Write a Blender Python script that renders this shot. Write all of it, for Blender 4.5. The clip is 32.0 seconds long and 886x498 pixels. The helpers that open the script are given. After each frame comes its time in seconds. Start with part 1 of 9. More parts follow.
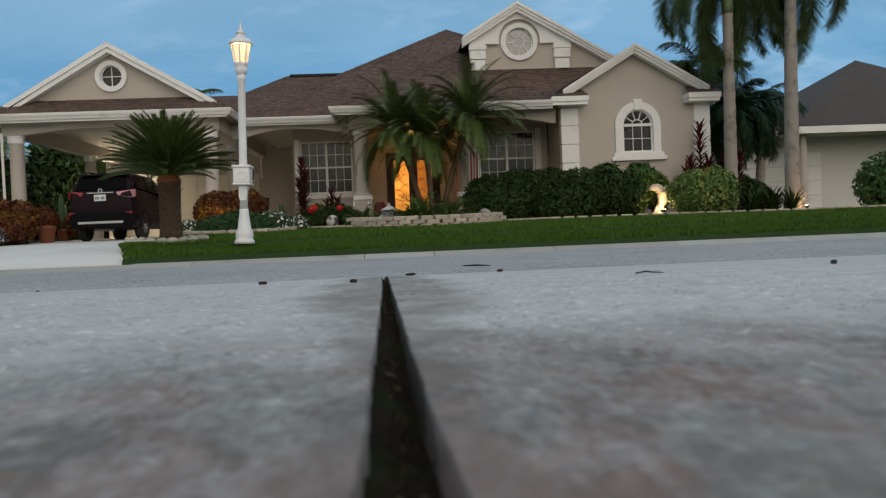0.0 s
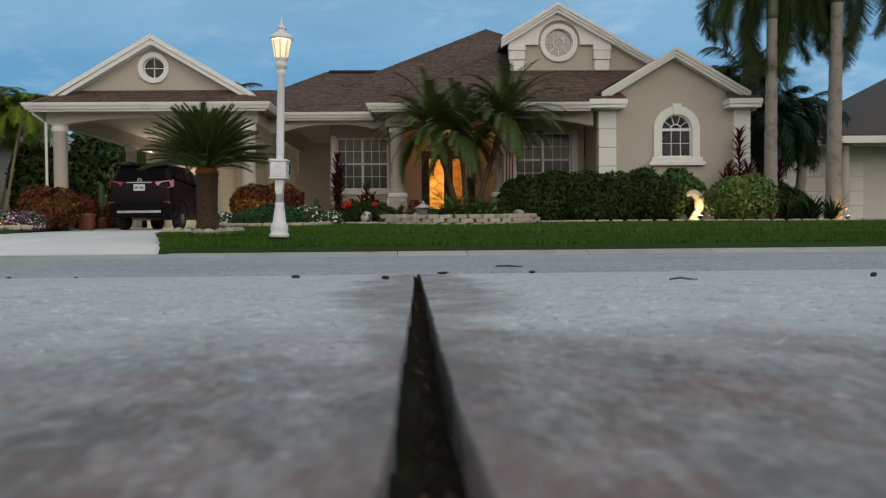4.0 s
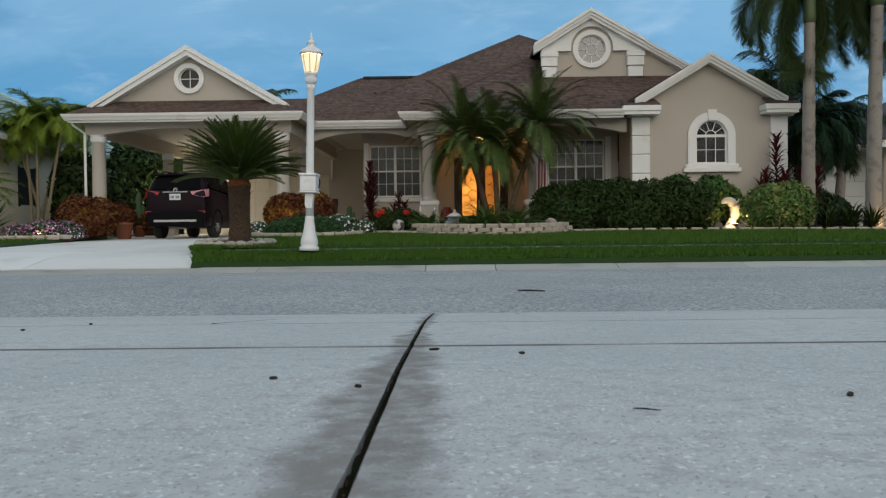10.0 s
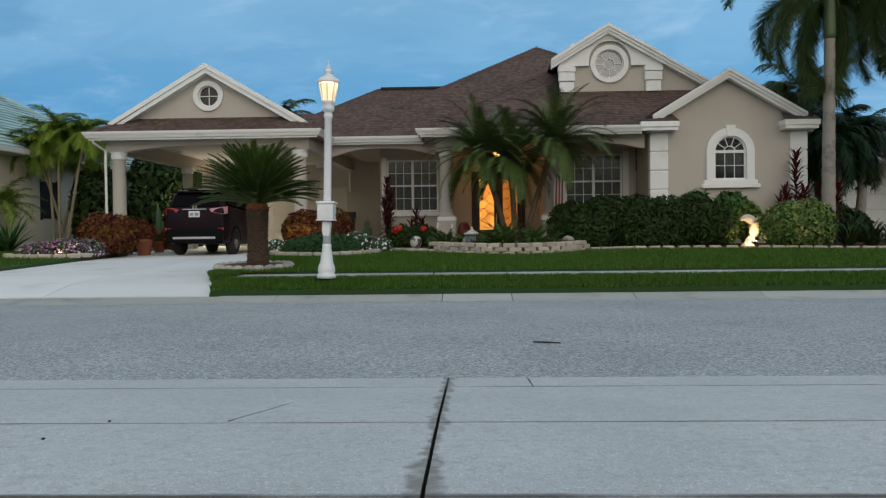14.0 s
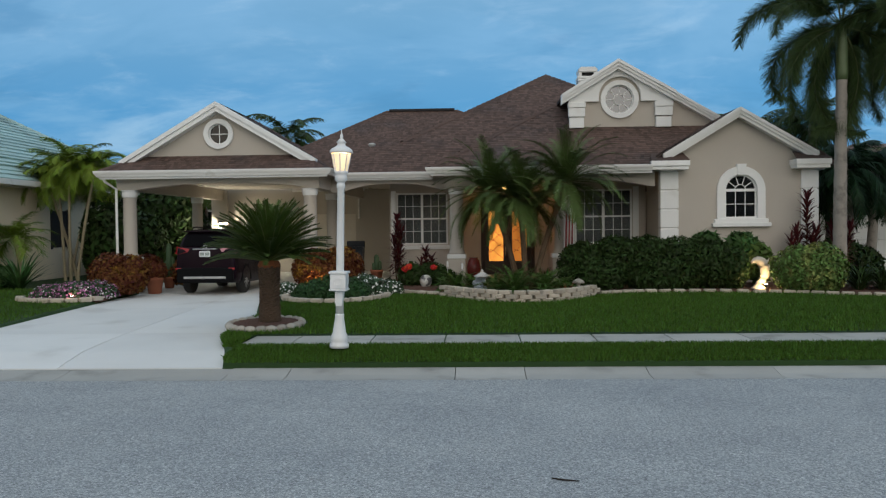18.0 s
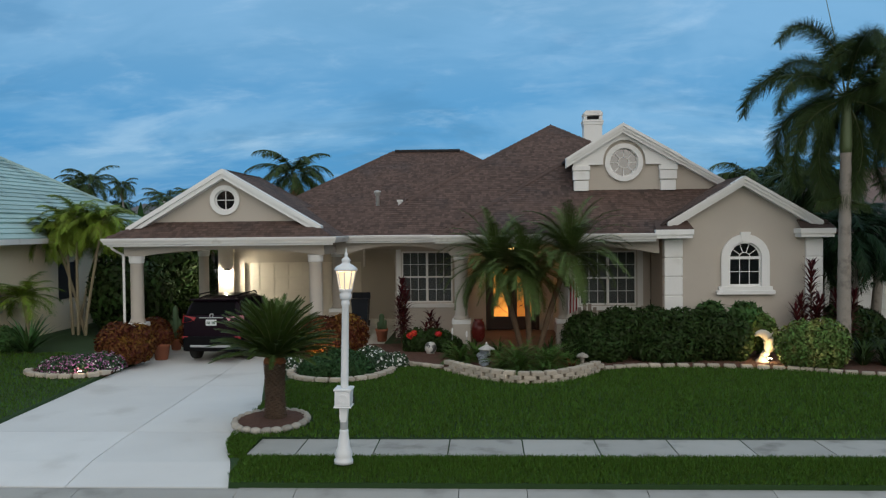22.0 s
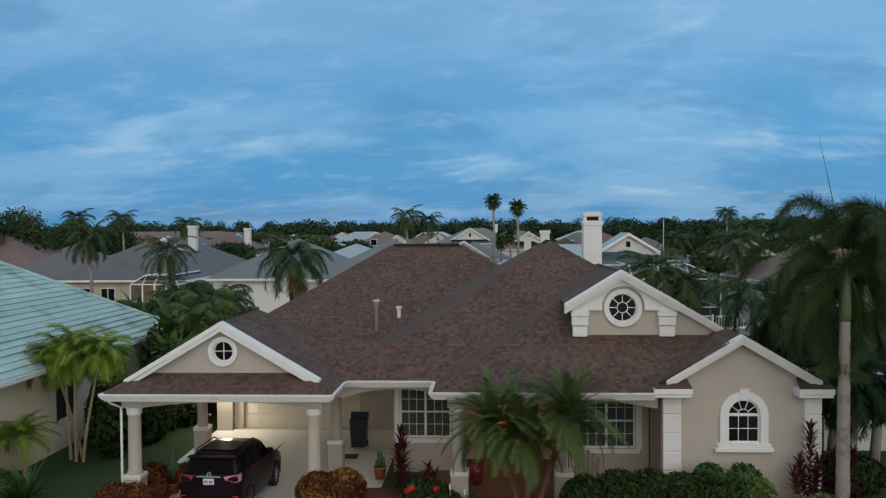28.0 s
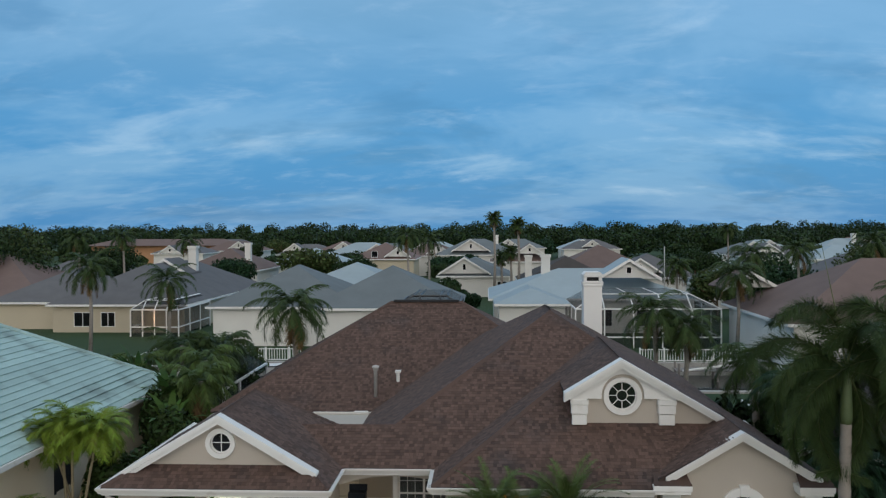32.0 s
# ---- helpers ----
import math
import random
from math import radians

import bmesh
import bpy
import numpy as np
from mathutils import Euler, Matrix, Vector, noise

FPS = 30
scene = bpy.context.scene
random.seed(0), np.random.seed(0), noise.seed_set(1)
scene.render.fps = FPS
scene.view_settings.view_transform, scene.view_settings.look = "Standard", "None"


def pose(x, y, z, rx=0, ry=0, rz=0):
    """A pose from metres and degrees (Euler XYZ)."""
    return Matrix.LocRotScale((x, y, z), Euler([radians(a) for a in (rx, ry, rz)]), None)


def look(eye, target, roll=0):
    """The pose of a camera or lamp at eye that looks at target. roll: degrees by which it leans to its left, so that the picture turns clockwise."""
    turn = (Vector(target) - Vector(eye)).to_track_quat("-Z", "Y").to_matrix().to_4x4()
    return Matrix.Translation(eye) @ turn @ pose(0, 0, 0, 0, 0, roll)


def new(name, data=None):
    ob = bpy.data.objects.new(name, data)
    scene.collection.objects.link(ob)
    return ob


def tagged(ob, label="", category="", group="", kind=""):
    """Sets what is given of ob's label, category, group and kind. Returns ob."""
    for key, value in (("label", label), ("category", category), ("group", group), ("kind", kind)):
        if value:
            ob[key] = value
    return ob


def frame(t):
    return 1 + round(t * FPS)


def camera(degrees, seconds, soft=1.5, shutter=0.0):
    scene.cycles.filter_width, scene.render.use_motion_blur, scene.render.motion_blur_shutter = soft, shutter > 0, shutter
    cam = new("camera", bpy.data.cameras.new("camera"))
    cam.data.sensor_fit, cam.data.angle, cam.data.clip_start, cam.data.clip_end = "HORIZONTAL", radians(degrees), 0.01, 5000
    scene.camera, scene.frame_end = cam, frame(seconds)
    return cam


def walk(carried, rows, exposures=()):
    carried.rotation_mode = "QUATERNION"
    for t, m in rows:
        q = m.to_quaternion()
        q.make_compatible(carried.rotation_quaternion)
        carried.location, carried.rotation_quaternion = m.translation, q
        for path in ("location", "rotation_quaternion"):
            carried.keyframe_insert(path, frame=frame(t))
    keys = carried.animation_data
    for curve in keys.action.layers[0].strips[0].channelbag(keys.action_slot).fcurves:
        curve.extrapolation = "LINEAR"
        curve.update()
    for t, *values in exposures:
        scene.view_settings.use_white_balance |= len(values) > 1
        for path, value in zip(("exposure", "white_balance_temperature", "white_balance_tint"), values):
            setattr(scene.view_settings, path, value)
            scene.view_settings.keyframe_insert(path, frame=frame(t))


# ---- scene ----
cam = camera(55, 32.0, soft=1.25)
# a small camera's iris, 1.6 mm wide, focused on the house
cam.data.dof.use_dof, cam.data.dof.focus_distance, cam.data.dof.aperture_fstop = True, 22.0, 17.0
PATH = [
    (0, pose(0.017, 0.001, 0.305, 88.589, 2.309, -3.901)),
    (0.5, pose(0.017, 0.001, 0.305, 88.585, 2.293, -3.083)),
    (1, pose(0.017, 0.001, 0.305, 88.582, 2.338, -2.770)),
    (1.5, pose(0.017, 0.001, 0.305, 88.572, 2.339, -2.561)),
    (2, pose(0.017, 0.001, 0.305, 88.571, 2.357, -2.368)),
    (2.5, pose(0.017, 0.001, 0.305, 88.572, 2.356, -2.197)),
    (3, pose(0.017, 0.001, 0.305, 88.584, 0.789, -1.972)),
    (3.5, pose(0.017, 0.001, 0.305, 88.588, 0.544, -1.751)),
    (5.5, pose(0.017, 0.001, 0.305, 88.581, 0.523, -0.910)),
    (6, pose(0.017, 0.001, 0.305, 88.589, 0.520, -0.700)),
    (6.5, pose(0.017, 0.001, 0.305, 88.600, 0.519, -0.498)),
    (7, pose(0.017, 0.001, 0.305, 88.619, 0.520, -0.315)),
    (7.5, pose(0.017, 0.001, 0.305, 88.625, 0.511, -0.141)),
    (7.6, pose(0.017, 0.001, 0.305, 88.625, 0.511, -0.141)),
    (8, look((0.060, 0.056, 0.372), (0.026, 20.051, -0.094), -0.49)),
    (8.5, look((0.105, 0.078, 0.407), (0.009, 20.072, -0.068), -0.55)),
    (9, look((0.133, 0.071, 0.434), (-0.032, 20.065, -0.039), -0.60)),
    (9.5, look((0.145, 0.042, 0.478), (-0.067, 20.035, 0.002), -0.65)),
    (10, look((0.141, 0.009, 0.509), (-0.136, 20.002, 0.048), -0.65)),
    (10.5, look((0.146, -0.014, 0.535), (-0.206, 19.977, 0.077), -0.68)),
    (11, look((0.163, -0.029, 0.574), (-0.251, 19.962, 0.125), -0.66)),
    (11.5, look((0.174, -0.030, 0.622), (-0.290, 19.959, 0.179), -0.67)),
    (12, look((0.161, -0.019, 0.677), (-0.363, 19.970, 0.238), -0.70)),
    (12.5, look((0.150, -0.016, 0.738), (-0.433, 19.970, 0.296), -0.67)),
    (13, look((0.151, -0.019, 0.806), (-0.486, 19.966, 0.355), -0.68)),
    (13.5, look((0.160, -0.037, 0.882), (-0.524, 19.947, 0.430), -0.64)),
    (14, look((0.168, -0.010, 0.956), (-0.530, 19.973, 0.528), -0.68)),
    (14.5, look((0.170, -0.032, 1.069), (-0.562, 19.949, 0.616), -0.65)),
    (16.5, pose(0.114, -0.040, 1.538, 88.594, 0.655, 2.234)),
    (17, pose(0.089, -0.012, 1.714, 88.616, 0.664, 2.267)),
    (18, pose(0.073, 0.010, 2.198, 88.549, 0.649, 2.405)),
    (19, pose(0.097, 0.004, 2.707, 88.539, 0.621, 2.461)),
    (20, pose(0.126, -0.033, 3.209, 88.533, 0.596, 2.495)),
    (21, pose(0.153, -0.055, 3.647, 88.530, 0.600, 2.673)),
    (22, pose(0.143, -0.054, 4.206, 88.516, 0.606, 2.829)),
    (23, pose(0.140, -0.043, 4.788, 88.608, 0.598, 2.951)),
    (24, pose(0.152, -0.047, 5.553, 88.604, 0.505, 2.862)),
    (25, pose(0.176, -0.045, 6.335, 88.618, 0.519, 2.898)),
    (25.5, pose(0.197, -0.008, 6.755, 88.572, 0.483, 2.945)),
    (27.5, pose(0.214, 0.047, 8.366, 88.573, 0.367, 2.936)),
    (28, pose(0.233, 0.114, 8.780, 88.574, 0.417, 2.862)),
    (29, pose(0.245, 0.171, 9.593, 88.565, 0.364, 2.897)),
    (30, pose(0.270, 0.232, 10.384, 88.555, 0.360, 2.958)),
    (31, pose(0.289, 0.292, 10.908, 88.540, 0.231, 2.940)),
    (32, pose(0.307, 0.325, 11.560, 88.523, 0.285, 2.937)),
]
walk(cam, PATH, exposures=[(0, 0.03, 6600, 9), (7, 0.03, 6600, 9), (8.5, 0.06, 6450, 7), (13, 0.08, 6250, 6), (18, 0.04, 6100, 6), (24, 0.02, 6120, 7), (32, 0.02, 6130, 8)])

# ---- sky, sun and lamps ----
def sky_world():
    w = bpy.data.worlds.new("dusk_sky")
    scene.world = w
    w.use_nodes = True
    nt = w.node_tree
    nt.nodes.clear()
    N, L = nt.nodes.new, nt.links.new
    out, bg = N("ShaderNodeOutputWorld"), N("ShaderNodeBackground")
    sky = N("ShaderNodeTexSky")
    sky.sky_type, sky.sun_disc = "NISHITA", False
    sky.sun_elevation, sky.sun_rotation = radians(4), radians(200)
    sky.air_density, sky.dust_density, sky.ozone_density = 1.0, 0.6, 3.0
    tc, sep = N("ShaderNodeTexCoord"), N("ShaderNodeSeparateXYZ")
    L(tc.outputs["Generated"], sep.inputs[0])
    # overcast dusk gradient by elevation
    ramp = N("ShaderNodeValToRGB")
    L(sep.outputs["Z"], ramp.inputs[0])
    r = ramp.color_ramp
    r.elements[0].position, r.elements[0].color = 0.0, (0.050, 0.228, 0.470, 1)
    r.elements[1].position, r.elements[1].color = 1.0, (0.62, 0.62, 0.60, 1)
    for p, c in ((0.05, (0.048, 0.228, 0.482)), (0.12, (0.072, 0.250, 0.486)), (0.22, (0.141, 0.305, 0.486)), (0.34, (0.237, 0.390, 0.531)), (0.60, (0.565, 0.588, 0.610))):
        e = r.elements.new(p)
        e.color = (*c, 1)
    def maths(op, a, b):
        k = N("ShaderNodeMath")
        k.operation = op
        for sock, v in ((k.inputs[0], a), (k.inputs[1], b)):
            if isinstance(v, (int, float)):
                sock.default_value = v
            else:
                L(v, sock)
        return k.outputs[0]
    # the clouds lie on level sheets overhead, so that they draw together towards the horizon
    deep = maths("ADD", maths("MAXIMUM", sep.outputs["Z"], 0.0), 0.30)
    flat = N("ShaderNodeCombineXYZ")
    L(maths("DIVIDE", sep.outputs["X"], deep), flat.inputs[0])
    L(maths("DIVIDE", sep.outputs["Y"], deep), flat.inputs[1])
    def layer(scale, stretch, rot, lo, hi, detail, seed):
        mp = N("ShaderNodeMapping")
        mp.inputs["Scale"].default_value = (scale, scale * stretch, scale)
        mp.inputs["Rotation"].default_value = (0, 0, radians(rot))
        mp.inputs["Location"].default_value = (seed, seed * 0.7, seed * 0.3)
        L(flat.outputs[0], mp.inputs[0])
        nz = N("ShaderNodeTexNoise")
        nz.inputs["Scale"].default_value, nz.inputs["Detail"].default_value = 1.0, detail
        nz.inputs["Roughness"].default_value = 0.58
        nz.inputs["Distortion"].default_value = 0.35
        L(mp.outputs[0], nz.inputs["Vector"])
        mr = N("ShaderNodeMapRange")
        mr.interpolation_type = "SMOOTHERSTEP"
        mr.inputs["From Min"].default_value, mr.inputs["From Max"].default_value = lo, hi
        L(nz.outputs["Fac"], mr.inputs["Value"])
        return mr.outputs[0]
    def mix(fac, a, b, amount=1.0):
        m = N("ShaderNodeMix")
        m.data_type = "RGBA"
        if amount < 1.0:
            k = N("ShaderNodeMath")
            k.operation = "MULTIPLY"
            k.inputs[1].default_value = amount
            L(fac, k.inputs[0])
            fac = k.outputs[0]
        L(fac, m.inputs[0])
        for sock, v in ((m.inputs[6], a), (m.inputs[7], b)):
            if isinstance(v, tuple):
                sock.default_value = (*v, 1)
            else:
                L(v, sock)
        return m.outputs[2]
    c = ramp.outputs[0]
    c = mix(layer(1.5, 1.5, 24, 0.38, 0.64, 5, 3.1), c, (0.20, 0.375, 0.57), 0.7)
    c = mix(layer(1.9, 1.9, -20, 0.48, 0.72, 5, 12.4), c, (0.062, 0.195, 0.37), 0.5)
    c = mix(layer(2.6, 1.7, 30, 0.50, 0.76, 6, 7.7), c, (0.40, 0.54, 0.68), 0.48)
    c = mix(layer(6.5, 1.8, 30, 0.48, 0.80, 6, 21.3), c, (0.36, 0.50, 0.66), 0.25)
    # the brighter, warmer western half of the sky, behind the street
    west = N("ShaderNodeMapRange")
    west.interpolation_type = "SMOOTHSTEP"
    west.inputs["From Min"].default_value, west.inputs["From Max"].default_value = -0.1, -0.9
    L(sep.outputs["Y"], west.inputs["Value"])
    c = mix(west.outputs[0], c, (0.78, 0.66, 0.54), 0.85)
    add = N("ShaderNodeMix")
    add.data_type = "RGBA"
    add.inputs[0].default_value = 0.03
    L(c, add.inputs[6])
    L(sky.outputs[0], add.inputs[7])
    L(add.outputs[2], bg.inputs["Color"])
    bg.inputs["Strength"].default_value = 1.08
    L(bg.outputs[0], out.inputs["Surface"])


sky_world()
sun = new("sun", bpy.data.lights.new("sun", "SUN"))
sun.data.energy, sun.data.angle, sun.data.color = 0.75, radians(60), (1.0, 0.90, 0.80)
sun.matrix_world = look((18, -30, 18), (0, 20, 0))


def lamp(name, place, watts, colour, radius=0.05):
    ob = new(name, bpy.data.lights.new(name, "POINT"))
    ob.data.energy, ob.data.color, ob.data.shadow_soft_size = watts, colour, radius
    ob.location = place
    return ob




# ---- materials ----
def material(name, colour, rough=0.7, metal=0.0, vary=0.12, scale=6.0, fine=60.0, bump=0.15, dist=0.01, per=0.0, island=0.0,
             second=None, second_at=(0.5, 0.7), second_scale=1.5, spec=None, glow=0.0, glow_colour=None, transmit=0.0, hue=0.0):
    """A surface with two scales of grain, wear in a second colour, relief, and a share of chance per object or per island."""
    m = bpy.data.materials.new(name)
    m.use_nodes = True
    nt = m.node_tree
    N, L = nt.nodes.new, nt.links.new
    b = nt.nodes["Principled BSDF"]
    tc = N("ShaderNodeTexCoord")
    def noise_tex(s, detail=4):
        n = N("ShaderNodeTexNoise")
        n.inputs["Scale"].default_value, n.inputs["Detail"].default_value = s, detail
        L(tc.outputs["Object"], n.inputs["Vector"])
        return n.outputs["Fac"]
    def maths(op, a, c):
        k = N("ShaderNodeMath")
        k.operation = op
        for sock, v in ((k.inputs[0], a), (k.inputs[1], c)):
            if isinstance(v, (int, float)):
                sock.default_value = v
            else:
                L(v, sock)
        return k.outputs[0]
    big, small = noise_tex(scale, 3), noise_tex(fine, 5)
    v = maths("ADD", maths("MULTIPLY", maths("SUBTRACT", big, 0.5), 2 * vary), maths("MULTIPLY", maths("SUBTRACT", small, 0.5), 1.6 * vary))
    if per:
        oi = N("ShaderNodeObjectInfo")
        v = maths("ADD", v, maths("MULTIPLY", maths("SUBTRACT", oi.outputs["Random"], 0.5), 2 * per))
    if island:
        g = N("ShaderNodeNewGeometry")
        v = maths("ADD", v, maths("MULTIPLY", maths("SUBTRACT", g.outputs["Random Per Island"], 0.5), 2 * island))
    base = None
    if second:
        mr = N("ShaderNodeMapRange")
        mr.interpolation_type = "SMOOTHSTEP"
        mr.inputs["From Min"].default_value, mr.inputs["From Max"].default_value = second_at
        L(noise_tex(second_scale, 5), mr.inputs["Value"])
        mx = N("ShaderNodeMix")
        mx.data_type = "RGBA"
        L(mr.outputs[0], mx.inputs[0])
        mx.inputs[6].default_value, mx.inputs[7].default_value = (*colour, 1), (*second, 1)
        base = mx.outputs[2]
    hsv = N("ShaderNodeHueSaturation")
    if base is None:
        hsv.inputs["Color"].default_value = (*colour, 1)
    else:
        L(base, hsv.inputs["Color"])
    L(maths("ADD", v, 1.0), hsv.inputs["Value"])
    if hue and island:
        g2 = N("ShaderNodeNewGeometry")
        L(maths("ADD", maths("MULTIPLY", maths("SUBTRACT", g2.outputs["Random Per Island"], 0.5), hue), 0.5), hsv.inputs["Hue"])
    L(hsv.outputs[0], b.inputs["Base Color"])
    b.inputs["Metallic"].default_value = metal
    L(maths("ADD", maths("MULTIPLY", maths("SUBTRACT", small, 0.5), 0.25), rough), b.inputs["Roughness"])
    if spec is not None:
        b.inputs["Specular IOR Level"].default_value = spec
    if bump:
        bn = N("ShaderNodeBump")
        bn.inputs["Strength"].default_value, bn.inputs["Distance"].default_value = bump, dist
        L(small, bn.inputs["Height"])
        L(bn.outputs[0], b.inputs["Normal"])
    if glow:
        b.inputs["Emission Color"].default_value = (*(glow_colour or colour), 1)
        b.inputs["Emission Strength"].default_value = glow
    if transmit:
        b.inputs["Transmission Weight"].default_value = transmit
    return m


def leaf_material(name, colour, island=0.35, rough=0.5, hue=0.03, tip=None):
    m = material(name, colour, rough=rough, vary=0.10, scale=3.0, fine=30.0, bump=0.0, island=island, hue=hue, second=tip, second_at=(0.52, 0.68), second_scale=2.2, spec=0.12)
    return m


def glass_material(name, colour=(0.02, 0.025, 0.03), rough=0.03):
    m = bpy.data.materials.new(name)
    m.use_nodes = True
    nt = m.node_tree
    N, L = nt.nodes.new, nt.links.new
    b = nt.nodes["Principled BSDF"]
    n = N("ShaderNodeTexNoise")
    n.inputs["Scale"].default_value = 0.8
    r = N("ShaderNodeMapRange")
    r.inputs["To Min"].default_value, r.inputs["To Max"].default_value = rough, rough + 0.05
    L(n.outputs["Fac"], r.inputs["Value"])
    L(r.outputs[0], b.inputs["Roughness"])
    b.inputs["Base Color"].default_value = (*colour, 1)
    b.inputs["IOR"].default_value = 1.52
    return m


STUCCO = material("stucco_beige", (0.515, 0.468, 0.405), 0.9, vary=0.06, scale=0.9, fine=55, bump=0.35, dist=0.012)
STUCCO_NB = material("stucco_cream", (0.82, 0.72, 0.55), 0.9, vary=0.07, scale=0.7, fine=40, bump=0.3)
TRIM = material("white_trim_paint", (0.83, 0.83, 0.81), 0.6, vary=0.05, scale=1.4, fine=30, bump=0.1, second=(0.72, 0.71, 0.67), second_at=(0.58, 0.8), second_scale=1.1)
GUTTER = material("white_aluminium", (0.80, 0.79, 0.76), 0.42, vary=0.06, scale=1.0, fine=20, bump=0.04, second=(0.58, 0.55, 0.49), second_at=(0.6, 0.8), second_scale=2.0)
SOFFIT = material("soffit_board", (0.50, 0.46, 0.40), 0.85, vary=0.05, bump=0.1)
SHINGLE = material("brown_shingle", (0.104, 0.065, 0.051), 0.92, vary=0.16, scale=0.6, fine=90, bump=0.5, dist=0.006, island=0.36, second=(0.075, 0.055, 0.05), second_at=(0.5, 0.75), second_scale=0.5)
SHINGLE_PIECE = material("brown_shingle_piece", (0.104, 0.065, 0.051), 0.92, vary=0.16, scale=0.6, fine=90, bump=0.5, dist=0.006, per=0.32, second=(0.075, 0.055, 0.05), second_at=(0.5, 0.75), second_scale=0.5)
SHINGLE_UNDER = material("roof_felt", (0.055, 0.04, 0.035), 0.95, vary=0.1, bump=0.2)
CONCRETE_FAR = material("white_concrete", (0.71, 0.705, 0.68), 0.85, vary=0.08, scale=0.8, fine=60, bump=0.2, dist=0.004, per=0.04, second=(0.58, 0.57, 0.54), second_at=(0.55, 0.78), second_scale=0.7)
KERB = material("kerb_concrete", (0.40, 0.39, 0.36), 0.88, vary=0.12, scale=1.6, fine=70, bump=0.3, per=0.08, second=(0.25, 0.245, 0.22), second_at=(0.52, 0.75), second_scale=1.2)
WALKSLAB = material("sidewalk_concrete", (0.40, 0.39, 0.355), 0.88, vary=0.14, scale=1.4, fine=60, bump=0.3, per=0.10, second=(0.22, 0.215, 0.19), second_at=(0.5, 0.75), second_scale=1.6)
ASPHALT = bpy.data.materials.new("worn_asphalt")
LAWN_SOIL = material("lawn_ground", (0.022, 0.055, 0.012), 0.95, vary=0.25, scale=0.8, fine=50, bump=0.5, dist=0.03)
GRASS = leaf_material("grass_blades", (0.062, 0.125, 0.016), island=0.45, hue=0.03)
MULCH = material("red_mulch", (0.115, 0.055, 0.036), 0.95, vary=0.35, scale=8, fine=70, bump=0.8, dist=0.03)
STONE = material("garden_block", (0.47, 0.41, 0.33), 0.9, vary=0.15, scale=4, fine=40, bump=0.5, dist=0.01, per=0.16)
ROCK = material("field_stone", (0.40, 0.37, 0.32), 0.9, vary=0.2, scale=8, fine=50, bump=0.5, per=0.2)
BARK_GREY = material("grey_palm_trunk", (0.30, 0.27, 0.235), 0.9, vary=0.18, scale=3, fine=24, bump=0.5, dist=0.015, second=(0.20, 0.18, 0.16), second_at=(0.5, 0.7), second_scale=4)
BARK_BROWN = material("brown_palm_trunk", (0.13, 0.085, 0.05), 0.95, vary=0.3, scale=8, fine=40, bump=0.8, dist=0.02, per=0.1)
IRON_WHITE = material("white_painted_iron", (0.80, 0.80, 0.79), 0.4, vary=0.04, scale=4, fine=30, bump=0.03)
DARK = material("dark_interior", (0.02, 0.02, 0.022), 0.8, vary=0.2, bump=0.0)
GLASS = glass_material("window_glass")


def clear_glass(m, share):
    """Part of the light goes through the pane, the rest is mirrored."""
    nt = m.node_tree
    out = [n for n in nt.nodes if n.type == "OUTPUT_MATERIAL"][0]
    src = out.inputs["Surface"].links[0].from_socket
    tr, mx = nt.nodes.new("ShaderNodeBsdfTransparent"), nt.nodes.new("ShaderNodeMixShader")
    mx.inputs[0].default_value = share
    tr.inputs[0].default_value = (0.9, 0.93, 0.92, 1)
    nt.links.new(src, mx.inputs[1])
    nt.links.new(tr.outputs[0], mx.inputs[2])
    nt.links.new(mx.outputs[0], out.inputs["Surface"])


clear_glass(GLASS, 0.72)
GLASS_DARK = glass_material("dark_glass", (0.008, 0.008, 0.01))
GLASS_COATED = glass_material("coated_glass", (0.008, 0.008, 0.01))
GLASS_COATED.node_tree.nodes["Principled BSDF"].inputs["IOR"].default_value = 2.25
CURTAIN = material("window_blind", (0.34, 0.345, 0.35), 0.8, vary=0.06, bump=0.1)


# ---- mesh tools ----
def mesh_of(name, bm, mat, smooth=False):
    me = bpy.data.meshes.new(name)
    bm.normal_update()
    bm.to_mesh(me)
    bm.free()
    if mat:
        me.materials.append(mat)
    if smooth:
        me.polygons.foreach_set("use_smooth", [True] * len(me.polygons))
    return me


def part(name, bm, mat, parent=None, label="", smooth=False):
    ob = new(name, mesh_of(name, bm, mat, smooth) if isinstance(bm, bmesh.types.BMesh) else bm)
    if parent:
        ob.parent = parent
        ob.matrix_parent_inverse = Matrix.Translation(-world_place(parent))
    if label:
        tagged(ob, label)
    return ob


def world_place(ob):
    """The place of an unrotated thing; parts are modelled in world metres."""
    v = Vector((0, 0, 0))
    if ob is not None and ob.type == "EMPTY":
        v = Vector(ob.location)
    return v


def thing(name, place, label, category, group="", kind=""):
    ob = new(name)
    ob.location = place
    ob.empty_display_size = 0.2
    return tagged(ob, label, category, group, kind)


def solo(name, bm, mat, label, category="", group="", kind="", smooth=False):
    return tagged(new(name, mesh_of(name, bm, mat, smooth) if isinstance(bm, bmesh.types.BMesh) else bm), label, category, group, kind)


def bm_new():
    return bmesh.new()


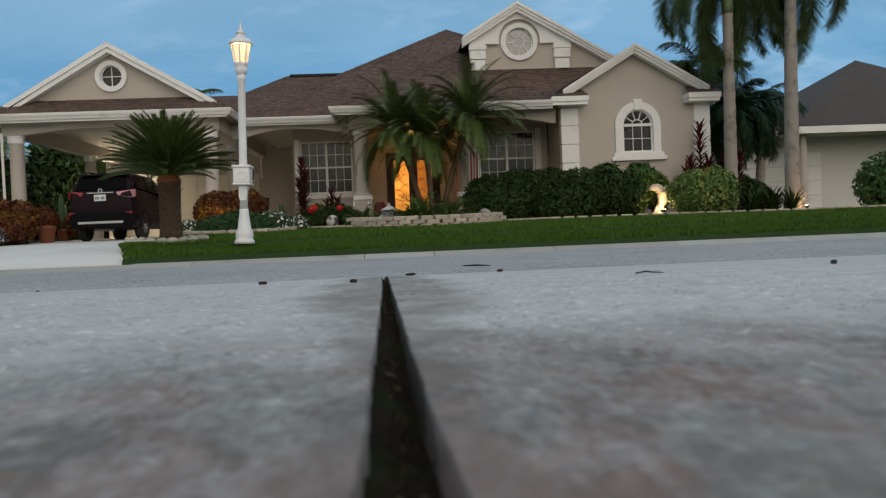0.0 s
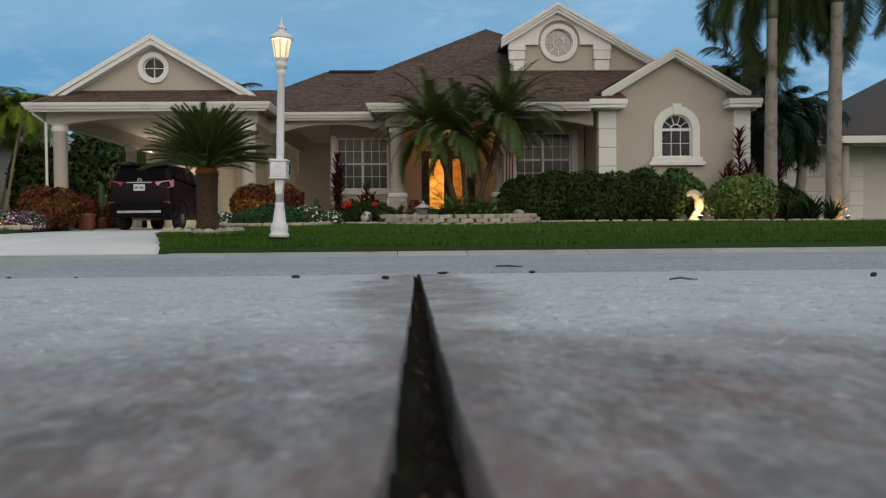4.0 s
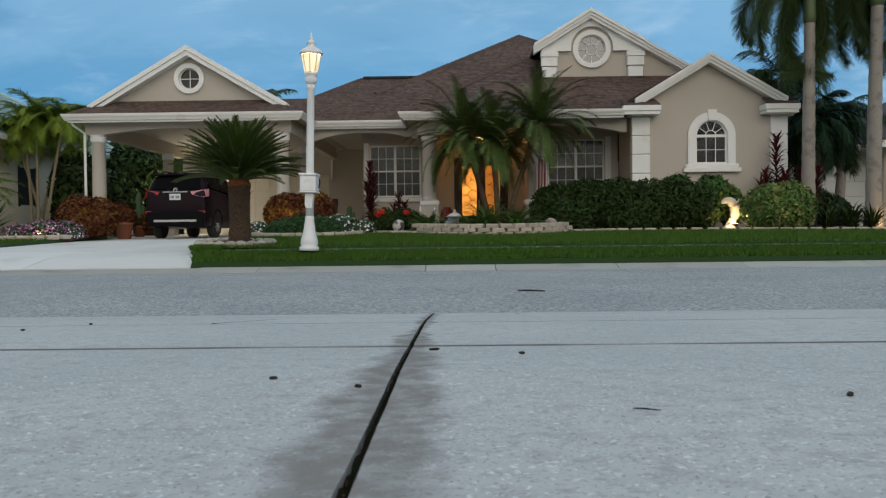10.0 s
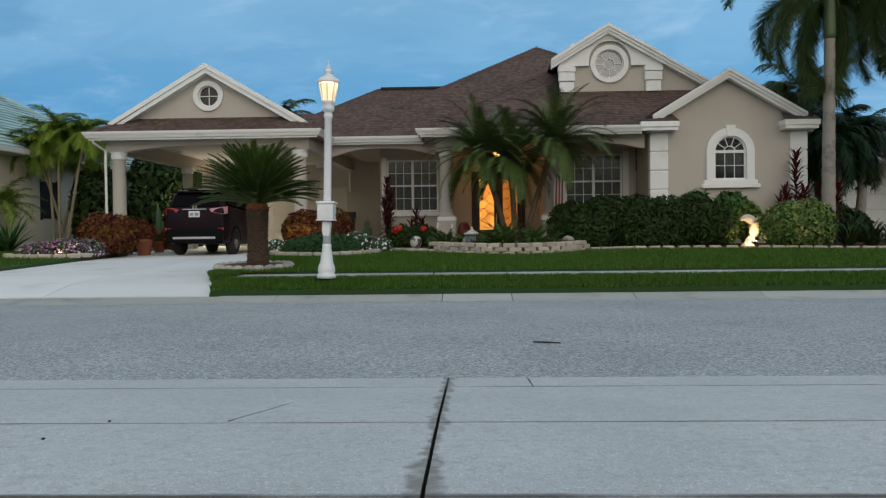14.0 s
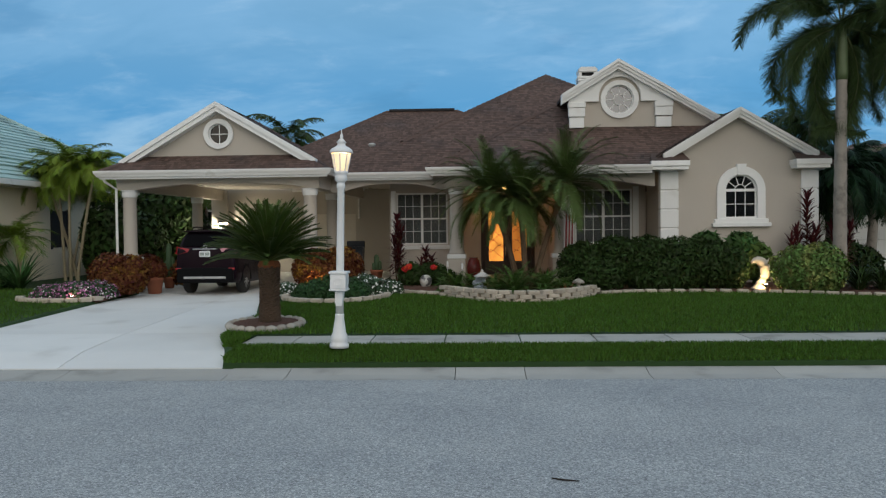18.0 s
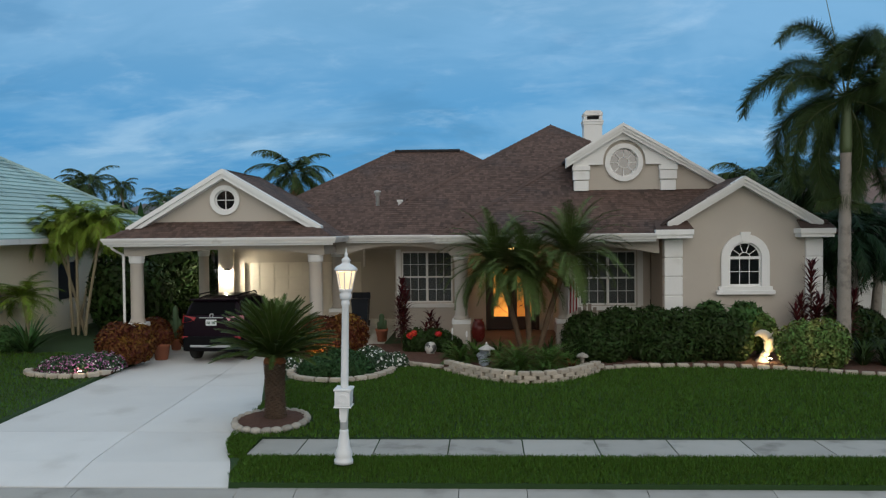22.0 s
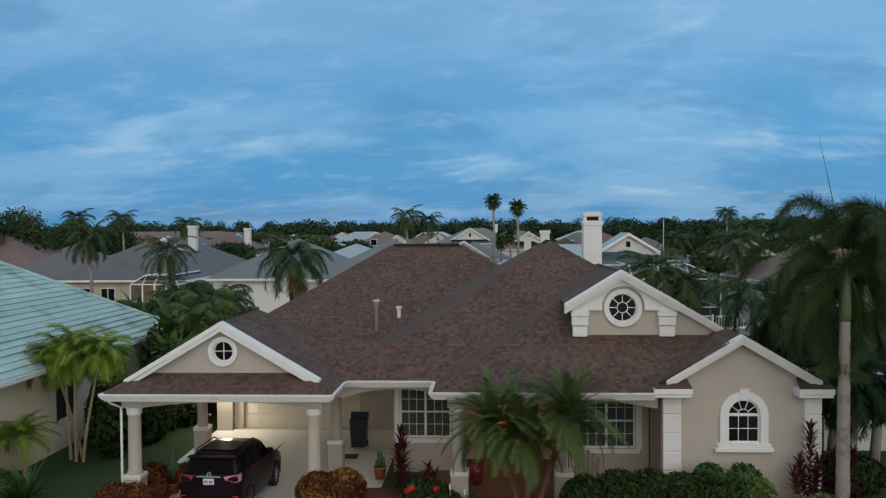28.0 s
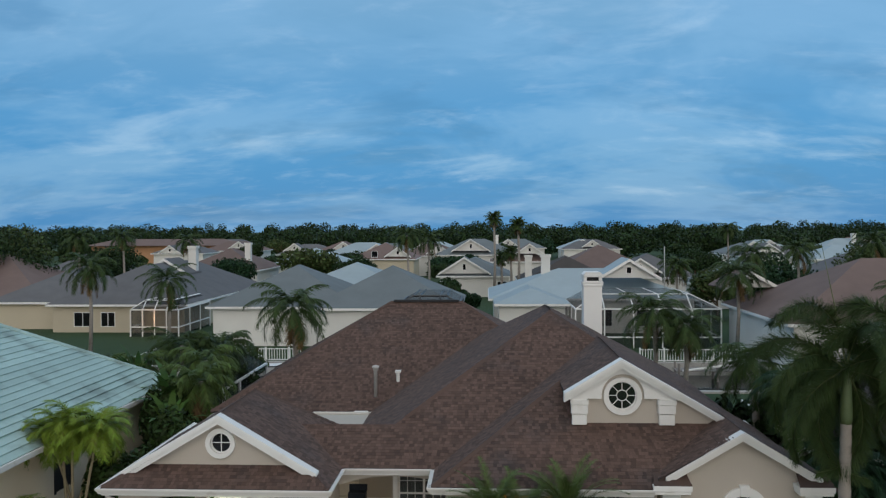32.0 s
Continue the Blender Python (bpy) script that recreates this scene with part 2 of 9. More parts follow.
def box(bm, x0, x1, y0, y1, z0, z1, bevel=0.0, m=None):
    vs = [bm.verts.new(m @ Vector((x, y, z)) if m else (x, y, z)) for x in (x0, x1) for y in (y0, y1) for z in (z0, z1)]
    fs = [bm.faces.new([vs[i] for i in q]) for q in ((0, 1, 3, 2), (4, 6, 7, 5), (0, 4, 5, 1), (2, 3, 7, 6), (0, 2, 6, 4), (1, 5, 7, 3))]
    if bevel:
        bmesh.ops.bevel(bm, geom=list({e for f in fs for e in f.edges}), offset=bevel, segments=1, affect="EDGES", profile=0.5)
    return bm


def prism(bm, pts, vec):
    """A flat outline (3D points in order) pushed along vec."""
    a = [bm.verts.new(p) for p in pts]
    b = [bm.verts.new(Vector(p) + Vector(vec)) for p in pts]
    n = len(a)
    bm.faces.new(a[::-1])
    bm.faces.new(b)
    for i in range(n):
        bm.faces.new((a[i], a[(i + 1) % n], b[(i + 1) % n], b[i]))
    return bm


def lathe(bm, profile, place=(0, 0, 0), n=20, m=None):
    """Turn (radius, height) pairs round a standing axis."""
    rings = []
    for r, z in profile:
        ring = []
        for i in range(n):
            a = 2 * math.pi * i / n
            p = Vector((place[0] + r * math.cos(a), place[1] + r * math.sin(a), place[2] + z))
            ring.append(bm.verts.new(m @ p if m else p))
        rings.append(ring)
    for a, b in zip(rings, rings[1:]):
        for i in range(n):
            bm.faces.new((a[i], a[(i + 1) % n], b[(i + 1) % n], b[i]))
    bm.faces.new(rings[0][::-1])
    bm.faces.new(rings[-1])
    return bm


def tube(bm, pts, radii, n=8):
    """A round bar along points."""
    rings = []
    pts = [Vector(p) for p in pts]
    for i, p in enumerate(pts):
        d = (pts[min(i + 1, len(pts) - 1)] - pts[max(i - 1, 0)]).normalized()
        u = d.cross(Vector((0, 0, 1)) if abs(d.z) < 0.9 else Vector((0, 1, 0))).normalized()
        w = d.cross(u)
        r = float(radii[i] if isinstance(radii, (list, tuple)) else radii)
        rings.append([bm.verts.new(p + r * (math.cos(2 * math.pi * k / n) * u + math.sin(2 * math.pi * k / n) * w)) for k in range(n)])
    for a, b in zip(rings, rings[1:]):
        for i in range(n):
            bm.faces.new((a[i], a[(i + 1) % n], b[(i + 1) % n], b[i]))
    bm.faces.new(rings[0][::-1])
    bm.faces.new(rings[-1])
    return bm


def ring_y(bm, cx, cz, r0, r1, y0, y1, a0=0.0, a1=360.0, n=40):
    """A flat ring (or arch) that faces the street, from y0 to y1 in depth."""
    full = abs(a1 - a0) >= 359.9
    k = n if full else n + 1
    sets = []
    for i in range(k):
        a = radians(a0 + (a1 - a0) * i / n)
        c, s = math.cos(a), math.sin(a)
        sets.append([bm.verts.new((cx + r * c, y, cz + r * s)) for r, y in ((r0, y0), (r1, y0), (r1, y1), (r0, y1))])
    for i in range(n):
        a, b = sets[i], sets[(i + 1) % k]
        for j in range(4):
            bm.faces.new((a[j], b[j], b[(j + 1) % 4], a[(j + 1) % 4]))
    if not full:
        bm.faces.new(sets[0])
        bm.faces.new(sets[-1][::-1])
    return bm


def disc_y(bm, cx, cz, r, y0, y1, n=32, a0=0.0, a1=360.0):
    full = abs(a1 - a0) >= 359.9
    pts = [(cx + r * math.cos(radians(a0 + (a1 - a0) * i / n)), y0, cz + r * math.sin(radians(a0 + (a1 - a0) * i / n))) for i in range(n if full else n + 1)]
    return prism(bm, pts, (0, y1 - y0, 0))


def soup(name, verts, faces, mat, smooth=False):
    me = bpy.data.meshes.new(name)
    me.from_pydata([tuple(v) for v in verts], [], faces)
    me.materials.append(mat)
    me.update()
    if smooth:
        me.polygons.foreach_set("use_smooth", [True] * len(me.polygons))
    return me


def tris(name, a, b, c, mat):
    """Many loose triangles from three arrays of corners."""
    n = len(a)
    v = np.empty((n * 3, 3), np.float32)
    v[0::3], v[1::3], v[2::3] = a, b, c
    me = bpy.data.meshes.new(name)
    me.vertices.add(n * 3)
    me.vertices.foreach_set("co", v.ravel())
    me.loops.add(n * 3)
    me.loops.foreach_set("vertex_index", np.arange(n * 3, dtype=np.int32))
    me.polygons.add(n)
    me.polygons.foreach_set("loop_start", np.arange(0, n * 3, 3, dtype=np.int32))
    me.materials.append(mat)
    me.update(calc_edges=True)
    return me


def quads(name, a, b, c, d, mat):
    """Many loose four-sided pieces from four arrays of corners."""
    n = len(a)
    v = np.empty((n * 4, 3), np.float32)
    v[0::4], v[1::4], v[2::4], v[3::4] = a, b, c, d
    me = bpy.data.meshes.new(name)
    me.vertices.add(n * 4)
    me.vertices.foreach_set("co", v.ravel())
    me.loops.add(n * 4)
    me.loops.foreach_set("vertex_index", np.arange(n * 4, dtype=np.int32))
    me.polygons.add(n)
    me.polygons.foreach_set("loop_start", np.arange(0, n * 4, 4, dtype=np.int32))
    me.materials.append(mat)
    me.update(calc_edges=True)
    return me


def inside(poly, x, y):
    c = False
    j = len(poly) - 1
    for i in range(len(poly)):
        (xi, yi), (xj, yj) = poly[i], poly[j]
        if (yi > y) != (yj > y) and x < (xj - xi) * (y - yi) / (yj - yi) + xi:
            c = not c
        j = i
    return c


def clip(poly, edge_poly):
    """poly cut to the convex outline edge_poly, both counter-clockwise in 2D."""
    out = poly
    n = len(edge_poly)
    for i in range(n):
        (ax, ay), (bx, by) = edge_poly[i], edge_poly[(i + 1) % n]
        src, out = out, []
        for k in range(len(src)):
            p, q = src[k], src[(k + 1) % len(src)]
            dp = (bx - ax) * (p[1] - ay) - (by - ay) * (p[0] - ax)
            dq = (bx - ax) * (q[1] - ay) - (by - ay) * (q[0] - ax)
            if dp >= 0:
                out.append(p)
            if (dp >= 0) != (dq >= 0):
                f = dp / (dp - dq)
                out.append((p[0] + f * (q[0] - p[0]), p[1] + f * (q[1] - p[1])))
        if not out:
            return []
    return out




def ground_z(y):
    """The height of the lots across the street; the lawn rises gently from the kerb to the house."""
    return 0.15 + 0.026 * (min(y, 25.0) - 13.5)


def drive_z(y):
    """The near driveway falls towards the street."""
    return np.interp(y, (-20.0, 0.0, 1.9, 2.50, 3.80, 5.33, 5.96), (0.708, 0.255, 0.200, 0.170, 0.098, -0.025, -0.077))


def joint_x(y):
    """The open joint of the near driveway runs slightly askew."""
    return 0.0235 - 0.0056 * y


def joint_half(y):
    """Half the width of the joint, worn wide at one spot."""
    return np.interp(y, (0.0, 0.12, 0.17, 0.26, 1.0, 5.3), (0.0112, 0.0112, 0.0098, 0.0068, 0.0060, 0.0062))


def joint_chip(y):
    """How far the left lip of the joint is broken back."""
    return np.interp(y, (0.0, 0.6, 1.3), (0.0056, 0.0054, 0.0006))


def white_drive_z(y):
    """The house driveway rises from the kerb to the garage."""
    return np.interp(y, (13.70, 14.7, 15.9, 19.0, 25.0, 27.0, 35.2), (-0.060, 0.085, 0.142, 0.215, 0.338, 0.385, 0.43))


def white_drive_edge(y):
    """The curved edge of the house driveway on the lawn side."""
    return np.interp(y, (13.7, 14.6, 15.75, 16.6, 19.0, 21.0, 23.2, 24.9), (-4.13, -4.37, -4.75, -4.82, -4.98, -5.45, -5.95, -5.9))


# ---- ground, street, driveways ----
def build_ground():
    # one sheet, bent along the street, the lots and the canal, out to the horizon
    prof = [(-900, 1.0), (-60, 1.0), (-8, 0.38), (-2, 0.22), (5.2, -0.16), (5.6, -0.25), (12.9, -0.28), (13.69, -0.24), (13.705, 0.02), (13.9, 0.06),
            (14.8, 0.135), (15.95, 0.16), (18, 0.24), (21, 0.33), (25, 0.43), (40, 0.42), (58.0, 0.35), (58.2, -1.6), (71.0, -1.6), (71.2, 0.15), (76, 0.25),
            (95, 0.3), (140, 0.0), (260, -0.5), (600, -1.0), (2500, -2.0)]
    cuts = (13.74, 14.6, 15.75, 16.6, 19.0, 21.0, 23.2, 24.9, 24.95, 35.0, 35.1)
    level = [p for p in prof]
    prof = sorted(level + [(y, float(np.interp(y, [p[0] for p in level], [p[1] for p in level]))) for y in cuts])
    verts = []
    for y, z in prof:
        inner = 13.5 < y < 35.05
        l, r = (-10.06, float(white_drive_edge(y))) if y < 24.92 else (-11.0, -3.2)
        low = min(z, float(white_drive_z(y)) - 0.06) if inner else z
        row = [(x, z) for x in (-1800, -300, -120, -60, -30, -16)] + [(l - 0.03, z), (l + 0.03, low), (-8.0, low), (r - 0.03, low), (r + 0.03, z)] + [(x, z) for x in (0, 4, 8, 16, 30, 60, 120, 300, 1800)]
        verts += [(x, y, h) for x, h in row]
    n = len(row)
    faces = [(j * n + i, j * n + i + 1, (j + 1) * n + i + 1, (j + 1) * n + i) for j in range(len(prof) - 1) for i in range(n - 1)]
    solo("ground", soup("ground", verts, faces, LAWN_SOIL), None, "dark green grassy ground of the neighbourhood lots", "ground", kind="structure")

    # asphalt road with a low crown
    bm = bm_new()
    rows = [(5.968, -0.082), (7.6, -0.045), (9.4, -0.030), (11.2, -0.060), (12.955, -0.130)]
    xs = [-160 + 8 * i for i in range(41)]
    grid = [[bm.verts.new((x, y, z)) for x in xs] for y, z in rows]
    low = [[bm.verts.new((x, y, -0.34)) for x in xs] for y, z in (rows[0], rows[-1])]
    for a, b in zip(grid, grid[1:]):
        for i in range(len(xs) - 1):
            bm.faces.new((a[i], a[i + 1], b[i + 1], b[i]))
    for top, bot in ((grid[0], low[0]), (grid[-1], low[1])):
        for i in range(len(xs) - 1):
            bm.faces.new((top[i], bot[i], bot[i + 1], top[i + 1]))
    solo("road", bm, ASPHALT, "worn light grey asphalt street with fine stone grain", "road", kind="structure")

    # far gutter and rolled kerb in cast lengths
    kerb = thing("kerb", (0, 13, 0), "weathered pale concrete gutter and rolled kerb along the lawn", "kerb", kind="structure")
    def kerb_piece(x0, x1, low_lip):
        bm = bm_new()
        h = -0.078 if low_lip else -0.066
        outline = [(12.962, -0.34), (12.962, -0.128), (13.16, -0.130), (13.32, -0.118), (13.46, h - 0.022), (13.58, h), (13.70, h + 0.004), (13.70, -0.34)]
        prism(bm, [(x0, y, z) for y, z in outline], (x1 - x0, 0, 0))
        return bm
    joints = [-60, -50, -40, -30, -22, -16, -12.2, -10.02, -6.62, -3.95, -2.98, -0.32, 0.78, 2.70, 4.69, 6.60, 9.0, 12.0, 15.2, 22, 30, 40, 50, 60]
    for a, b in zip(joints, joints[1:]):
        part("kerb_length", kerb_piece(a + 0.006, b - 0.006, -10.1 < a < -4.0), KERB, kerb)

    # near gutter apron and driveway: two wide slabs with a gaping joint under the camera
    drive = thing("driveway_near", (0, 0, 0), "broom-finished grey concrete driveway with an open dirt-filled joint", "driveway", kind="structure")
    def slab(x0a, x1a, y0, y1, name, thick=0.10):
        """A slab with worn edges from x0a to x1a; None stands for the open joint."""
        bm = bm_new()
        ys = [y0]
        while ys[-1] < y1 - 0.2:
            ys.append(ys[-1] + (0.012 if -0.2 < ys[-1] < 0.9 else 0.03 if -0.5 < ys[-1] < 2.2 else 0.1))
        ys.append(y1)
        n = len(ys) - 1
        rows = []
        for i, y in enumerate(ys):
            l = joint_x(y) + joint_half(y) if x0a is None else x0a
            r = joint_x(y) - joint_half(y) - joint_chip(y) if x1a is None else x1a
            jl, jr = [sum(a * math.sin(y * w + p + ph) for w, p, a in ((9, 0, 0.0006), (23, 1, 0.0004), (47, 2.5, 0.0002), (110, 4, 0.0001))) for ph in (0, 1.7)]
            z = drive_z(y) - (0.003 if i in (0, n) else 0.0)
            rows.append([bm.verts.new(p) for p in ((l + jl, y, z - thick), (l + jl, y, z - 0.0012), (l + jl + 0.0006, y, z), (r + jr - 0.0006, y, z), (r + jr, y, z - 0.0012), (r + jr, y, z - thick))])
        for a, b in zip(rows, rows[1:]):
            for k in range(5):
                bm.faces.new((a[k], a[k + 1], b[k + 1], b[k]))
        bm.faces.new(rows[0][::-1])
        bm.faces.new(rows[-1])
        return part(name, bm, DRIVE, drive)
    for ya, yb in ((-7.0, -3.2), (-3.2, 2.488), (2.512, 3.79), (3.81, 5.322)):
        slab(-4.6, None, ya, yb, "slab")
        slab(None, 4.6, ya, yb, "slab")
    # gutter strip along the street, with a crack of its own
    for xa, xb in ((-4.6, 0.532), (0.544, 4.6)):
        slab(xa, xb, 5.340, 5.96, "gutter_length")
    bm = bm_new()
    prism(bm, [(0.53, 5.35, -0.045), (0.546, 5.35, -0.045), (0.546, 5.95, -0.095), (0.53, 5.95, -0.095)], (0, 0, -0.02))
    bmesh.ops.recalc_face_normals(bm, faces=bm.faces)
    part("crack", bm, SOIL, drive, "dark open crack across the gutter")
    for s in (-1, 1):
        for x0, x1 in ((4.61, 7.5), (7.51, 10.5), (10.51, 13.5), (13.51, 40)):
            bm = bm_new()
            a, b = sorted((s * x0, s * x1))
            prism(bm, [(a, 4.95, -0.34), (a, 4.95, 0.03), (a, 5.15, 0.02), (a, 5.35, -0.065), (a, 5.96, -0.080), (a, 5.96, -0.34)], (b - a, 0, 0))
            part("kerb_length", bm, KERB, drive)
    # worn, pitted skin of the slabs where the aggregate stands out
    rng = np.random.default_rng(40)
    for xa, xb in ((-0.55, 0.0), (0.0, 0.55)):
        ys = [0.05]
        while ys[-1] < 2.3:
            ys.append(ys[-1] * 1.016 + 0.0025)
        side = 1 if xb > 0 else -1
        gy, gu = np.meshgrid(np.array(ys), np.linspace(0, 1, 190), indexing="ij")
        near = joint_x(gy) + side * (joint_half(gy) + 0.0008) - (joint_chip(gy) if side < 0 else 0.0)
        gx = near + (side * 0.55 - near) * gu
        hgt = np.zeros_like(gx)
        for cell, amp in ((0.012, 0.0006), (0.005, 0.0010)):
            gridn = rng.normal(size=(int(2.4 / cell) + 3, int(1.2 / cell) + 4))
            u, v = gy / cell, (gx - min(xa, -0.02)) / cell
            i, j = u.astype(int), v.astype(int)
            fu, fv = u - i, v - j
            fu, fv = fu * fu * (3 - 2 * fu), fv * fv * (3 - 2 * fv)
            hgt += amp * (gridn[i, j] * (1 - fu) * (1 - fv) + gridn[i + 1, j] * fu * (1 - fv) + gridn[i, j + 1] * (1 - fu) * fv + gridn[i + 1, j + 1] * fu * fv)
        edge = np.minimum(1, np.minimum(np.abs(gx - near), np.abs(side * 0.55 - gx)) / 0.01) * np.minimum(1, (2.3 - gy) / 0.5).clip(0, 1)
        z = drive_z(gy) - 0.002 + (hgt + 0.0022) * edge
        n0, n1 = gx.shape
        verts = np.stack([gx.ravel(), gy.ravel(), z.ravel()], 1)
        faces = [(a * n1 + b, a * n1 + b + 1, (a + 1) * n1 + b + 1, (a + 1) * n1 + b) for a in range(n0 - 1) for b in range(n1 - 1)]
        me = soup("worn_skin", verts.tolist(), faces, DRIVE, True)
        part("worn_skin", me, None, drive, "pitted worn concrete skin beside the joint")
    # a hairline crack near the street
    bm = bm_new()
    line = [(-0.96, 3.84), (-0.94, 3.95), (-0.90, 4.11), (-0.86, 4.30), (-0.81, 4.54)]
    for (ax, ay), (bx, by) in zip(line, line[1:]):
        prism(bm, [(ax - 0.004, ay, drive_z(ay) + 0.0006), (ax + 0.004, ay, drive_z(ay) + 0.0006), (bx + 0.003, by, drive_z(by) + 0.0006), (bx - 0.003, by, drive_z(by) + 0.0006)][::-1], (0, 0, -0.01))
    bmesh.ops.remove_doubles(bm, verts=bm.verts, dist=0.0005)
    bmesh.ops.recalc_face_normals(bm, faces=bm.faces)
    part("crack", bm, SOIL, drive, "thin dark crack filled with dirt")
    # earth, moss and grit in the open joint
    bm = bm_new()
    rows = []
    random.seed(3)
    for i in range(229):
        y = -0.5 + i * 0.0255
        zc = drive_z(y) - 0.017
        c = joint_x(y)
        rows.append([bm.verts.new((c + x, y, zc + lift + random.uniform(-0.005, 0.006))) for x, lift in ((-0.016, 0.006), (-0.008, 0.004), (-0.003, 0.0), (0.004, -0.003), (0.016, -0.002))])
    for a, b in zip(rows, rows[1:]):
        for k in range(4):
            bm.faces.new((a[k], a[k + 1], b[k + 1], b[k]))
    for y in (2.50, 3.80, 5.331):
        for x0, x1 in ((-4.6, joint_x(y) - 0.012), (joint_x(y) + 0.012, 4.6)):
            box(bm, x0, x1, y - 0.016, y + 0.016, drive_z(y) - 0.06, drive_z(y) - 0.012)
    part("joint_soil", bm, SOIL, drive, "dark damp soil and moss in the joint", smooth=True)
    bm = bm_new()
    for i in range(3000):
        y = abs(random.gauss(0, 1.5)) * 0.9 - 0.1
        x = joint_x(y) + random.triangular(-0.009, 0.009, -0.006)
        r = random.uniform(0.0002, 0.0005) if i % 90 else random.uniform(0.0012, 0.0024)
        bmesh.ops.create_icosphere(bm, subdivisions=1, radius=r, matrix=pose(x, y, drive_z(y) - 0.013 + random.uniform(-0.003, 0.004), random.uniform(0, 90), 0, random.uniform(0, 90)) @ Matrix.Diagonal((1, random.uniform(1, 2.4), 0.7, 1)))
    tagged(part("joint_grit", bm, GRIT, drive), kind="stuff")

    # white driveway of the house
    wd = thing("driveway_far", (-7, 19, 0.3), "clean white concrete driveway leading to the carport", "driveway", kind="structure")
    def panel(pts):
        bm = bm_new()
        prism(bm, [(x, y, float(white_drive_z(y)) - 0.14) for x, y in pts][::-1], (0, 0, 0.14))
        return part("slab", bm, CONCRETE_FAR, wd)
    g = 0.008
    def apron(left, right):
        """A slab that bends with the slope at the street."""
        bm = bm_new()
        rows = []
        for y in (13.71, 14.15, 14.6, 14.7, 15.2, 15.75, 15.9, 16.6):
            z = float(white_drive_z(y))
            rows.append([bm.verts.new(p) for p in ((left(y), y, z - 0.14), (left(y), y, z), (right(y), y, z), (right(y), y, z - 0.14))])
        for a, b in zip(rows, rows[1:]):
            for k in range(4):
                bm.faces.new((a[k], a[(k + 1) % 4], b[(k + 1) % 4], b[k]))
        bm.faces.new(rows[0])
        bm.faces.new(rows[-1][::-1])
        bmesh.ops.recalc_face_normals(bm, faces=bm.faces)
        return part("slab", bm, CONCRETE_FAR, wd)
    seam = lambda y: -6.9 - 0.05 * (y - 13.71) / 2.89
    apron(lambda y: -10.0 - 0.05 * (y - 13.71) / 2.89, lambda y: seam(y) - g)
    apron(lambda y: seam(y) + g, lambda y: float(white_drive_edge(y)))
    panel([(-10.05, 16.6 + 2 * g), (-6.95 - g, 16.6 + 2 * g), (-7.0 - g, 21.0), (-10.1, 21.0)])
    panel([(-6.95 + g, 16.6 + 2 * g), (-4.82, 16.62), (-4.98, 19.0), (-5.45, 21.0), (-7.0 + g, 21.0)])
    panel([(-10.1, 21.0 + 2 * g), (-7.0 - g, 21.0 + 2 * g), (-7.05 - g, 24.9), (-9.95, 24.9)])
    panel([(-7.0 + g, 21.0 + 2 * g), (-5.45, 21.0 + 2 * g), (-5.95, 23.2), (-5.9, 24.9), (-7.05 + g, 24.9)])
    panel([(-11.0, 24.9 + 2 * g), (-7.05 - g, 24.9 + 2 * g), (-7.1 - g, 35.1), (-11.0, 35.1)])
    panel([(-7.05 + g, 24.9 + 2 * g), (-4.0, 24.9 + 2 * g), (-2.0, 27.0), (-2.0, 35.1), (-7.1 + g, 35.1)])
    # porch floor
    bm = bm_new()
    prism(bm, [(x, y, 0.40) for x, y in ((-2.0, 27.2), (-1.2, 26.2), (3.3, 26.2), (5.4, 27.2), (5.4, 31.5), (-2.0, 31.5))][::-1], (0, 0, 0.10))
    solo("porch_floor", bm, PAVER, "reddish paved porch floor before the front door", "floor", kind="structure")

    # sidewalk slabs between two strips of lawn
    walk_ = thing("sidewalk", (0, 15.3, 0.2), "mottled grey concrete sidewalk slabs between grass strips", "sidewalk", kind="structure")
    xs = [-4.18, -3.29, -1.90, -0.56, 0.80, 2.15, 3.50, 4.86, 6.22, 7.58, 8.94, 10.3, 11.66, 13.0, 14.4, 15.8, 17.2, 18.6, 20.0]
    for a, b in zip(xs, xs[1:]):
        bm = bm_new()
        box(bm, a + 0.012, b - 0.012, 14.86, 16.0, 0.05, 0.170, 0.006)
        part("slab", bm, WALKSLAB, walk_)
    for a, b in zip([-24.4, -22.6, -20.8, -19.0, -17.2, -15.4, -13.6, -11.9], [-22.6, -20.8, -19.0, -17.2, -15.4, -13.6, -11.9, -10.1]):
        bm = bm_new()
        box(bm, a + 0.012, b - 0.012, 14.86, 16.0, 0.05, 0.170, 0.006)
        part("slab", bm, WALKSLAB, walk_)


DRIVE = bpy.data.materials.new("broomed_concrete")
SOIL = material("joint_soil", (0.022, 0.018, 0.012), 1.0, vary=0.4, scale=40, fine=200, bump=0.8, dist=0.003, second=(0.020, 0.030, 0.012), second_at=(0.5, 0.65), second_scale=18, spec=0.03)
GRIT = material("joint_grit", (0.050, 0.038, 0.027), 0.95, vary=0.3, scale=60, fine=200, bump=0.3, island=0.6, spec=0.05)
PAVER = material("red_paver", (0.17, 0.10, 0.08), 0.85, vary=0.2, scale=3, fine=30, bump=0.3)


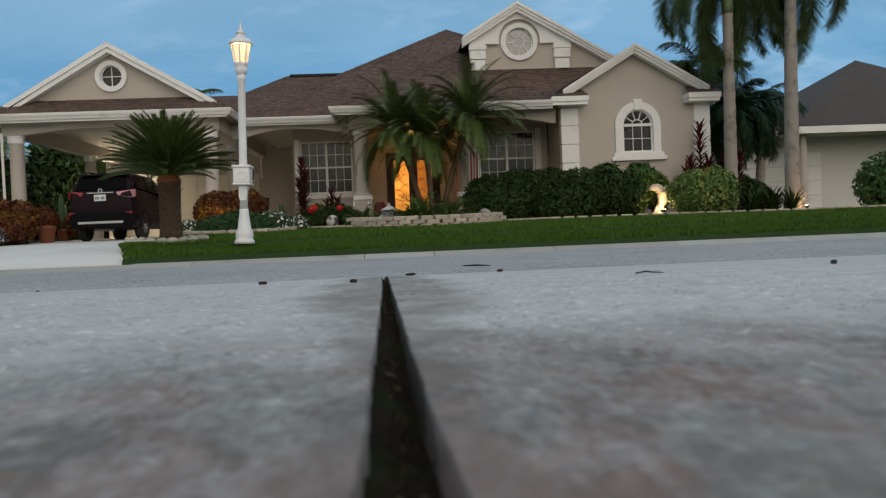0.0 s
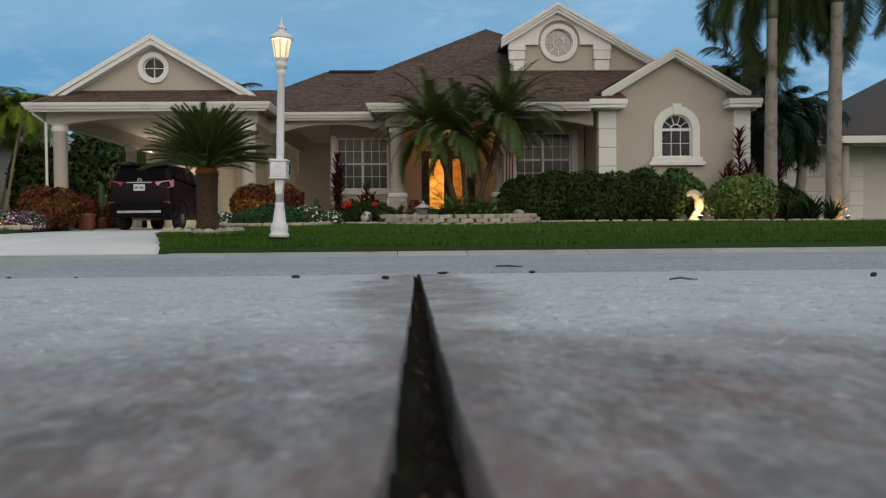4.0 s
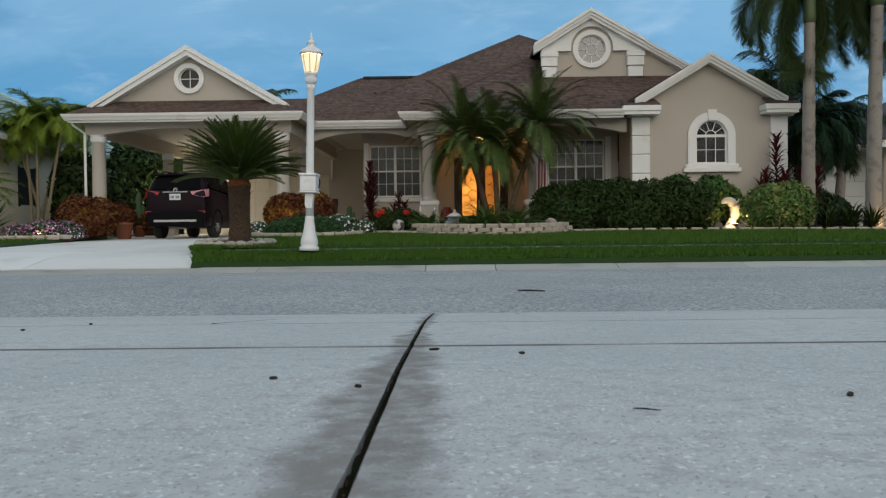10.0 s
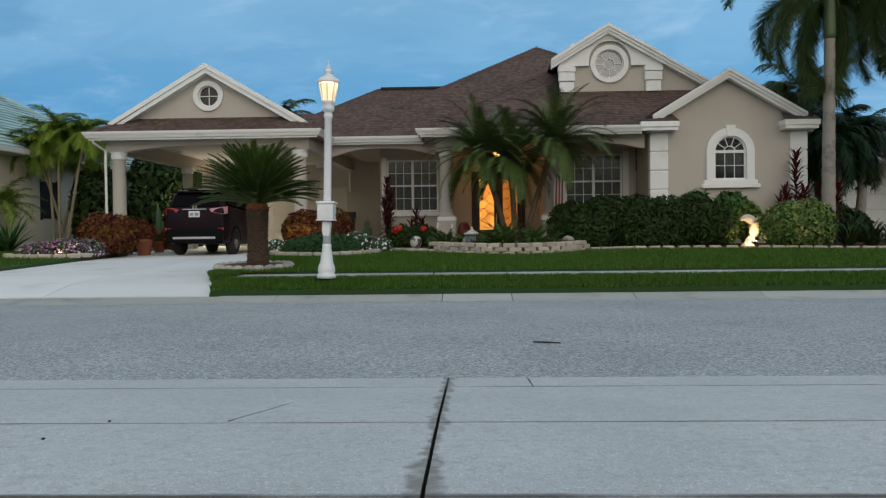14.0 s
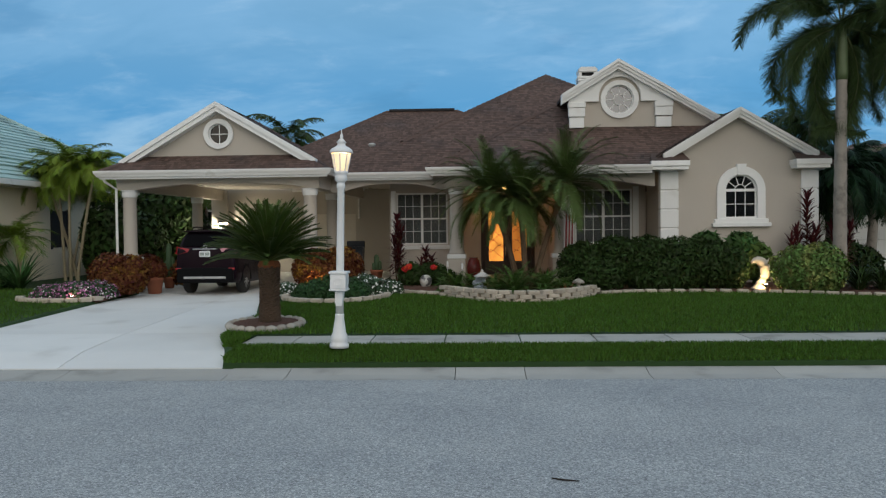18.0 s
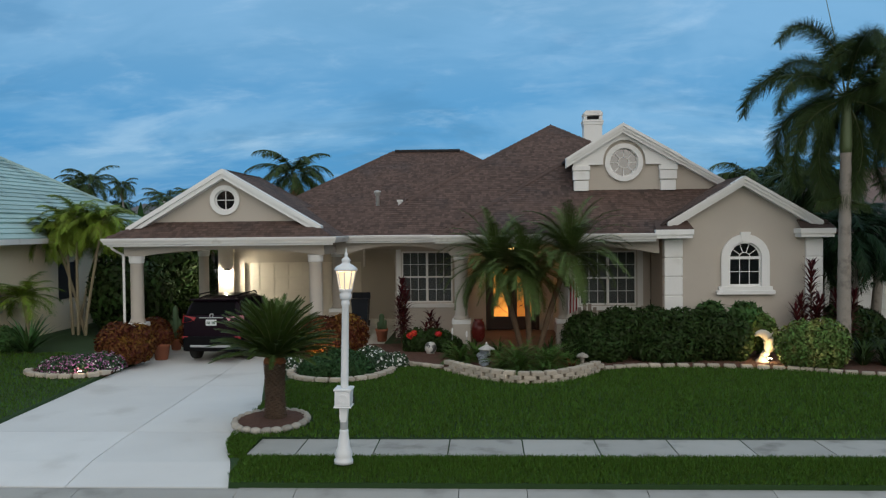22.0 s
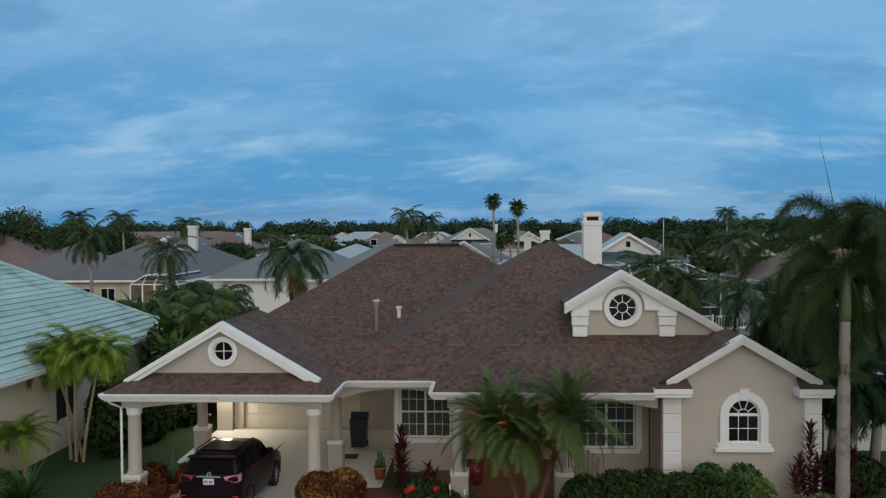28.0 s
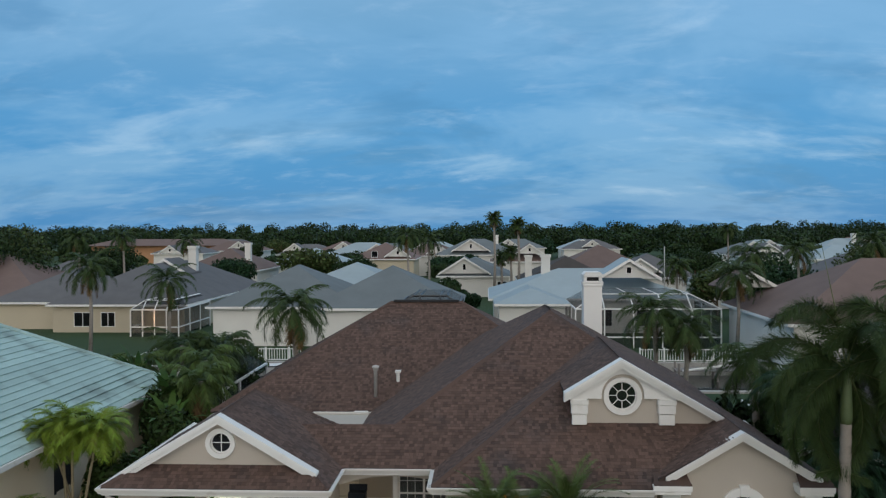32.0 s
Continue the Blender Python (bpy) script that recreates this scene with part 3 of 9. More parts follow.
def drive_material(m):
    """Broomed grey concrete: pale aggregate specks, blotches, and a brown damp stain along the open joint."""
    m.use_nodes = True
    nt = m.node_tree
    N, L = nt.nodes.new, nt.links.new
    b = nt.nodes["Principled BSDF"]
    tc = N("ShaderNodeTexCoord")
    def nz(scale, detail, sc=(1, 1, 1)):
        mp = N("ShaderNodeMapping")
        mp.inputs["Scale"].default_value = sc
        L(tc.outputs["Object"], mp.inputs[0])
        n = N("ShaderNodeTexNoise")
        n.inputs["Scale"].default_value, n.inputs["Detail"].default_value = scale, detail
        L(mp.outputs[0], n.inputs["Vector"])
        return n.outputs["Fac"]
    def rng(v, a, c, lo=0.0, hi=1.0):
        r = N("ShaderNodeMapRange")
        r.interpolation_type = "SMOOTHSTEP"
        r.inputs["From Min"].default_value, r.inputs["From Max"].default_value = a, c
        r.inputs["To Min"].default_value, r.inputs["To Max"].default_value = lo, hi
        L(v, r.inputs["Value"])
        return r.outputs[0]
    def maths(op, a, c):
        k = N("ShaderNodeMath")
        k.operation = op
        for sock, v in ((k.inputs[0], a), (k.inputs[1], c)):
            if isinstance(v, (int, float)):
                sock.default_value = v
            else:
                L(v, sock)
        return k.outputs[0]
    def mix(f, a, c):
        x = N("ShaderNodeMix")
        x.data_type = "RGBA"
        L(f, x.inputs[0])
        for sock, v in ((x.inputs[6], a), (x.inputs[7], c)):
            if isinstance(v, tuple):
                sock.default_value = (*v, 1)
            else:
                L(v, sock)
        return x.outputs[2]
    sep = N("ShaderNodeSeparateXYZ")
    L(tc.outputs["Object"], sep.inputs[0])
    col = mix(rng(nz(0.9, 4), 0.35, 0.7), (0.50, 0.51, 0.505), (0.575, 0.575, 0.56))
    col = mix(rng(nz(14, 3), 0.45, 0.75), col, (0.47, 0.465, 0.45))
    col = mix(rng(nz(95, 2), 0.60, 0.68), col, (0.76, 0.76, 0.74))
    col = mix(rng(nz(150, 3), 0.32, 0.43, 0.85, 0.0), col, (0.27, 0.265, 0.25))
    col = mix(rng(nz(38, 4), 0.55, 0.70, 0.0, 0.7), col, (0.38, 0.375, 0.36))
    # damp stain along the joint, ragged in broad lobes, and a darker speckled zone at the near end
    d = maths("ABSOLUTE", maths("SUBTRACT", maths("ADD", sep.outputs["X"], maths("MULTIPLY", sep.outputs["Y"], 0.0056)), 0.0235), 0)
    ragged = maths("ADD", d, maths("ADD", maths("MULTIPLY", maths("SUBTRACT", nz(5, 3), 0.5), 0.16), maths("MULTIPLY", maths("SUBTRACT", nz(24, 4), 0.5), 0.05)))
    wide = maths("MULTIPLY", rng(sep.outputs["Y"], 1.2, 3.4, 0.125, 0.045), rng(sep.outputs["Y"], 0.35, 0.95, 0.30, 1.0))
    stain = maths("MULTIPLY", rng(maths("DIVIDE", ragged, wide), 0.40, 1.0, 1.0, 0.0), rng(nz(14, 4), 0.30, 0.60, 0.45, 0.85))
    col = mix(stain, col, (0.235, 0.212, 0.192))
    near_dark = maths("MULTIPLY", rng(maths("ADD", sep.outputs["Y"], maths("MULTIPLY", nz(12, 5, (1, 0.3, 1)), 0.5)), 0.50, 0.95, 1.0, 0.0), maths("ADD", rng(nz(190, 4, (1, 0.36, 1)), 0.32, 0.68, 0.26, 0.56), rng(nz(38, 4, (1, 0.5, 1)), 0.32, 0.66, 0.26, 0.54)))
    near_dark = maths("MULTIPLY", near_dark, maths("MULTIPLY", rng(maths("ADD", d, maths("MULTIPLY", nz(6, 4), 0.4)), 0.30, 0.78, 1.0, 0.0), rng(maths("ADD", sep.outputs["Y"], maths("MULTIPLY", nz(5, 4), 0.4)), -0.5, 0.05)))
    col = mix(near_dark, col, mix(rng(nz(16, 4, (1, 0.55, 1)), 0.42, 0.60), (0.170, 0.158, 0.146), (0.215, 0.162, 0.145)))
    # dark grime hugging the open edges
    col = mix(rng(maths("ADD", d, maths("MULTIPLY", maths("SUBTRACT", nz(60, 4, (1, 0.3, 1)), 0.5), 0.005)), 0.0062, 0.0088, 0.9, 0.0), col, (0.030, 0.027, 0.020))
    # dirt washed into the two cross joints
    for line, w, amount in ((2.50, 0.040, 0.85), (3.80, 0.024, 0.6), (5.331, 0.03, 0.7)):
        off = maths("ABSOLUTE", maths("SUBTRACT", sep.outputs["Y"], line), 0)
        band = rng(maths("ADD", off, maths("MULTIPLY", maths("SUBTRACT", nz(6, 5), 0.5), 0.03)), w * 0.35, w, 1.0, 0.0)
        band = maths("MULTIPLY", band, rng(nz(1.1, 3), 0.30, 0.60, 0.15, amount))
        col = mix(band, col, (0.13, 0.125, 0.115))
    L(col, b.inputs["Base Color"])
    b.inputs["Roughness"].default_value = 0.85
    b.inputs["Specular IOR Level"].default_value = 0.12
    bn = N("ShaderNodeBump")
    bn.inputs["Strength"].default_value, bn.inputs["Distance"].default_value = 0.8, 0.003
    h = maths("ADD", nz(120, 5), maths("MULTIPLY", nz(60, 3, (0.6, 1.6, 1)), 0.4))
    L(h, bn.inputs["Height"])
    L(bn.outputs[0], b.inputs["Normal"])


def road_material(m):
    """Worn chip-sealed asphalt: pale and dark stones, a paler wheel track, broad patches."""
    m.use_nodes = True
    nt = m.node_tree
    N, L = nt.nodes.new, nt.links.new
    b = nt.nodes["Principled BSDF"]
    tc = N("ShaderNodeTexCoord")
    def nz(scale, detail, rough=0.6):
        n = N("ShaderNodeTexNoise")
        n.inputs["Scale"].default_value, n.inputs["Detail"].default_value, n.inputs["Roughness"].default_value = scale, detail, rough
        L(tc.outputs["Object"], n.inputs["Vector"])
        return n.outputs["Fac"]
    def ramp(v, stops):
        r = N("ShaderNodeValToRGB")
        L(v, r.inputs[0])
        r.color_ramp.elements[0].position, r.color_ramp.elements[0].color = stops[0][0], (*stops[0][1], 1)
        r.color_ramp.elements[1].position, r.color_ramp.elements[1].color = stops[-1][0], (*stops[-1][1], 1)
        for p, c in stops[1:-1]:
            r.color_ramp.elements.new(p).color = (*c, 1)
        return r.outputs[0]
    def blend(kind, f, a, c):
        x = N("ShaderNodeMix")
        x.data_type, x.blend_type = "RGBA", kind
        x.inputs[0].default_value = f
        L(a, x.inputs[6])
        L(c, x.inputs[7])
        return x.outputs[2]
    vo = N("ShaderNodeTexVoronoi")
    vo.inputs["Scale"].default_value = 75
    L(tc.outputs["Object"], vo.inputs["Vector"])
    sep = N("ShaderNodeSeparateColor")
    L(vo.outputs["Color"], sep.inputs[0])
    stones = ramp(sep.outputs[0], [(0.0, (0.19, 0.195, 0.20)), (0.35, (0.31, 0.32, 0.325)), (0.75, (0.39, 0.40, 0.405)), (1.0, (0.58, 0.58, 0.57))])
    grain = ramp(nz(28, 6, 0.75), [(0.30, (0.62, 0.62, 0.63)), (0.50, (1.0, 1.0, 1.0)), (0.70, (1.35, 1.35, 1.33))])
    patch = ramp(nz(0.55, 4), [(0.30, (0.86, 0.87, 0.88)), (0.70, (1.10, 1.10, 1.08))])
    L(blend("MULTIPLY", 1.0, blend("MULTIPLY", 1.0, stones, grain), patch), b.inputs["Base Color"])
    b.inputs["Roughness"].default_value = 0.88
    bn = N("ShaderNodeBump")
    bn.inputs["Strength"].default_value, bn.inputs["Distance"].default_value = 0.7, 0.006
    L(vo.outputs["Distance"], bn.inputs["Height"])
    L(bn.outputs[0], b.inputs["Normal"])


drive_material(DRIVE)
road_material(ASPHALT)
build_ground()


# ---- the house ----
S, E0 = 0.583, 3.95
house = thing("house", (0, 30, 0.45), "beige stucco bungalow with brown shingle hip roof, white trim and carport", "house")


def wall(name, bm, label=""):
    return part(name, bm, STUCCO, house, label)


def shingle_mesh(polys, course=0.135, tab=0.14, thick=1.0):
    """Overlapping tabs over sloping outlines given as 3D corners; each tab is a loose wedge cut at the outline."""
    verts, faces = [], []
    rnd = random.Random(11)
    for poly in polys:
        P = [Vector(p) for p in poly]
        n = Vector((0, 0, 0))
        for i in range(len(P)):
            n += (P[i] - P[0]).cross(P[(i + 1) % len(P)] - P[0])
        n.normalize()
        if n.z < 0:
            P.reverse()
            n = -n
        up = (Vector((0, 0, 1)) - n * n.z).normalized()
        side = up.cross(n).normalized()
        o = P[0]
        flat = [((p - o).dot(side), (p - o).dot(up)) for p in P]
        area = sum(flat[i][0] * flat[(i + 1) % len(flat)][1] - flat[(i + 1) % len(flat)][0] * flat[i][1] for i in range(len(flat)))
        if area < 0:
            flat.reverse()
        u0, u1 = min(f[0] for f in flat), max(f[0] for f in flat)
        v0, v1 = min(f[1] for f in flat), max(f[1] for f in flat)
        k = 0
        v = v0
        while v < v1:
            u = u0 - rnd.uniform(0, tab)
            while u < u1:
                w = tab * rnd.uniform(0.55, 1.25)
                lift = rnd.choice((0.004, 0.005, 0.008)) * thick
                cut = clip([(u, v), (u + w - 0.004, v), (u + w - 0.004, v + course), (u, v + course)], flat)
                if len(cut) >= 3:
                    b = len(verts)
                    m = len(cut)
                    for a, c in cut:
                        h = lift * (1 - (c - v) / course) + 0.004
                        verts.append(o + side * a + up * c + n * h)
                    for a, c in cut:
                        verts.append(o + side * a + up * c - n * 0.004)
                    faces.append(tuple(range(b, b + m)))
                    for i in range(m):
                        if abs(cut[i][1] - v) < 1e-6 and abs(cut[(i + 1) % m][1] - v) < 1e-6:
                            j = (i + 1) % m
                            faces.append((b + m + i, b + m + j, b + j, b + i))
                u += w
            v += course
            k += 1
    return soup("shingles", verts, faces, SHINGLE)


def roof(name, polys, parent, label="", singles=0):
    bm = bm_new()
    for pts in polys:
        prism(bm, [Vector(p) + Vector((0, 0, -0.075)) for p in pts], (0, 0, 0.06))
    bmesh.ops.recalc_face_normals(bm, faces=bm.faces)
    r = part(name, bm, SHINGLE_UNDER, parent, label)
    tagged(part("shingles", shingle_mesh(polys[singles:]), None, r), kind="stuff")
    # the lowest courses over the carport as single shingles
    for k, poly in enumerate(polys[:singles]):
        me = shingle_mesh([poly])
        for pts, quads_ in loose_pieces(me):
            part("shingle", soup("shingle", pts, quads_, SHINGLE_PIECE), None, r)
        bpy.data.meshes.remove(me)
    return r


def loose_pieces(me):
    """Corners and faces of each loose piece of a mesh whose faces come piece by piece."""
    out, pts, faces, seen = [], [], [], {}
    for p in me.polygons:
        vs = list(p.vertices)
        if faces and not any(v in seen for v in vs):
            out.append((pts, faces))
            pts, faces, seen = [], [], {}
        for v in vs:
            if v not in seen:
                seen[v] = len(pts)
                pts.append(tuple(me.vertices[v].co))
        faces.append(tuple(seen[v] for v in vs))
    if faces:
        out.append((pts, faces))
    return out


def cap(parent, a, b, w=0.13):
    """Ridge and hip caps: short bent pieces along a line."""
    a, b = Vector(a), Vector(b)
    d = (b - a)
    n = max(2, int(d.length / 0.26))
    side = Vector((d.y, -d.x, 0)).normalized() * w
    rnd = random.Random(int(abs(a.x * 31 + a.y * 17) * 10))
    for i in range(n):
        p, q = a + d * (i / n), a + d * ((i + 1.12) / n)
        bm = bm_new()
        lift = Vector((0, 0, 0.030 + rnd.uniform(0, 0.006)))
        drop = Vector((0, 0, -0.075 if abs(d.z) < 0.05 else -0.055))
        vs = [bm.verts.new(v) for v in (p + side + drop + lift, p + lift * 1.6, p - side + drop + lift, q - side + drop + lift * 0.6, q + lift * 0.8, q + side + drop + lift * 0.6)]
        bm.faces.new((vs[0], vs[1], vs[4], vs[5]))
        bm.faces.new((vs[1], vs[2], vs[3], vs[4]))
        part("ridge_cap", bm, SHINGLE, parent)


def z_at(run):
    return E0 + S * run


def build_roofs():
    # carport: gable on a hipped skirt
    cx, xl, xr, y0 = -7.70, -11.06, -4.30, 24.6
    zr = z_at(3.5)
    yb, ye = 29.2, 31.2
    gy = 25.1
    polys = [[(xl, y0, E0), (xr, y0, E0), (xr - 0.9, y0 + 0.9, z_at(0.9)), (xl + 0.9, y0 + 0.9, z_at(0.9))],
             [(xl, y0, E0), (xl + 0.5, gy, z_at(0.5)), (xl + 0.5, ye - 0.5, z_at(0.5)), (xl, ye, E0)],
             [(xl + 0.5, gy, z_at(0.5)), (cx, gy, zr), (cx, yb, zr), (xl + 0.5, ye - 0.5, z_at(0.5))],
             [(xr, y0, E0), (xr - 0.5, gy, z_at(0.5)), (xr - 0.5, ye - 0.5, z_at(0.5)), (xr, ye, E0)],
             [(xr - 0.5, gy, z_at(0.5)), (cx, gy, zr), (cx, yb, zr), (xr - 0.5, ye - 0.5, z_at(0.5))],
             [(xl, ye, E0), (xr, ye, E0), (cx, yb, zr)]]
    r = roof("roof", polys, house, "brown shingle roof over the carport", 1)
    cap(r, (cx, gy + 0.3, zr - 0.02), (cx, yb, zr - 0.02))
    cap(r, (cx, yb, zr), (xr, ye, E0))
    cap(r, (xl, y0, E0 + 0.01), (xl + 0.45, gy - 0.05, z_at(0.45)))
    # saddle between carport and main body
    R = 28.6
    zz = z_at(R - 26.9)
    r = roof("roof", [[(-6.6, 26.9, E0), (-4.5, 26.9, E0), (-4.5 + R - 26.9, R, zz), (-6.6, R, zz)], [(-6.6, R, zz), (-2.5, R, zz), (-2.5, 31.0, E0), (-6.6, 31.0, E0)]], house)
    # main body hip
    px_, py, L_, Rr, B = 2.8, 34.2, -4.5, 10.1, 26.9
    zp = z_at(7.3)
    polys = [[(L_, B, E0), (Rr, B, E0), (px_, py, zp)],
             [(L_, B, E0), (px_, py, zp), (px_, 37.0, zp), (L_, 44.3, E0)],
             [(Rr, B, E0), (px_, py, zp), (px_, 37.0, zp), (Rr, 44.3, E0)],
             [(L_, 44.3, E0), (Rr, 44.3, E0), (px_, 37.0, zp)]]
    r = roof("roof", polys, house, "tall brown shingle hip roof of the main body")
    cap(r, (L_ + 2.0, B + 2.0, z_at(2.0)), (px_, py, zp))
    cap(r, (px_, py, zp), (px_, 37.0, zp))
    cap(r, (Rr, B, E0), (px_, py, zp))
    # front wing: gable on a hipped skirt
    cx, xl, xr, y0, gy = 4.5, -1.35, 10.35, 25.0, 27.12
    zr = z_at(5.85)
    gl = 2.75
    polys = [[(xl, y0, E0), (6.1, y0, E0), (6.1, y0 + 4.25, z_at(4.25)), (cx, y0 + 5.85, zr)],
             [(5.5, 26.1, z_at(1.1)), (9.25, 26.1, z_at(1.1)), (5.5, 29.85, z_at(4.85))],
             [(xl, y0, E0), (cx, y0 + 5.85, zr), (cx, 33.0, zr), (xl, 33.0, E0)],
             [(gl, gy, z_at(gl - xl)), (cx, gy, zr), (cx, 32.9, zr), (gl, 31.3, z_at(gl - xl))],
             [(xr, y0, E0), (xr - 2.0, gy, z_at(2.0)), (xr - 2.0, 33, z_at(2.0)), (xr, 33, E0)],
             [(xr - 2.0, gy, z_at(2.0)), (cx, gy, zr), (cx, 32.9, zr), (xr - 2.0, 33, z_at(2.0))]]
    r = roof("roof", polys, house, "brown shingle roof of the front wing")
    cap(r, (cx, gy + 0.35, zr - 0.02), (cx, 32.9, zr - 0.02))
    cap(r, (xl, y0, E0 + 0.01), (xl + 4.1, y0 + 4.1, z_at(4.1)))
    cap(r, (xr, y0, E0 + 0.01), (xr - 1.9, y0 + 1.9, z_at(1.9)))
    # right gable
    cx, hz = 7.69, 1.36
    zr = 4.22 + hz
    polys = [[(cx, 25.12, zr), (cx, 28.1, zr), (cx - 2.42, 28.1, 4.22), (cx - 2.42, 25.12, 4.22)],
             [(cx, 25.12, zr), (cx, 28.1, zr), (cx + 2.42, 28.1, 4.22), (cx + 2.42, 25.12, 4.22)]]
    r = roof("roof", polys, house)
    cap(r, (cx, 25.45, zr - 0.02), (cx, 28.0, zr - 0.02))
    # rear wing
    a = 6.8
    zr = z_at(a)
    polys = [[(-11.2, 35.0, E0), (6.0, 35.0, E0), (-0.9, 41.8, zr), (-4.4, 41.8, zr)],
             [(-11.2, 35.0, E0), (-4.4, 41.8, zr), (-11.2, 48.6, E0)],
             [(6.0, 35.0, E0), (-0.9, 41.8, zr), (6.0, 48.6, E0)],
             [(-11.2, 48.6, E0), (6.0, 48.6, E0), (-0.9, 41.8, zr), (-4.4, 41.8, zr)]]
    r = roof("roof", polys, house, "brown shingle hip roof of the rear wing")
    cap(r, (-11.2, 35.0, E0), (-4.4, 41.8, zr))
    cap(r, (-4.4, 41.8, zr), (-0.9, 41.8, zr))
    bm = bm_new()
    box(bm, -4.25, -1.05, 41.66, 41.94, zr - 0.02, zr + 0.10, 0.02)
    part("ridge_vent", bm, DARK, r, "black ridge vent along the rear ridge")
    cap(r, (-0.9, 41.8, zr), (6.0, 35.0, E0))


def gutter(name, pts, label=""):
    """An ogee gutter along plan points; the front of it lies on the right-hand side of the way."""
    bm = bm_new()
    sec = [(0.0, -0.17), (0.055, -0.17), (0.075, -0.12), (0.115, -0.06), (0.13, 0.0), (0.115, 0.012), (0.10, 0.0), (0.06, -0.03), (0.0, -0.03)]
    V = [Vector((x, y, 0)) for x, y, z in pts]
    rings = []
    for i, p in enumerate(V):
        din = (V[i] - V[i - 1]).normalized() if i else (V[1] - V[0]).normalized()
        dout = (V[i + 1] - V[i]).normalized() if i + 1 < len(V) else din
        nin, nout = Vector((din.y, -din.x, 0)), Vector((dout.y, -dout.x, 0))
        m = (nin + nout).normalized()
        m = m / max(0.3, m.dot(nin))
        rings.append([bm.verts.new(p + m * a + Vector((0, 0, pts[i][2] + b))) for a, b in sec])
    for a, b in zip(rings, rings[1:]):
        for k in range(len(sec)):
            bm.faces.new((a[k], a[(k + 1) % len(sec)], b[(k + 1) % len(sec)], b[k]))
    bm.faces.new(rings[0])
    bm.faces.new(rings[-1][::-1])
    bmesh.ops.recalc_face_normals(bm, faces=bm.faces)
    return part(name, bm, GUTTER, house, label)


def rake(x0, z0, x1, z1, y, w=0.20, deep=0.30, steps=2, mat=None):
    """Stepped white rake boards under a gable's sloping edge."""
    bm = bm_new()
    d = Vector((x1 - x0, 0, z1 - z0)).normalized()
    nrm = Vector((0, 0, -1 / max(0.3, abs(d.x))))
    for k in range(steps):
        a, b = k * w / steps, (k + 1) * w / steps
        yy = y + 0.05 * k
        prism(bm, [Vector((x0, yy, z0)) + nrm * a, Vector((x1, yy, z1)) + nrm * a, Vector((x1, yy, z1)) + nrm * b, Vector((x0, yy, z0)) + nrm * b], (0, deep - 0.05 * k, 0))
    bmesh.ops.recalc_face_normals(bm, faces=bm.faces)
    return part("rake_board", bm, mat or TRIM, house)


def gable_wall(pts, y, deep=0.2, hole=None):
    """A stucco gable; hole is (cx, cz, r) of a round opening that goes through."""
    bm = bm_new()
    if hole:
        cx, cz, r = hole
        n = 48
        ring = [(cx + r * math.cos(2 * math.pi * i / n), cz + r * math.sin(2 * math.pi * i / n)) for i in range(n)]
        def reach(a):
            c, s = math.cos(a), math.sin(a)
            best = 1e9
            for i in range(len(pts)):
                (ax, az), (bx, bz) = pts[i], pts[(i + 1) % len(pts)]
                den = c * (bz - az) - s * (bx - ax)
                if abs(den) < 1e-9:
                    continue
                t = ((ax - cx) * (bz - az) - (az - cz) * (bx - ax)) / den
                u = ((ax - cx) * s - (az - cz) * c) / den
                if t > 0 and -1e-6 <= u <= 1 + 1e-6:
                    best = min(best, t)
            return cx + best * c, cz + best * s
        angs = sorted([2 * math.pi * i / n for i in range(n)] + [math.atan2(z - cz, x - cx) % (2 * math.pi) for x, z in pts])
        for a, b in zip(angs, angs[1:] + [angs[0] + 2 * math.pi]):
            if b - a < 1e-6:
                continue
            i0, i1 = (cx + r * math.cos(a), cz + r * math.sin(a)), (cx + r * math.cos(b), cz + r * math.sin(b))
            prism(bm, [(i0[0], y, i0[1]), (reach(a)[0], y, reach(a)[1]), (reach(b)[0], y, reach(b)[1]), (i1[0], y, i1[1])], (0, deep, 0))
    else:
        prism(bm, [(x, y, z) for x, z in pts], (0, deep, 0))
    bmesh.ops.remove_doubles(bm, verts=bm.verts, dist=0.0004)
    bmesh.ops.recalc_face_normals(bm, faces=bm.faces)
    return wall("gable_wall", bm)


def wall_with_holes(name, x0, x1, y0, y1, z0, z1, holes, parent=None):
    """A wall facing the street cut by rectangular openings (xa, xb, za, zb), as boxes round them."""
    bm = bm_new()
    cuts = sorted(holes)
    x = x0
    for xa, xb, za, zb in cuts:
        if xa > x:
            box(bm, x, xa, y0, y1, z0, z1)
        if za > z0:
            box(bm, xa, xb, y0, y1, z0, za)
        if zb < z1:
            box(bm, xa, xb, y0, y1, zb, z1)
        x = xb
    if x < x1:
        box(bm, x, x1, y0, y1, z0, z1)
    bmesh.ops.remove_doubles(bm, verts=bm.verts, dist=0.0004)
    return wall(name, bm)


def pieces(name, boxes, mat, parent, bevel=0.0, label=""):
    """Separate parts of one name, a box each."""
    for b in boxes:
        bm = bm_new()
        if bevel:
            box(bm, *b, bevel)
        else:
            box(bm, *b)
        part(name, bm, mat, parent, label)


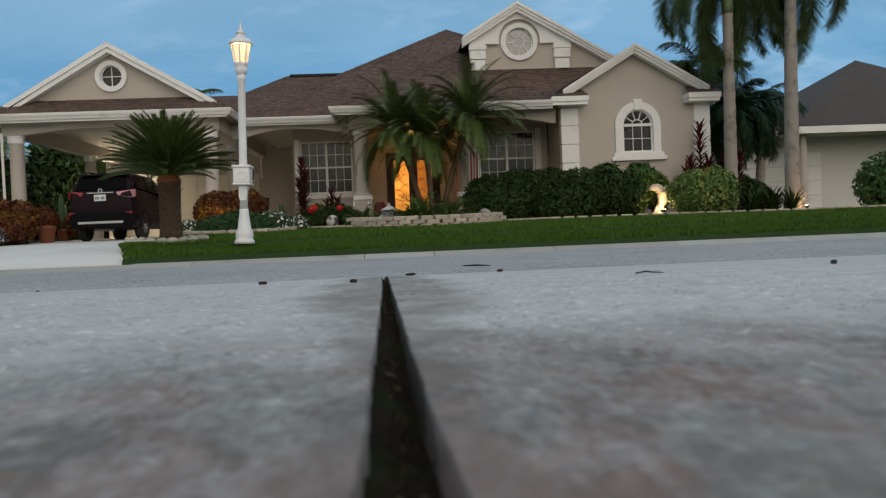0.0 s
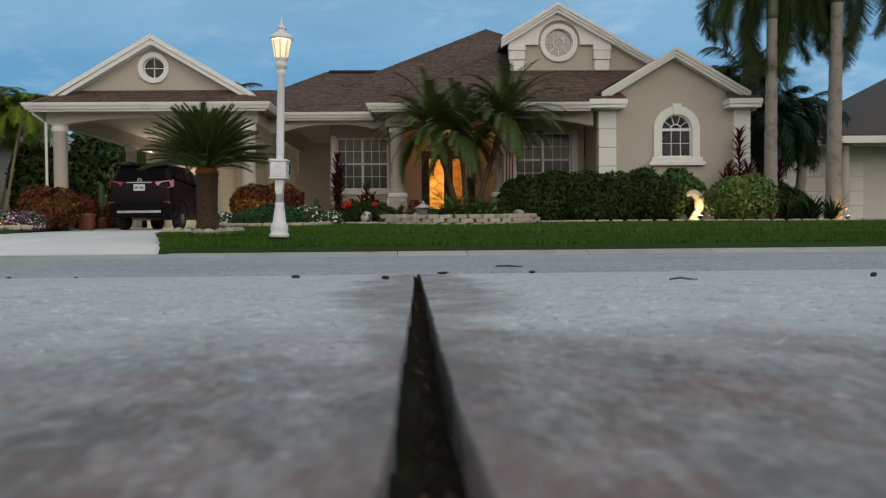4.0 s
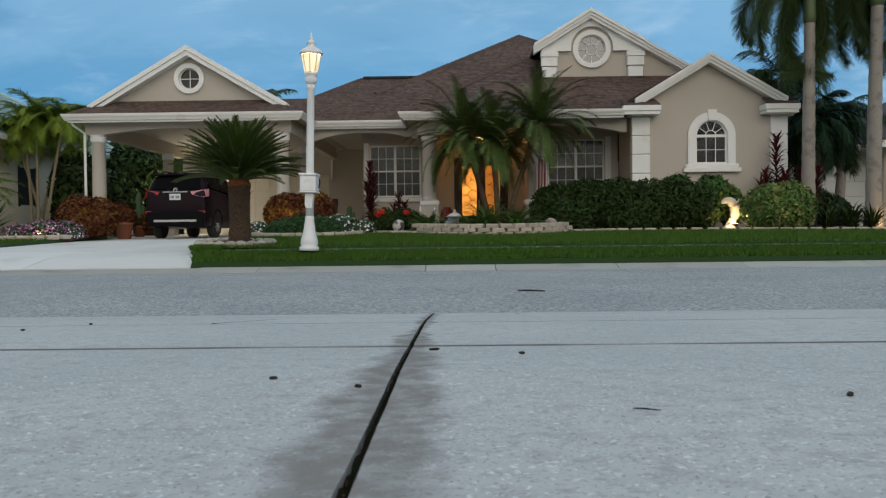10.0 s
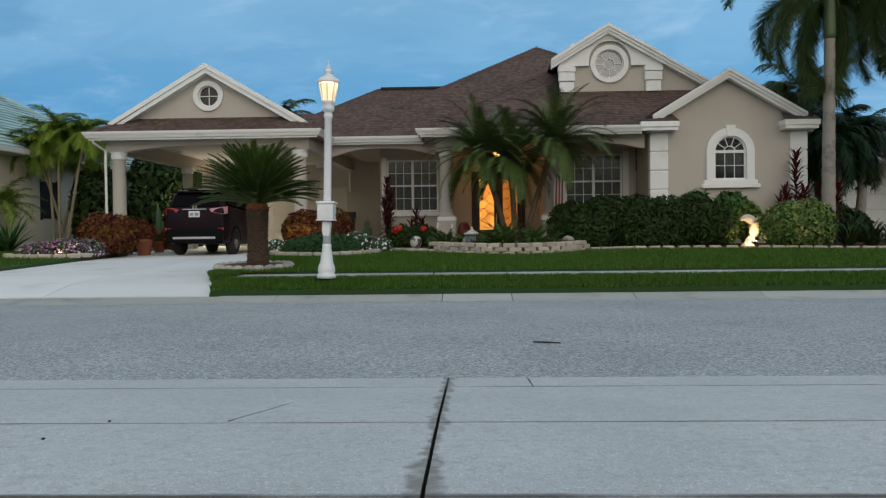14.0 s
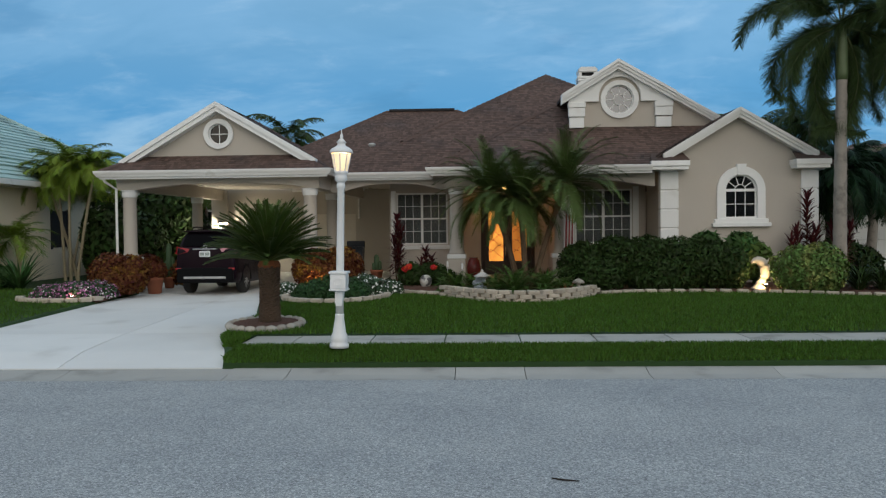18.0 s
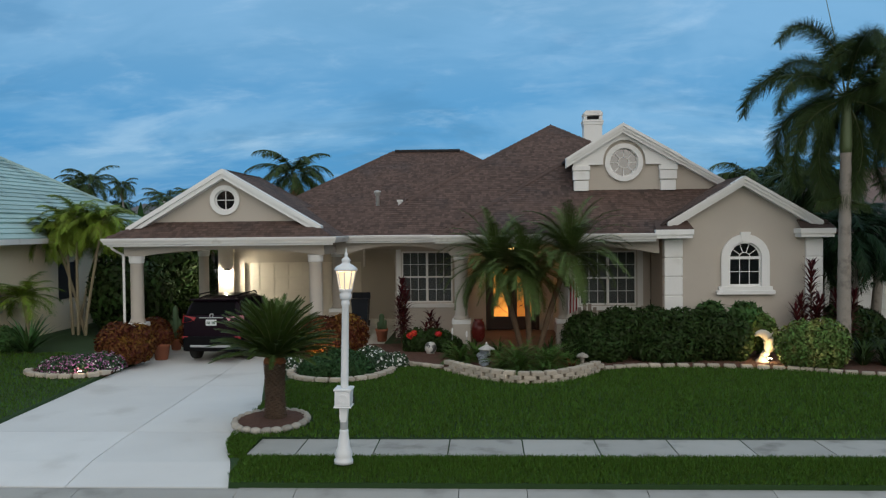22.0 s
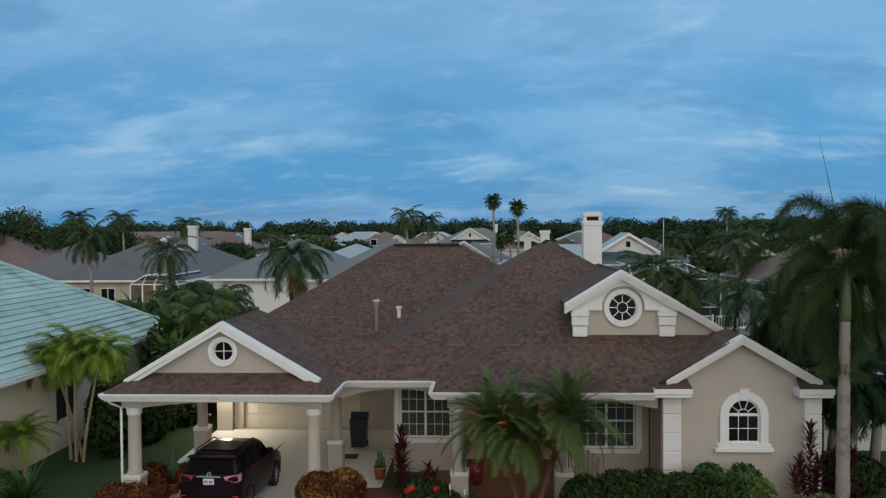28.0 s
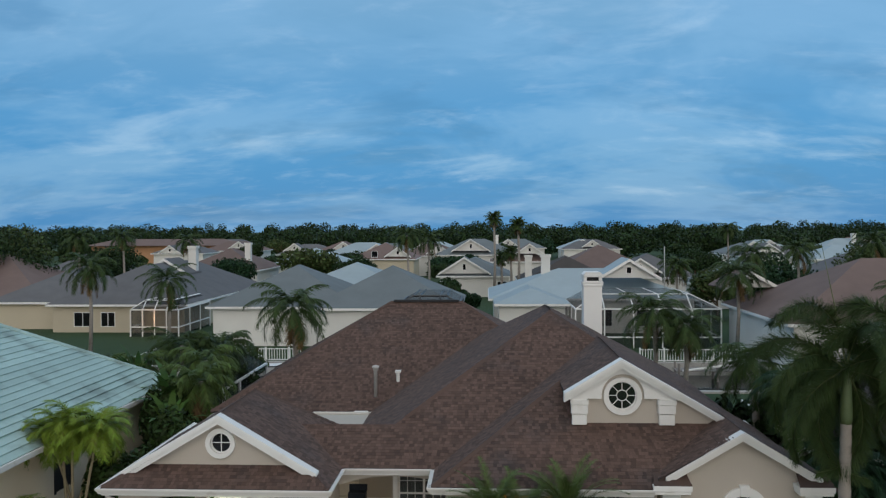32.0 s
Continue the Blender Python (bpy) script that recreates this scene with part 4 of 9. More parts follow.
def beam_arch(name, x0, x1, y0, y1, ztop, zspring, zcrown, a0=None, a1=None, n=24):
    """A beam with a shallow segmental arch cut from below between a0 and a1."""
    a0, a1 = a0 if a0 is not None else x0, a1 if a1 is not None else x1
    bm = bm_new()
    def zb(x):
        if x <= a0 or x >= a1:
            return zspring
        u = (x - a0) / (a1 - a0) * 2 - 1
        return zspring + (zcrown - zspring) * (1 - abs(u) ** 2.4)
    xs = sorted({x0, x1, *[a0 + (a1 - a0) * i / n for i in range(n + 1)]})
    top = [[bm.verts.new((x, y, ztop)) for y in (y0, y1)] for x in xs]
    bot = [[bm.verts.new((x, y, zb(x))) for y in (y0, y1)] for x in xs]
    for i in range(len(xs) - 1):
        bm.faces.new((top[i][0], top[i + 1][0], bot[i + 1][0], bot[i][0]))
        bm.faces.new((top[i][1], bot[i][1], bot[i + 1][1], top[i + 1][1]))
        bm.faces.new((bot[i][0], bot[i + 1][0], bot[i + 1][1], bot[i][1]))
        bm.faces.new((top[i][0], top[i][1], top[i + 1][1], top[i + 1][0]))
    bm.faces.new((top[0][0], bot[0][0], bot[0][1], top[0][1]))
    bm.faces.new((top[-1][0], top[-1][1], bot[-1][1], bot[-1][0]))
    return wall(name, bm)


def column(x, y, z0=1.40, z1=3.42, r=0.20, ped=0.26, zg=0.36, square_ped=True):
    col = part("column", lathe(bm_new(), [(r * 1.18, z0), (r * 1.18, z0 + 0.06), (r * 1.05, z0 + 0.10), (r, z0 + 0.14), (r * 0.97, z1 - 0.22), (r * 1.0, z1 - 0.21)], (x, y, 0), 24), STUCCO, house, "round stucco column on a square pedestal", True)
    part("capital", lathe(bm_new(), [(r * 1.02, z1 - 0.22), (r * 1.10, z1 - 0.20), (r * 1.14, z1 - 0.17), (r * 1.14, z1 - 0.05), (r * 1.22, z1 - 0.03), (r * 1.22, z1)], (x, y, 0), 24), TRIM, col)
    bm = bm_new()
    box(bm, x - ped, x + ped, y - ped, y + ped, zg - 0.05, z0 - 0.13, 0.012)
    part("pedestal", bm, STUCCO, col)
    bm = bm_new()
    box(bm, x - ped - 0.02, x + ped + 0.02, y - ped - 0.02, y + ped + 0.02, z0 - 0.13, z0, 0.015)
    part("pedestal_cap", bm, TRIM, col)


def round_window(cx, cz, y, ro, ri, spokes, hub=0.0, label=""):
    win = part("window", ring_y(bm_new(), cx, cz, ri, ro, y - 0.06, y + 0.12), TRIM, house, label)
    bm = bm_new()
    ring_y(bm, cx, cz, ri - 0.03, ri + 0.005, y + 0.06, y + 0.11)
    part("window_frame", bm, TRIM, win)
    bm = bm_new()
    for k in range(spokes):
        a = math.pi * 2 * k / spokes
        m = Matrix.Translation((cx, 0, cz)) @ Matrix.Rotation(-a, 4, "Y")
        box(bm, hub, ri, y + 0.075, y + 0.10, -0.011, 0.011, m=m)
    if hub:
        ring_y(bm, cx, cz, hub - 0.012, hub + 0.012, y + 0.075, y + 0.10, n=28)
    part("muntin_grid", bm, TRIM, win)
    part("pane", disc_y(bm_new(), cx, cz, ri, y + 0.11, y + 0.125), GLASS_COATED if hub else GLASS_DARK, win)
    return win


def sash_window(x0, x1, z0, z1, y, cols=3, rows=2, sashes=2, label=""):
    """A pair of hung sashes with muntins in a white frame, with glass and a grey blind behind."""
    bm = bm_new()
    f = 0.055
    for a, b, c, d in ((x0, x1, z0, z0 + f), (x0, x1, z1 - f, z1), (x0, x0 + f, z0 + f, z1 - f), (x1 - f, x1, z0 + f, z1 - f)):
        box(bm, a, b, y, y + 0.09, c, d)
    win = part("window", bm, TRIM, house, label)
    w = (x1 - x0) / sashes
    for s in range(sashes):
        a, b = x0 + s * w, x0 + (s + 1) * w
        bm = bm_new()
        if s:
            box(bm, a - 0.04, a + 0.04, y - 0.01, y + 0.08, z0 + f, z1 - f)
        zm = (z0 + z1) / 2
        box(bm, a + 0.04, b - 0.04, y + 0.005, y + 0.06, zm - 0.028, zm + 0.028)
        part("sash", bm, TRIM, win)
        for h in range(2):
            lo, hi = (z0 + f, zm - 0.028) if h == 0 else (zm + 0.028, z1 - f)
            bm = bm_new()
            for i in range(1, cols):
                xx = a + 0.045 + (b - a - 0.09) * i / cols
                box(bm, xx - 0.009, xx + 0.009, y + 0.02, y + 0.045, lo, hi)
            for j in range(1, rows):
                zz = lo + (hi - lo) * j / rows
                box(bm, a + 0.04, b - 0.04, y + 0.022, y + 0.043, zz - 0.009, zz + 0.009)
            part("muntin_grid", bm, TRIM, win)
            bm = bm_new()
            box(bm, a + 0.03, b - 0.03, y + 0.046, y + 0.052, lo - 0.01, hi + 0.01)
            part("pane", bm, GLASS, win).visible_shadow = False
    bm = bm_new()
    n = int((z1 - z0) / 0.06)
    for i in range(n):
        zz = z0 + 0.05 + i * 0.06
        box(bm, x0 + 0.05, x1 - 0.05, y + 0.13, y + 0.135, zz, zz + 0.052)
    part("blind", bm, CURTAIN, win, "lowered grey window blind")
    return win


def build_house_body():
    # --- carport ---
    beam_arch("beam", -10.75, -4.65, 25.10, 25.45, 3.86, 3.42, 3.60, -10.2, -4.8)
    for x in (-10.75, -4.95):
        bm = bm_new()
        box(bm, x, x + 0.30, 25.45, 34.9, 3.42, 3.86)
        wall("beam", bm)
    bm = bm_new()
    box(bm, -11.02, -4.34, 24.68, 34.9, 3.86, 3.90)
    part("soffit", bm, SOFFIT, house)
    column(-10.43, 25.28)
    column(-4.96, 25.32)
    column(-10.45, 31.5, r=0.19)
    column(-5.05, 29.6, r=0.19)
    # downpipe at the carport corner
    bm = bm_new()
    tube(bm, [(-10.98, 24.66, 3.80), (-10.94, 24.72, 3.66), (-10.74, 25.05, 3.45), (-10.74, 25.05, 0.5)], 0.04, 8)
    part("downpipe", bm, GUTTER, house)
    # gable with a round window
    gable_wall([(-10.30, 4.36), (-5.10, 4.36), (-7.70, 5.86)], 25.42, 0.18, hole=(-7.72, 5.09, 0.33))
    rake(-7.71, 6.02, -10.66, 4.28, 25.05, 0.25, 0.38)
    rake(-7.71, 6.02, -4.74, 4.28, 25.05, 0.25, 0.38)
    round_window(-7.72, 5.09, 25.40, 0.45, 0.31, 4, label="round gable window with a white surround and cross bars")
    # --- gutters ---
    gutter("gutter", [(-11.06, 33.0, E0), (-11.06, 24.6, E0), (-4.30, 24.6, E0), (-4.30, 26.9, E0), (-1.35, 26.9, E0), (-1.35, 25.0, E0), (5.12, 25.0, E0)], "white aluminium gutter along the front eaves")
    gutter("gutter", [(-6.85, 34.92, E0 + 0.04), (-4.45, 34.92, E0 + 0.04)])
    gutter("gutter", [(10.22, 25.6, E0), (10.22, 34.0, E0)])
    # fascia boards behind the gutters
    pieces("fascia", [(-11.05, -4.31, 24.61, 24.64, 3.72, 3.93), (-4.30, -1.36, 26.91, 26.94, 3.72, 3.93), (-1.34, 5.12, 25.01, 25.04, 3.72, 3.93)], TRIM, house)
    pieces("soffit", [(-4.22, -1.30, 26.95, 34.9, 3.80, 3.84), (-1.30, 5.30, 25.06, 31.6, 3.80, 3.84)], SOFFIT, house)
    # --- porch beams and columns ---
    beam_arch("beam", -4.65, -0.90, 27.15, 27.45, 3.80, 3.36, 3.62, -4.3, -1.0)
    beam_arch("beam", -0.95, 5.32, 25.60, 25.92, 3.80, 3.36, 3.62, -0.35, 5.2)
    bm = bm_new()
    box(bm, -0.95, -0.63, 25.92, 27.45, 3.36, 3.80)
    wall("beam", bm)
    column(-0.60, 25.95, r=0.21, ped=0.27, z0=1.38)
    column(2.55, 25.95, r=0.20, ped=0.27, z0=1.38)
    # --- walls behind the porch ---
    wall_with_holes("wall", -2.95, -0.55, 28.95, 29.15, 0.40, 3.84, [(-2.73, -0.98, 1.62, 3.38)])
    sash_window(-2.73, -0.98, 1.62, 3.38, 28.99, label="white double-hung window pair with muntins and grey blinds")
    pieces("window_sill", [(-2.85, -0.82, 28.86, 28.95, 1.46, 1.60)], TRIM, house, 0.01)
    pieces("window_casing", [(-2.90, -2.74, 28.90, 28.952, 1.60, 3.45)], TRIM, house)
    pieces("wall", [(-2.95, -2.75, 29.15, 35.0, 0.40, 3.84)], STUCCO, house)
    bm = bm_new()
    box(bm, -0.75, -0.55, 29.15, 30.6, 0.40, 3.84)
    wall("wall", bm)
    # entry wall with the door opening
    wall_with_holes("wall", -0.55, 2.75, 30.4, 30.6, 0.40, 3.84, [(0.15, 2.05, 0.50, 3.05)])
    bm = bm_new()
    box(bm, 2.55, 2.75, 27.9, 30.4, 0.40, 3.84)
    wall("wall", bm)
    wall_with_holes("wall", 2.75, 5.45, 27.7, 27.9, 0.40, 3.84, [(3.18, 5.02, 1.62, 3.38)])
    sash_window(3.18, 5.02, 1.62, 3.38, 27.74, label="white double-hung window pair with muntins and grey blinds")
    pieces("window_sill", [(3.05, 5.15, 27.61, 27.70, 1.46, 1.60)], TRIM, house, 0.01)
    pieces("window_casing", [(2.98, 3.16, 27.65, 27.702, 1.60, 3.45), (5.04, 5.22, 27.65, 27.702, 1.60, 3.45)], TRIM, house)
    # --- right gabled wall ---
    wall_with_holes("wall", 5.48, 10.03, 25.50, 25.72, 0.40, 4.16, [(7.335, 8.265, 2.36, 3.68)])
    gable_wall([(5.60, 4.16), (9.80, 4.16), (7.69, 5.38)], 25.50, 0.2)
    # stucco over the arch
    bm = bm_new()
    arc = [(7.80 + 0.465 * math.cos(math.pi * i / 16), 3.20 + 0.465 * math.sin(math.pi * i / 16)) for i in range(17)]
    for (ax, az), (bx, bz) in zip(arc, arc[1:]):
        prism(bm, [(ax, 25.502, az), (bx, 25.502, bz), (bx, 25.502, 3.68), (ax, 25.502, 3.68)], (0, 0.21, 0))
    bmesh.ops.remove_doubles(bm, verts=bm.verts, dist=0.0004)
    bmesh.ops.recalc_face_normals(bm, faces=bm.faces)
    wall("arch_head", bm)
    pieces("wall", [(5.48, 5.68, 25.72, 27.7, 0.40, 3.84), (9.83, 10.03, 25.72, 44.0, 0.40, 3.90)], STUCCO, house)
    rake(7.69, 5.60, 5.47, 4.28, 25.08, 0.24, 0.36, 3)
    rake(7.69, 5.60, 9.93, 4.28, 25.08, 0.24, 0.36, 3)
    # boxed eave returns
    for a, b in ((5.12, 6.17), (9.25, 10.20)):
        bm = bm_new()
        box(bm, a, b, 24.98, 25.75, 3.80, 3.90, 0.008)
        box(bm, a - 0.03, b + 0.03, 24.94, 25.75, 3.90, 4.06, 0.012)
        part("eave_return", bm, TRIM, house)
        bm = bm_new()
        prism(bm, [(a - 0.02, 24.95, 4.062), (b + 0.02, 24.95, 4.062), (b - 0.05, 25.48, 4.30), (a + 0.05, 25.48, 4.30)], (0, 0, 0.02))
        bmesh.ops.recalc_face_normals(bm, faces=bm.faces)
        part("return_roof", bm, SHINGLE, house)
    # arched window with a heavy white surround
    cx, zs, y = 7.80, 3.20, 25.50
    ring = ring_y(bm_new(), cx, zs, 0.47, 0.70, y - 0.09, y + 0.08, 0, 180, 28)
    box(ring, cx - 0.70, cx - 0.47, y - 0.09, y + 0.08, 2.36, zs)
    box(ring, cx + 0.47, cx + 0.70, y - 0.09, y + 0.08, 2.36, zs)
    win = part("window", ring, TRIM, house, "arched white-framed window with a heavy white surround and keystone")
    bm = bm_new()
    prism(bm, [(cx - 0.10, y - 0.13, 3.64), (cx + 0.10, y - 0.13, 3.64), (cx + 0.14, y - 0.13, 3.97), (cx - 0.14, y - 0.13, 3.97)], (0, 0.13, 0))
    part("keystone", bm, TRIM, win)
    bm = bm_new()
    box(bm, cx - 0.85, cx + 0.85, y - 0.16, y + 0.02, 2.12, 2.24, 0.012)
    box(bm, cx - 0.78, cx + 0.78, y - 0.12, y + 0.02, 2.24, 2.36, 0.012)
    part("window_sill", bm, TRIM, win)
    bm = ring_y(bm_new(), cx, zs, 0.42, 0.47, y + 0.0, y + 0.06, 0, 180, 28)
    box(bm, cx - 0.47, cx - 0.42, y, y + 0.06, 2.36, zs)
    box(bm, cx + 0.42, cx + 0.47, y, y + 0.06, 2.36, zs)
    box(bm, cx - 0.42, cx + 0.42, y, y + 0.06, 2.36, 2.42)
    box(bm, cx - 0.42, cx + 0.42, y, y + 0.06, zs - 0.04, zs + 0.04)
    part("window_frame", bm, TRIM, win)
    bm = bm_new()
    for x in (cx - 0.14, cx + 0.14):
        box(bm, x - 0.01, x + 0.01, y + 0.02, y + 0.045, 2.42, zs)
    box(bm, cx - 0.42, cx + 0.42, y + 0.02, y + 0.045, 2.78, 2.80)
    ring_y(bm, cx, zs, 0.15, 0.175, y + 0.02, y + 0.045, 0, 180, 14)
    for a in (36, 72, 108, 144):
        box(bm, 0.17, 0.42, y + 0.02, y + 0.045, -0.01, 0.01, m=Matrix.Translation((cx, 0, zs)) @ Matrix.Rotation(-radians(a), 4, "Y"))
    part("muntin_grid", bm, TRIM, win)
    bm = disc_y(bm_new(), cx, zs, 0.44, y + 0.05, y + 0.058, 28, 0, 180)
    box(bm, cx - 0.44, cx + 0.44, y + 0.05, y + 0.058, 2.40, zs)
    part("pane", bm, GLASS, win)
    # quoins
    for x0, x1, zlist in ((5.44, 5.98, (0.42, 0.98, 1.54, 2.10, 2.66, 3.22)), (9.55, 10.05, (0.42, 0.98, 1.54, 2.10, 2.66, 3.22))):
        for z in zlist:
            bm = bm_new()
            box(bm, x0, x1, 25.44, 25.76, z + 0.014, z + 0.546, 0.016)
            part("quoin", bm, TRIM, house)
        bm = bm_new()
        box(bm, x0 + 0.03, x1 - 0.03, 25.485, 25.74, 0.40, 3.80)
        part("quoin_core", bm, TRIM, house)
    # --- front wing gable ---
    gable_wall([(3.05, 5.28), (7.55, 5.28), (7.55, 5.45), (4.5, 7.14), (3.05, 6.25)], 27.36, 0.2, hole=(4.57, 6.20, 0.46))
    rake(4.5, 7.42, 2.72, 6.34, 26.95, 0.26, 0.42, 3)
    rake(4.5, 7.42, 6.28, 6.40, 26.95, 0.26, 0.42, 3)
    rake(6.20, 6.43, 7.75, 5.53, 27.01, 0.22, 0.36, 3)
    # white frieze panel with stepped pilasters
    bm = bm_new()
    arch = [(4.57 + 0.665 * math.cos(radians(a)), 27.22, 6.24 + 0.665 * math.sin(radians(a))) for a in range(90, -1, -6)]
    prism(bm, arch + [(5.235, 27.22, 6.13), (5.72, 27.22, 6.13), (5.72, 27.22, 6.06), (6.22, 27.22, 6.06), (6.22, 27.22, 6.34), (4.57, 27.22, 7.2)], (0, 0.14, 0))
    prism(bm, [(9.14 - x, y, z) for x, y, z in arch] + [(3.905, 27.22, 6.13), (3.44, 27.22, 6.13), (3.44, 27.22, 6.06), (2.96, 27.22, 6.06), (2.96, 27.22, 6.34), (4.5, 27.22, 7.2), (4.57, 27.22, 7.2)], (0, 0.14, 0))
    bmesh.ops.recalc_face_normals(bm, faces=bm.faces)
    part("frieze", bm, TRIM, house)
    for x0, x1 in ((2.98, 3.44), (5.70, 6.18)):
        for z, h, o in ((5.30, 0.33, 0.0), (5.65, 0.28, 0.03), (5.94, 0.16, 0.05)):
            bm = bm_new()
            box(bm, x0 - o, x1 + o, 27.20 - o, 27.36, z, z + h, 0.012)
            part("quoin", bm, TRIM, house)
    round_window(4.57, 6.20, 27.33, 0.60, 0.45, 8, 0.17, label="round gable window with white spokes and hub")
    # --- garage and rear walls ---
    wall_with_holes("wall", -10.9, -2.75, 35.0, 35.2, 0.40, 3.90, [(-9.90, -5.00, 0.44, 2.80)])
    pieces("pilaster", [(-10.95, -10.30, 34.78, 35.0, 0.40, 3.80)], STUCCO, house)
    pieces("wall", [(-10.9, -10.7, 35.2, 48.4, 0.40, 3.9), (-4.5, 9.9, 43.8, 44.0, 0.4, 3.9), (-10.7, 5.5, 48.2, 48.4, 0.4, 3.9)], STUCCO, house)
    door = part("garage_door", box(bm_new(), -9.90, -5.00, 35.13, 35.17, 0.44, 2.80), GARAGE, house, "closed pale panelled double garage door")
    for i in range(4):
        for j in range(8):
            bm = bm_new()
            a, c = -9.86 + j * 0.607, 0.50 + i * 0.575
            box(bm, a, a + 0.56, 35.115, 35.13, c, c + 0.51, 0.006)
            part("panel", bm, GARAGE, door)
    # chimney
    bm = bm_new()
    box(bm, 4.72, 5.55, 39.4, 40.2, 4.8, 9.06)
    ch = part("chimney", bm, TRIM, house, "white stucco chimney with a slotted cap")
    bm = bm_new()
    pieces("chimney_band", [(4.68, 5.60, 39.37, 40.23, 8.82, 8.94), (4.66, 5.62, 39.36, 40.24, 8.94, 9.04), (4.70, 5.58, 39.36, 40.24, 9.24, 9.36)], TRIM, ch, 0.02)
    pieces("cap_post", [(4.72, 4.86, 39.4, 40.2, 9.04, 9.24), (5.42, 5.56, 39.4, 40.2, 9.04, 9.24)], TRIM, ch)
    prism(bm, [(4.70, 39.36, 9.36), (5.58, 39.36, 9.36), (5.46, 39.36, 9.47), (4.82, 39.36, 9.47)], (0, 0.88, 0))
    bmesh.ops.recalc_face_normals(bm, faces=bm.faces)
    part("chimney_cap", bm, TRIM, ch)
    bm = bm_new()
    box(bm, 4.86, 5.42, 39.6, 40.0, 9.04, 9.24)
    part("flue", bm, DARK, ch)
    # roof vents
    bm = lathe(bm_new(), [(0.07, 4.45), (0.08, 5.55), (0.11, 5.56), (0.11, 5.66), (0.15, 5.68), (0.15, 5.74), (0.05, 5.78)], (-4.37, 35.7, 0), 14)
    part("vent_pipe", bm, VENT, house, "pale grey roof vent pipe", True)
    bm = bm_new()
    tube(bm, [(-3.53, 36.7, 4.9), (-3.53, 36.7, 5.36)], 0.075, 10)
    box(bm, -3.65, -3.41, 36.58, 36.82, 5.30, 5.40, 0.01)
    part("vent_pipe", bm, TRIM, house)
    bm = bm_new()
    box(bm, -5.15, -4.60, 34.80, 35.0, 3.93, 4.01, 0.01)
    part("gutter_corner", bm, GUTTER, house)
    bm = bm_new()
    box(bm, -7.6, -4.62, 34.86, 35.0, 3.74, 3.92, 0.01)
    part("gutter", bm, GUTTER, house)
    bm = bm_new()
    tube(bm, [(-4.66, 34.82, 3.85), (-4.72, 34.84, 3.72), (-4.86, 34.98, 3.45), (-4.86, 34.98, 2.6)], 0.04, 8)
    part("downpipe", bm, GUTTER, house)


GARAGE = material("garage_door_paint", (0.68, 0.63, 0.55), 0.6, vary=0.05, bump=0.05)
VENT = material("vent_paint", (0.50, 0.50, 0.49), 0.6, vary=0.1, bump=0.05)
GALV = material("galvanised_steel", (0.50, 0.50, 0.50), 0.4, metal=0.7, vary=0.1, bump=0.05)
build_roofs()
build_house_body()


# ---- things round the house ----
def glow_material(name, colour, strength):
    m = bpy.data.materials.new(name)
    m.use_nodes = True
    nt = m.node_tree
    b = nt.nodes["Principled BSDF"]
    b.inputs["Base Color"].default_value = (*colour, 1)
    n = nt.nodes.new("ShaderNodeTexNoise")
    n.inputs["Scale"].default_value = 2.2
    n.inputs["Detail"].default_value = 3
    tc = nt.nodes.new("ShaderNodeTexCoord")
    nt.links.new(tc.outputs["Object"], n.inputs["Vector"])
    r = nt.nodes.new("ShaderNodeMapRange")
    r.inputs["From Min"].default_value, r.inputs["From Max"].default_value = 0.3, 0.7
    r.inputs["To Min"].default_value, r.inputs["To Max"].default_value = 0.5 * strength, 1.4 * strength
    nt.links.new(n.outputs["Fac"], r.inputs["Value"])
    nt.links.new(r.outputs[0], b.inputs["Emission Strength"])
    b.inputs["Emission Color"].default_value = (*colour, 1)
    return m


BULB = glow_material("lamp_flame", (1.0, 0.72, 0.36), 9.0)
LIT_GLASS = glow_material("lit_frosted_glass", (1.0, 0.74, 0.44), 0.8)
SHINE = glow_material("wall_lamp_glass", (1.0, 0.86, 0.62), 14.0)
BLACK = material("black_metal", (0.02, 0.02, 0.02), 0.5, vary=0.1, bump=0.05)
TERRACOTTA = material("terracotta", (0.36, 0.13, 0.07), 0.85, vary=0.15, scale=5, bump=0.2)
RED_POT = material("red_glazed_pot", (0.20, 0.03, 0.025), 0.25, vary=0.1, bump=0.02)


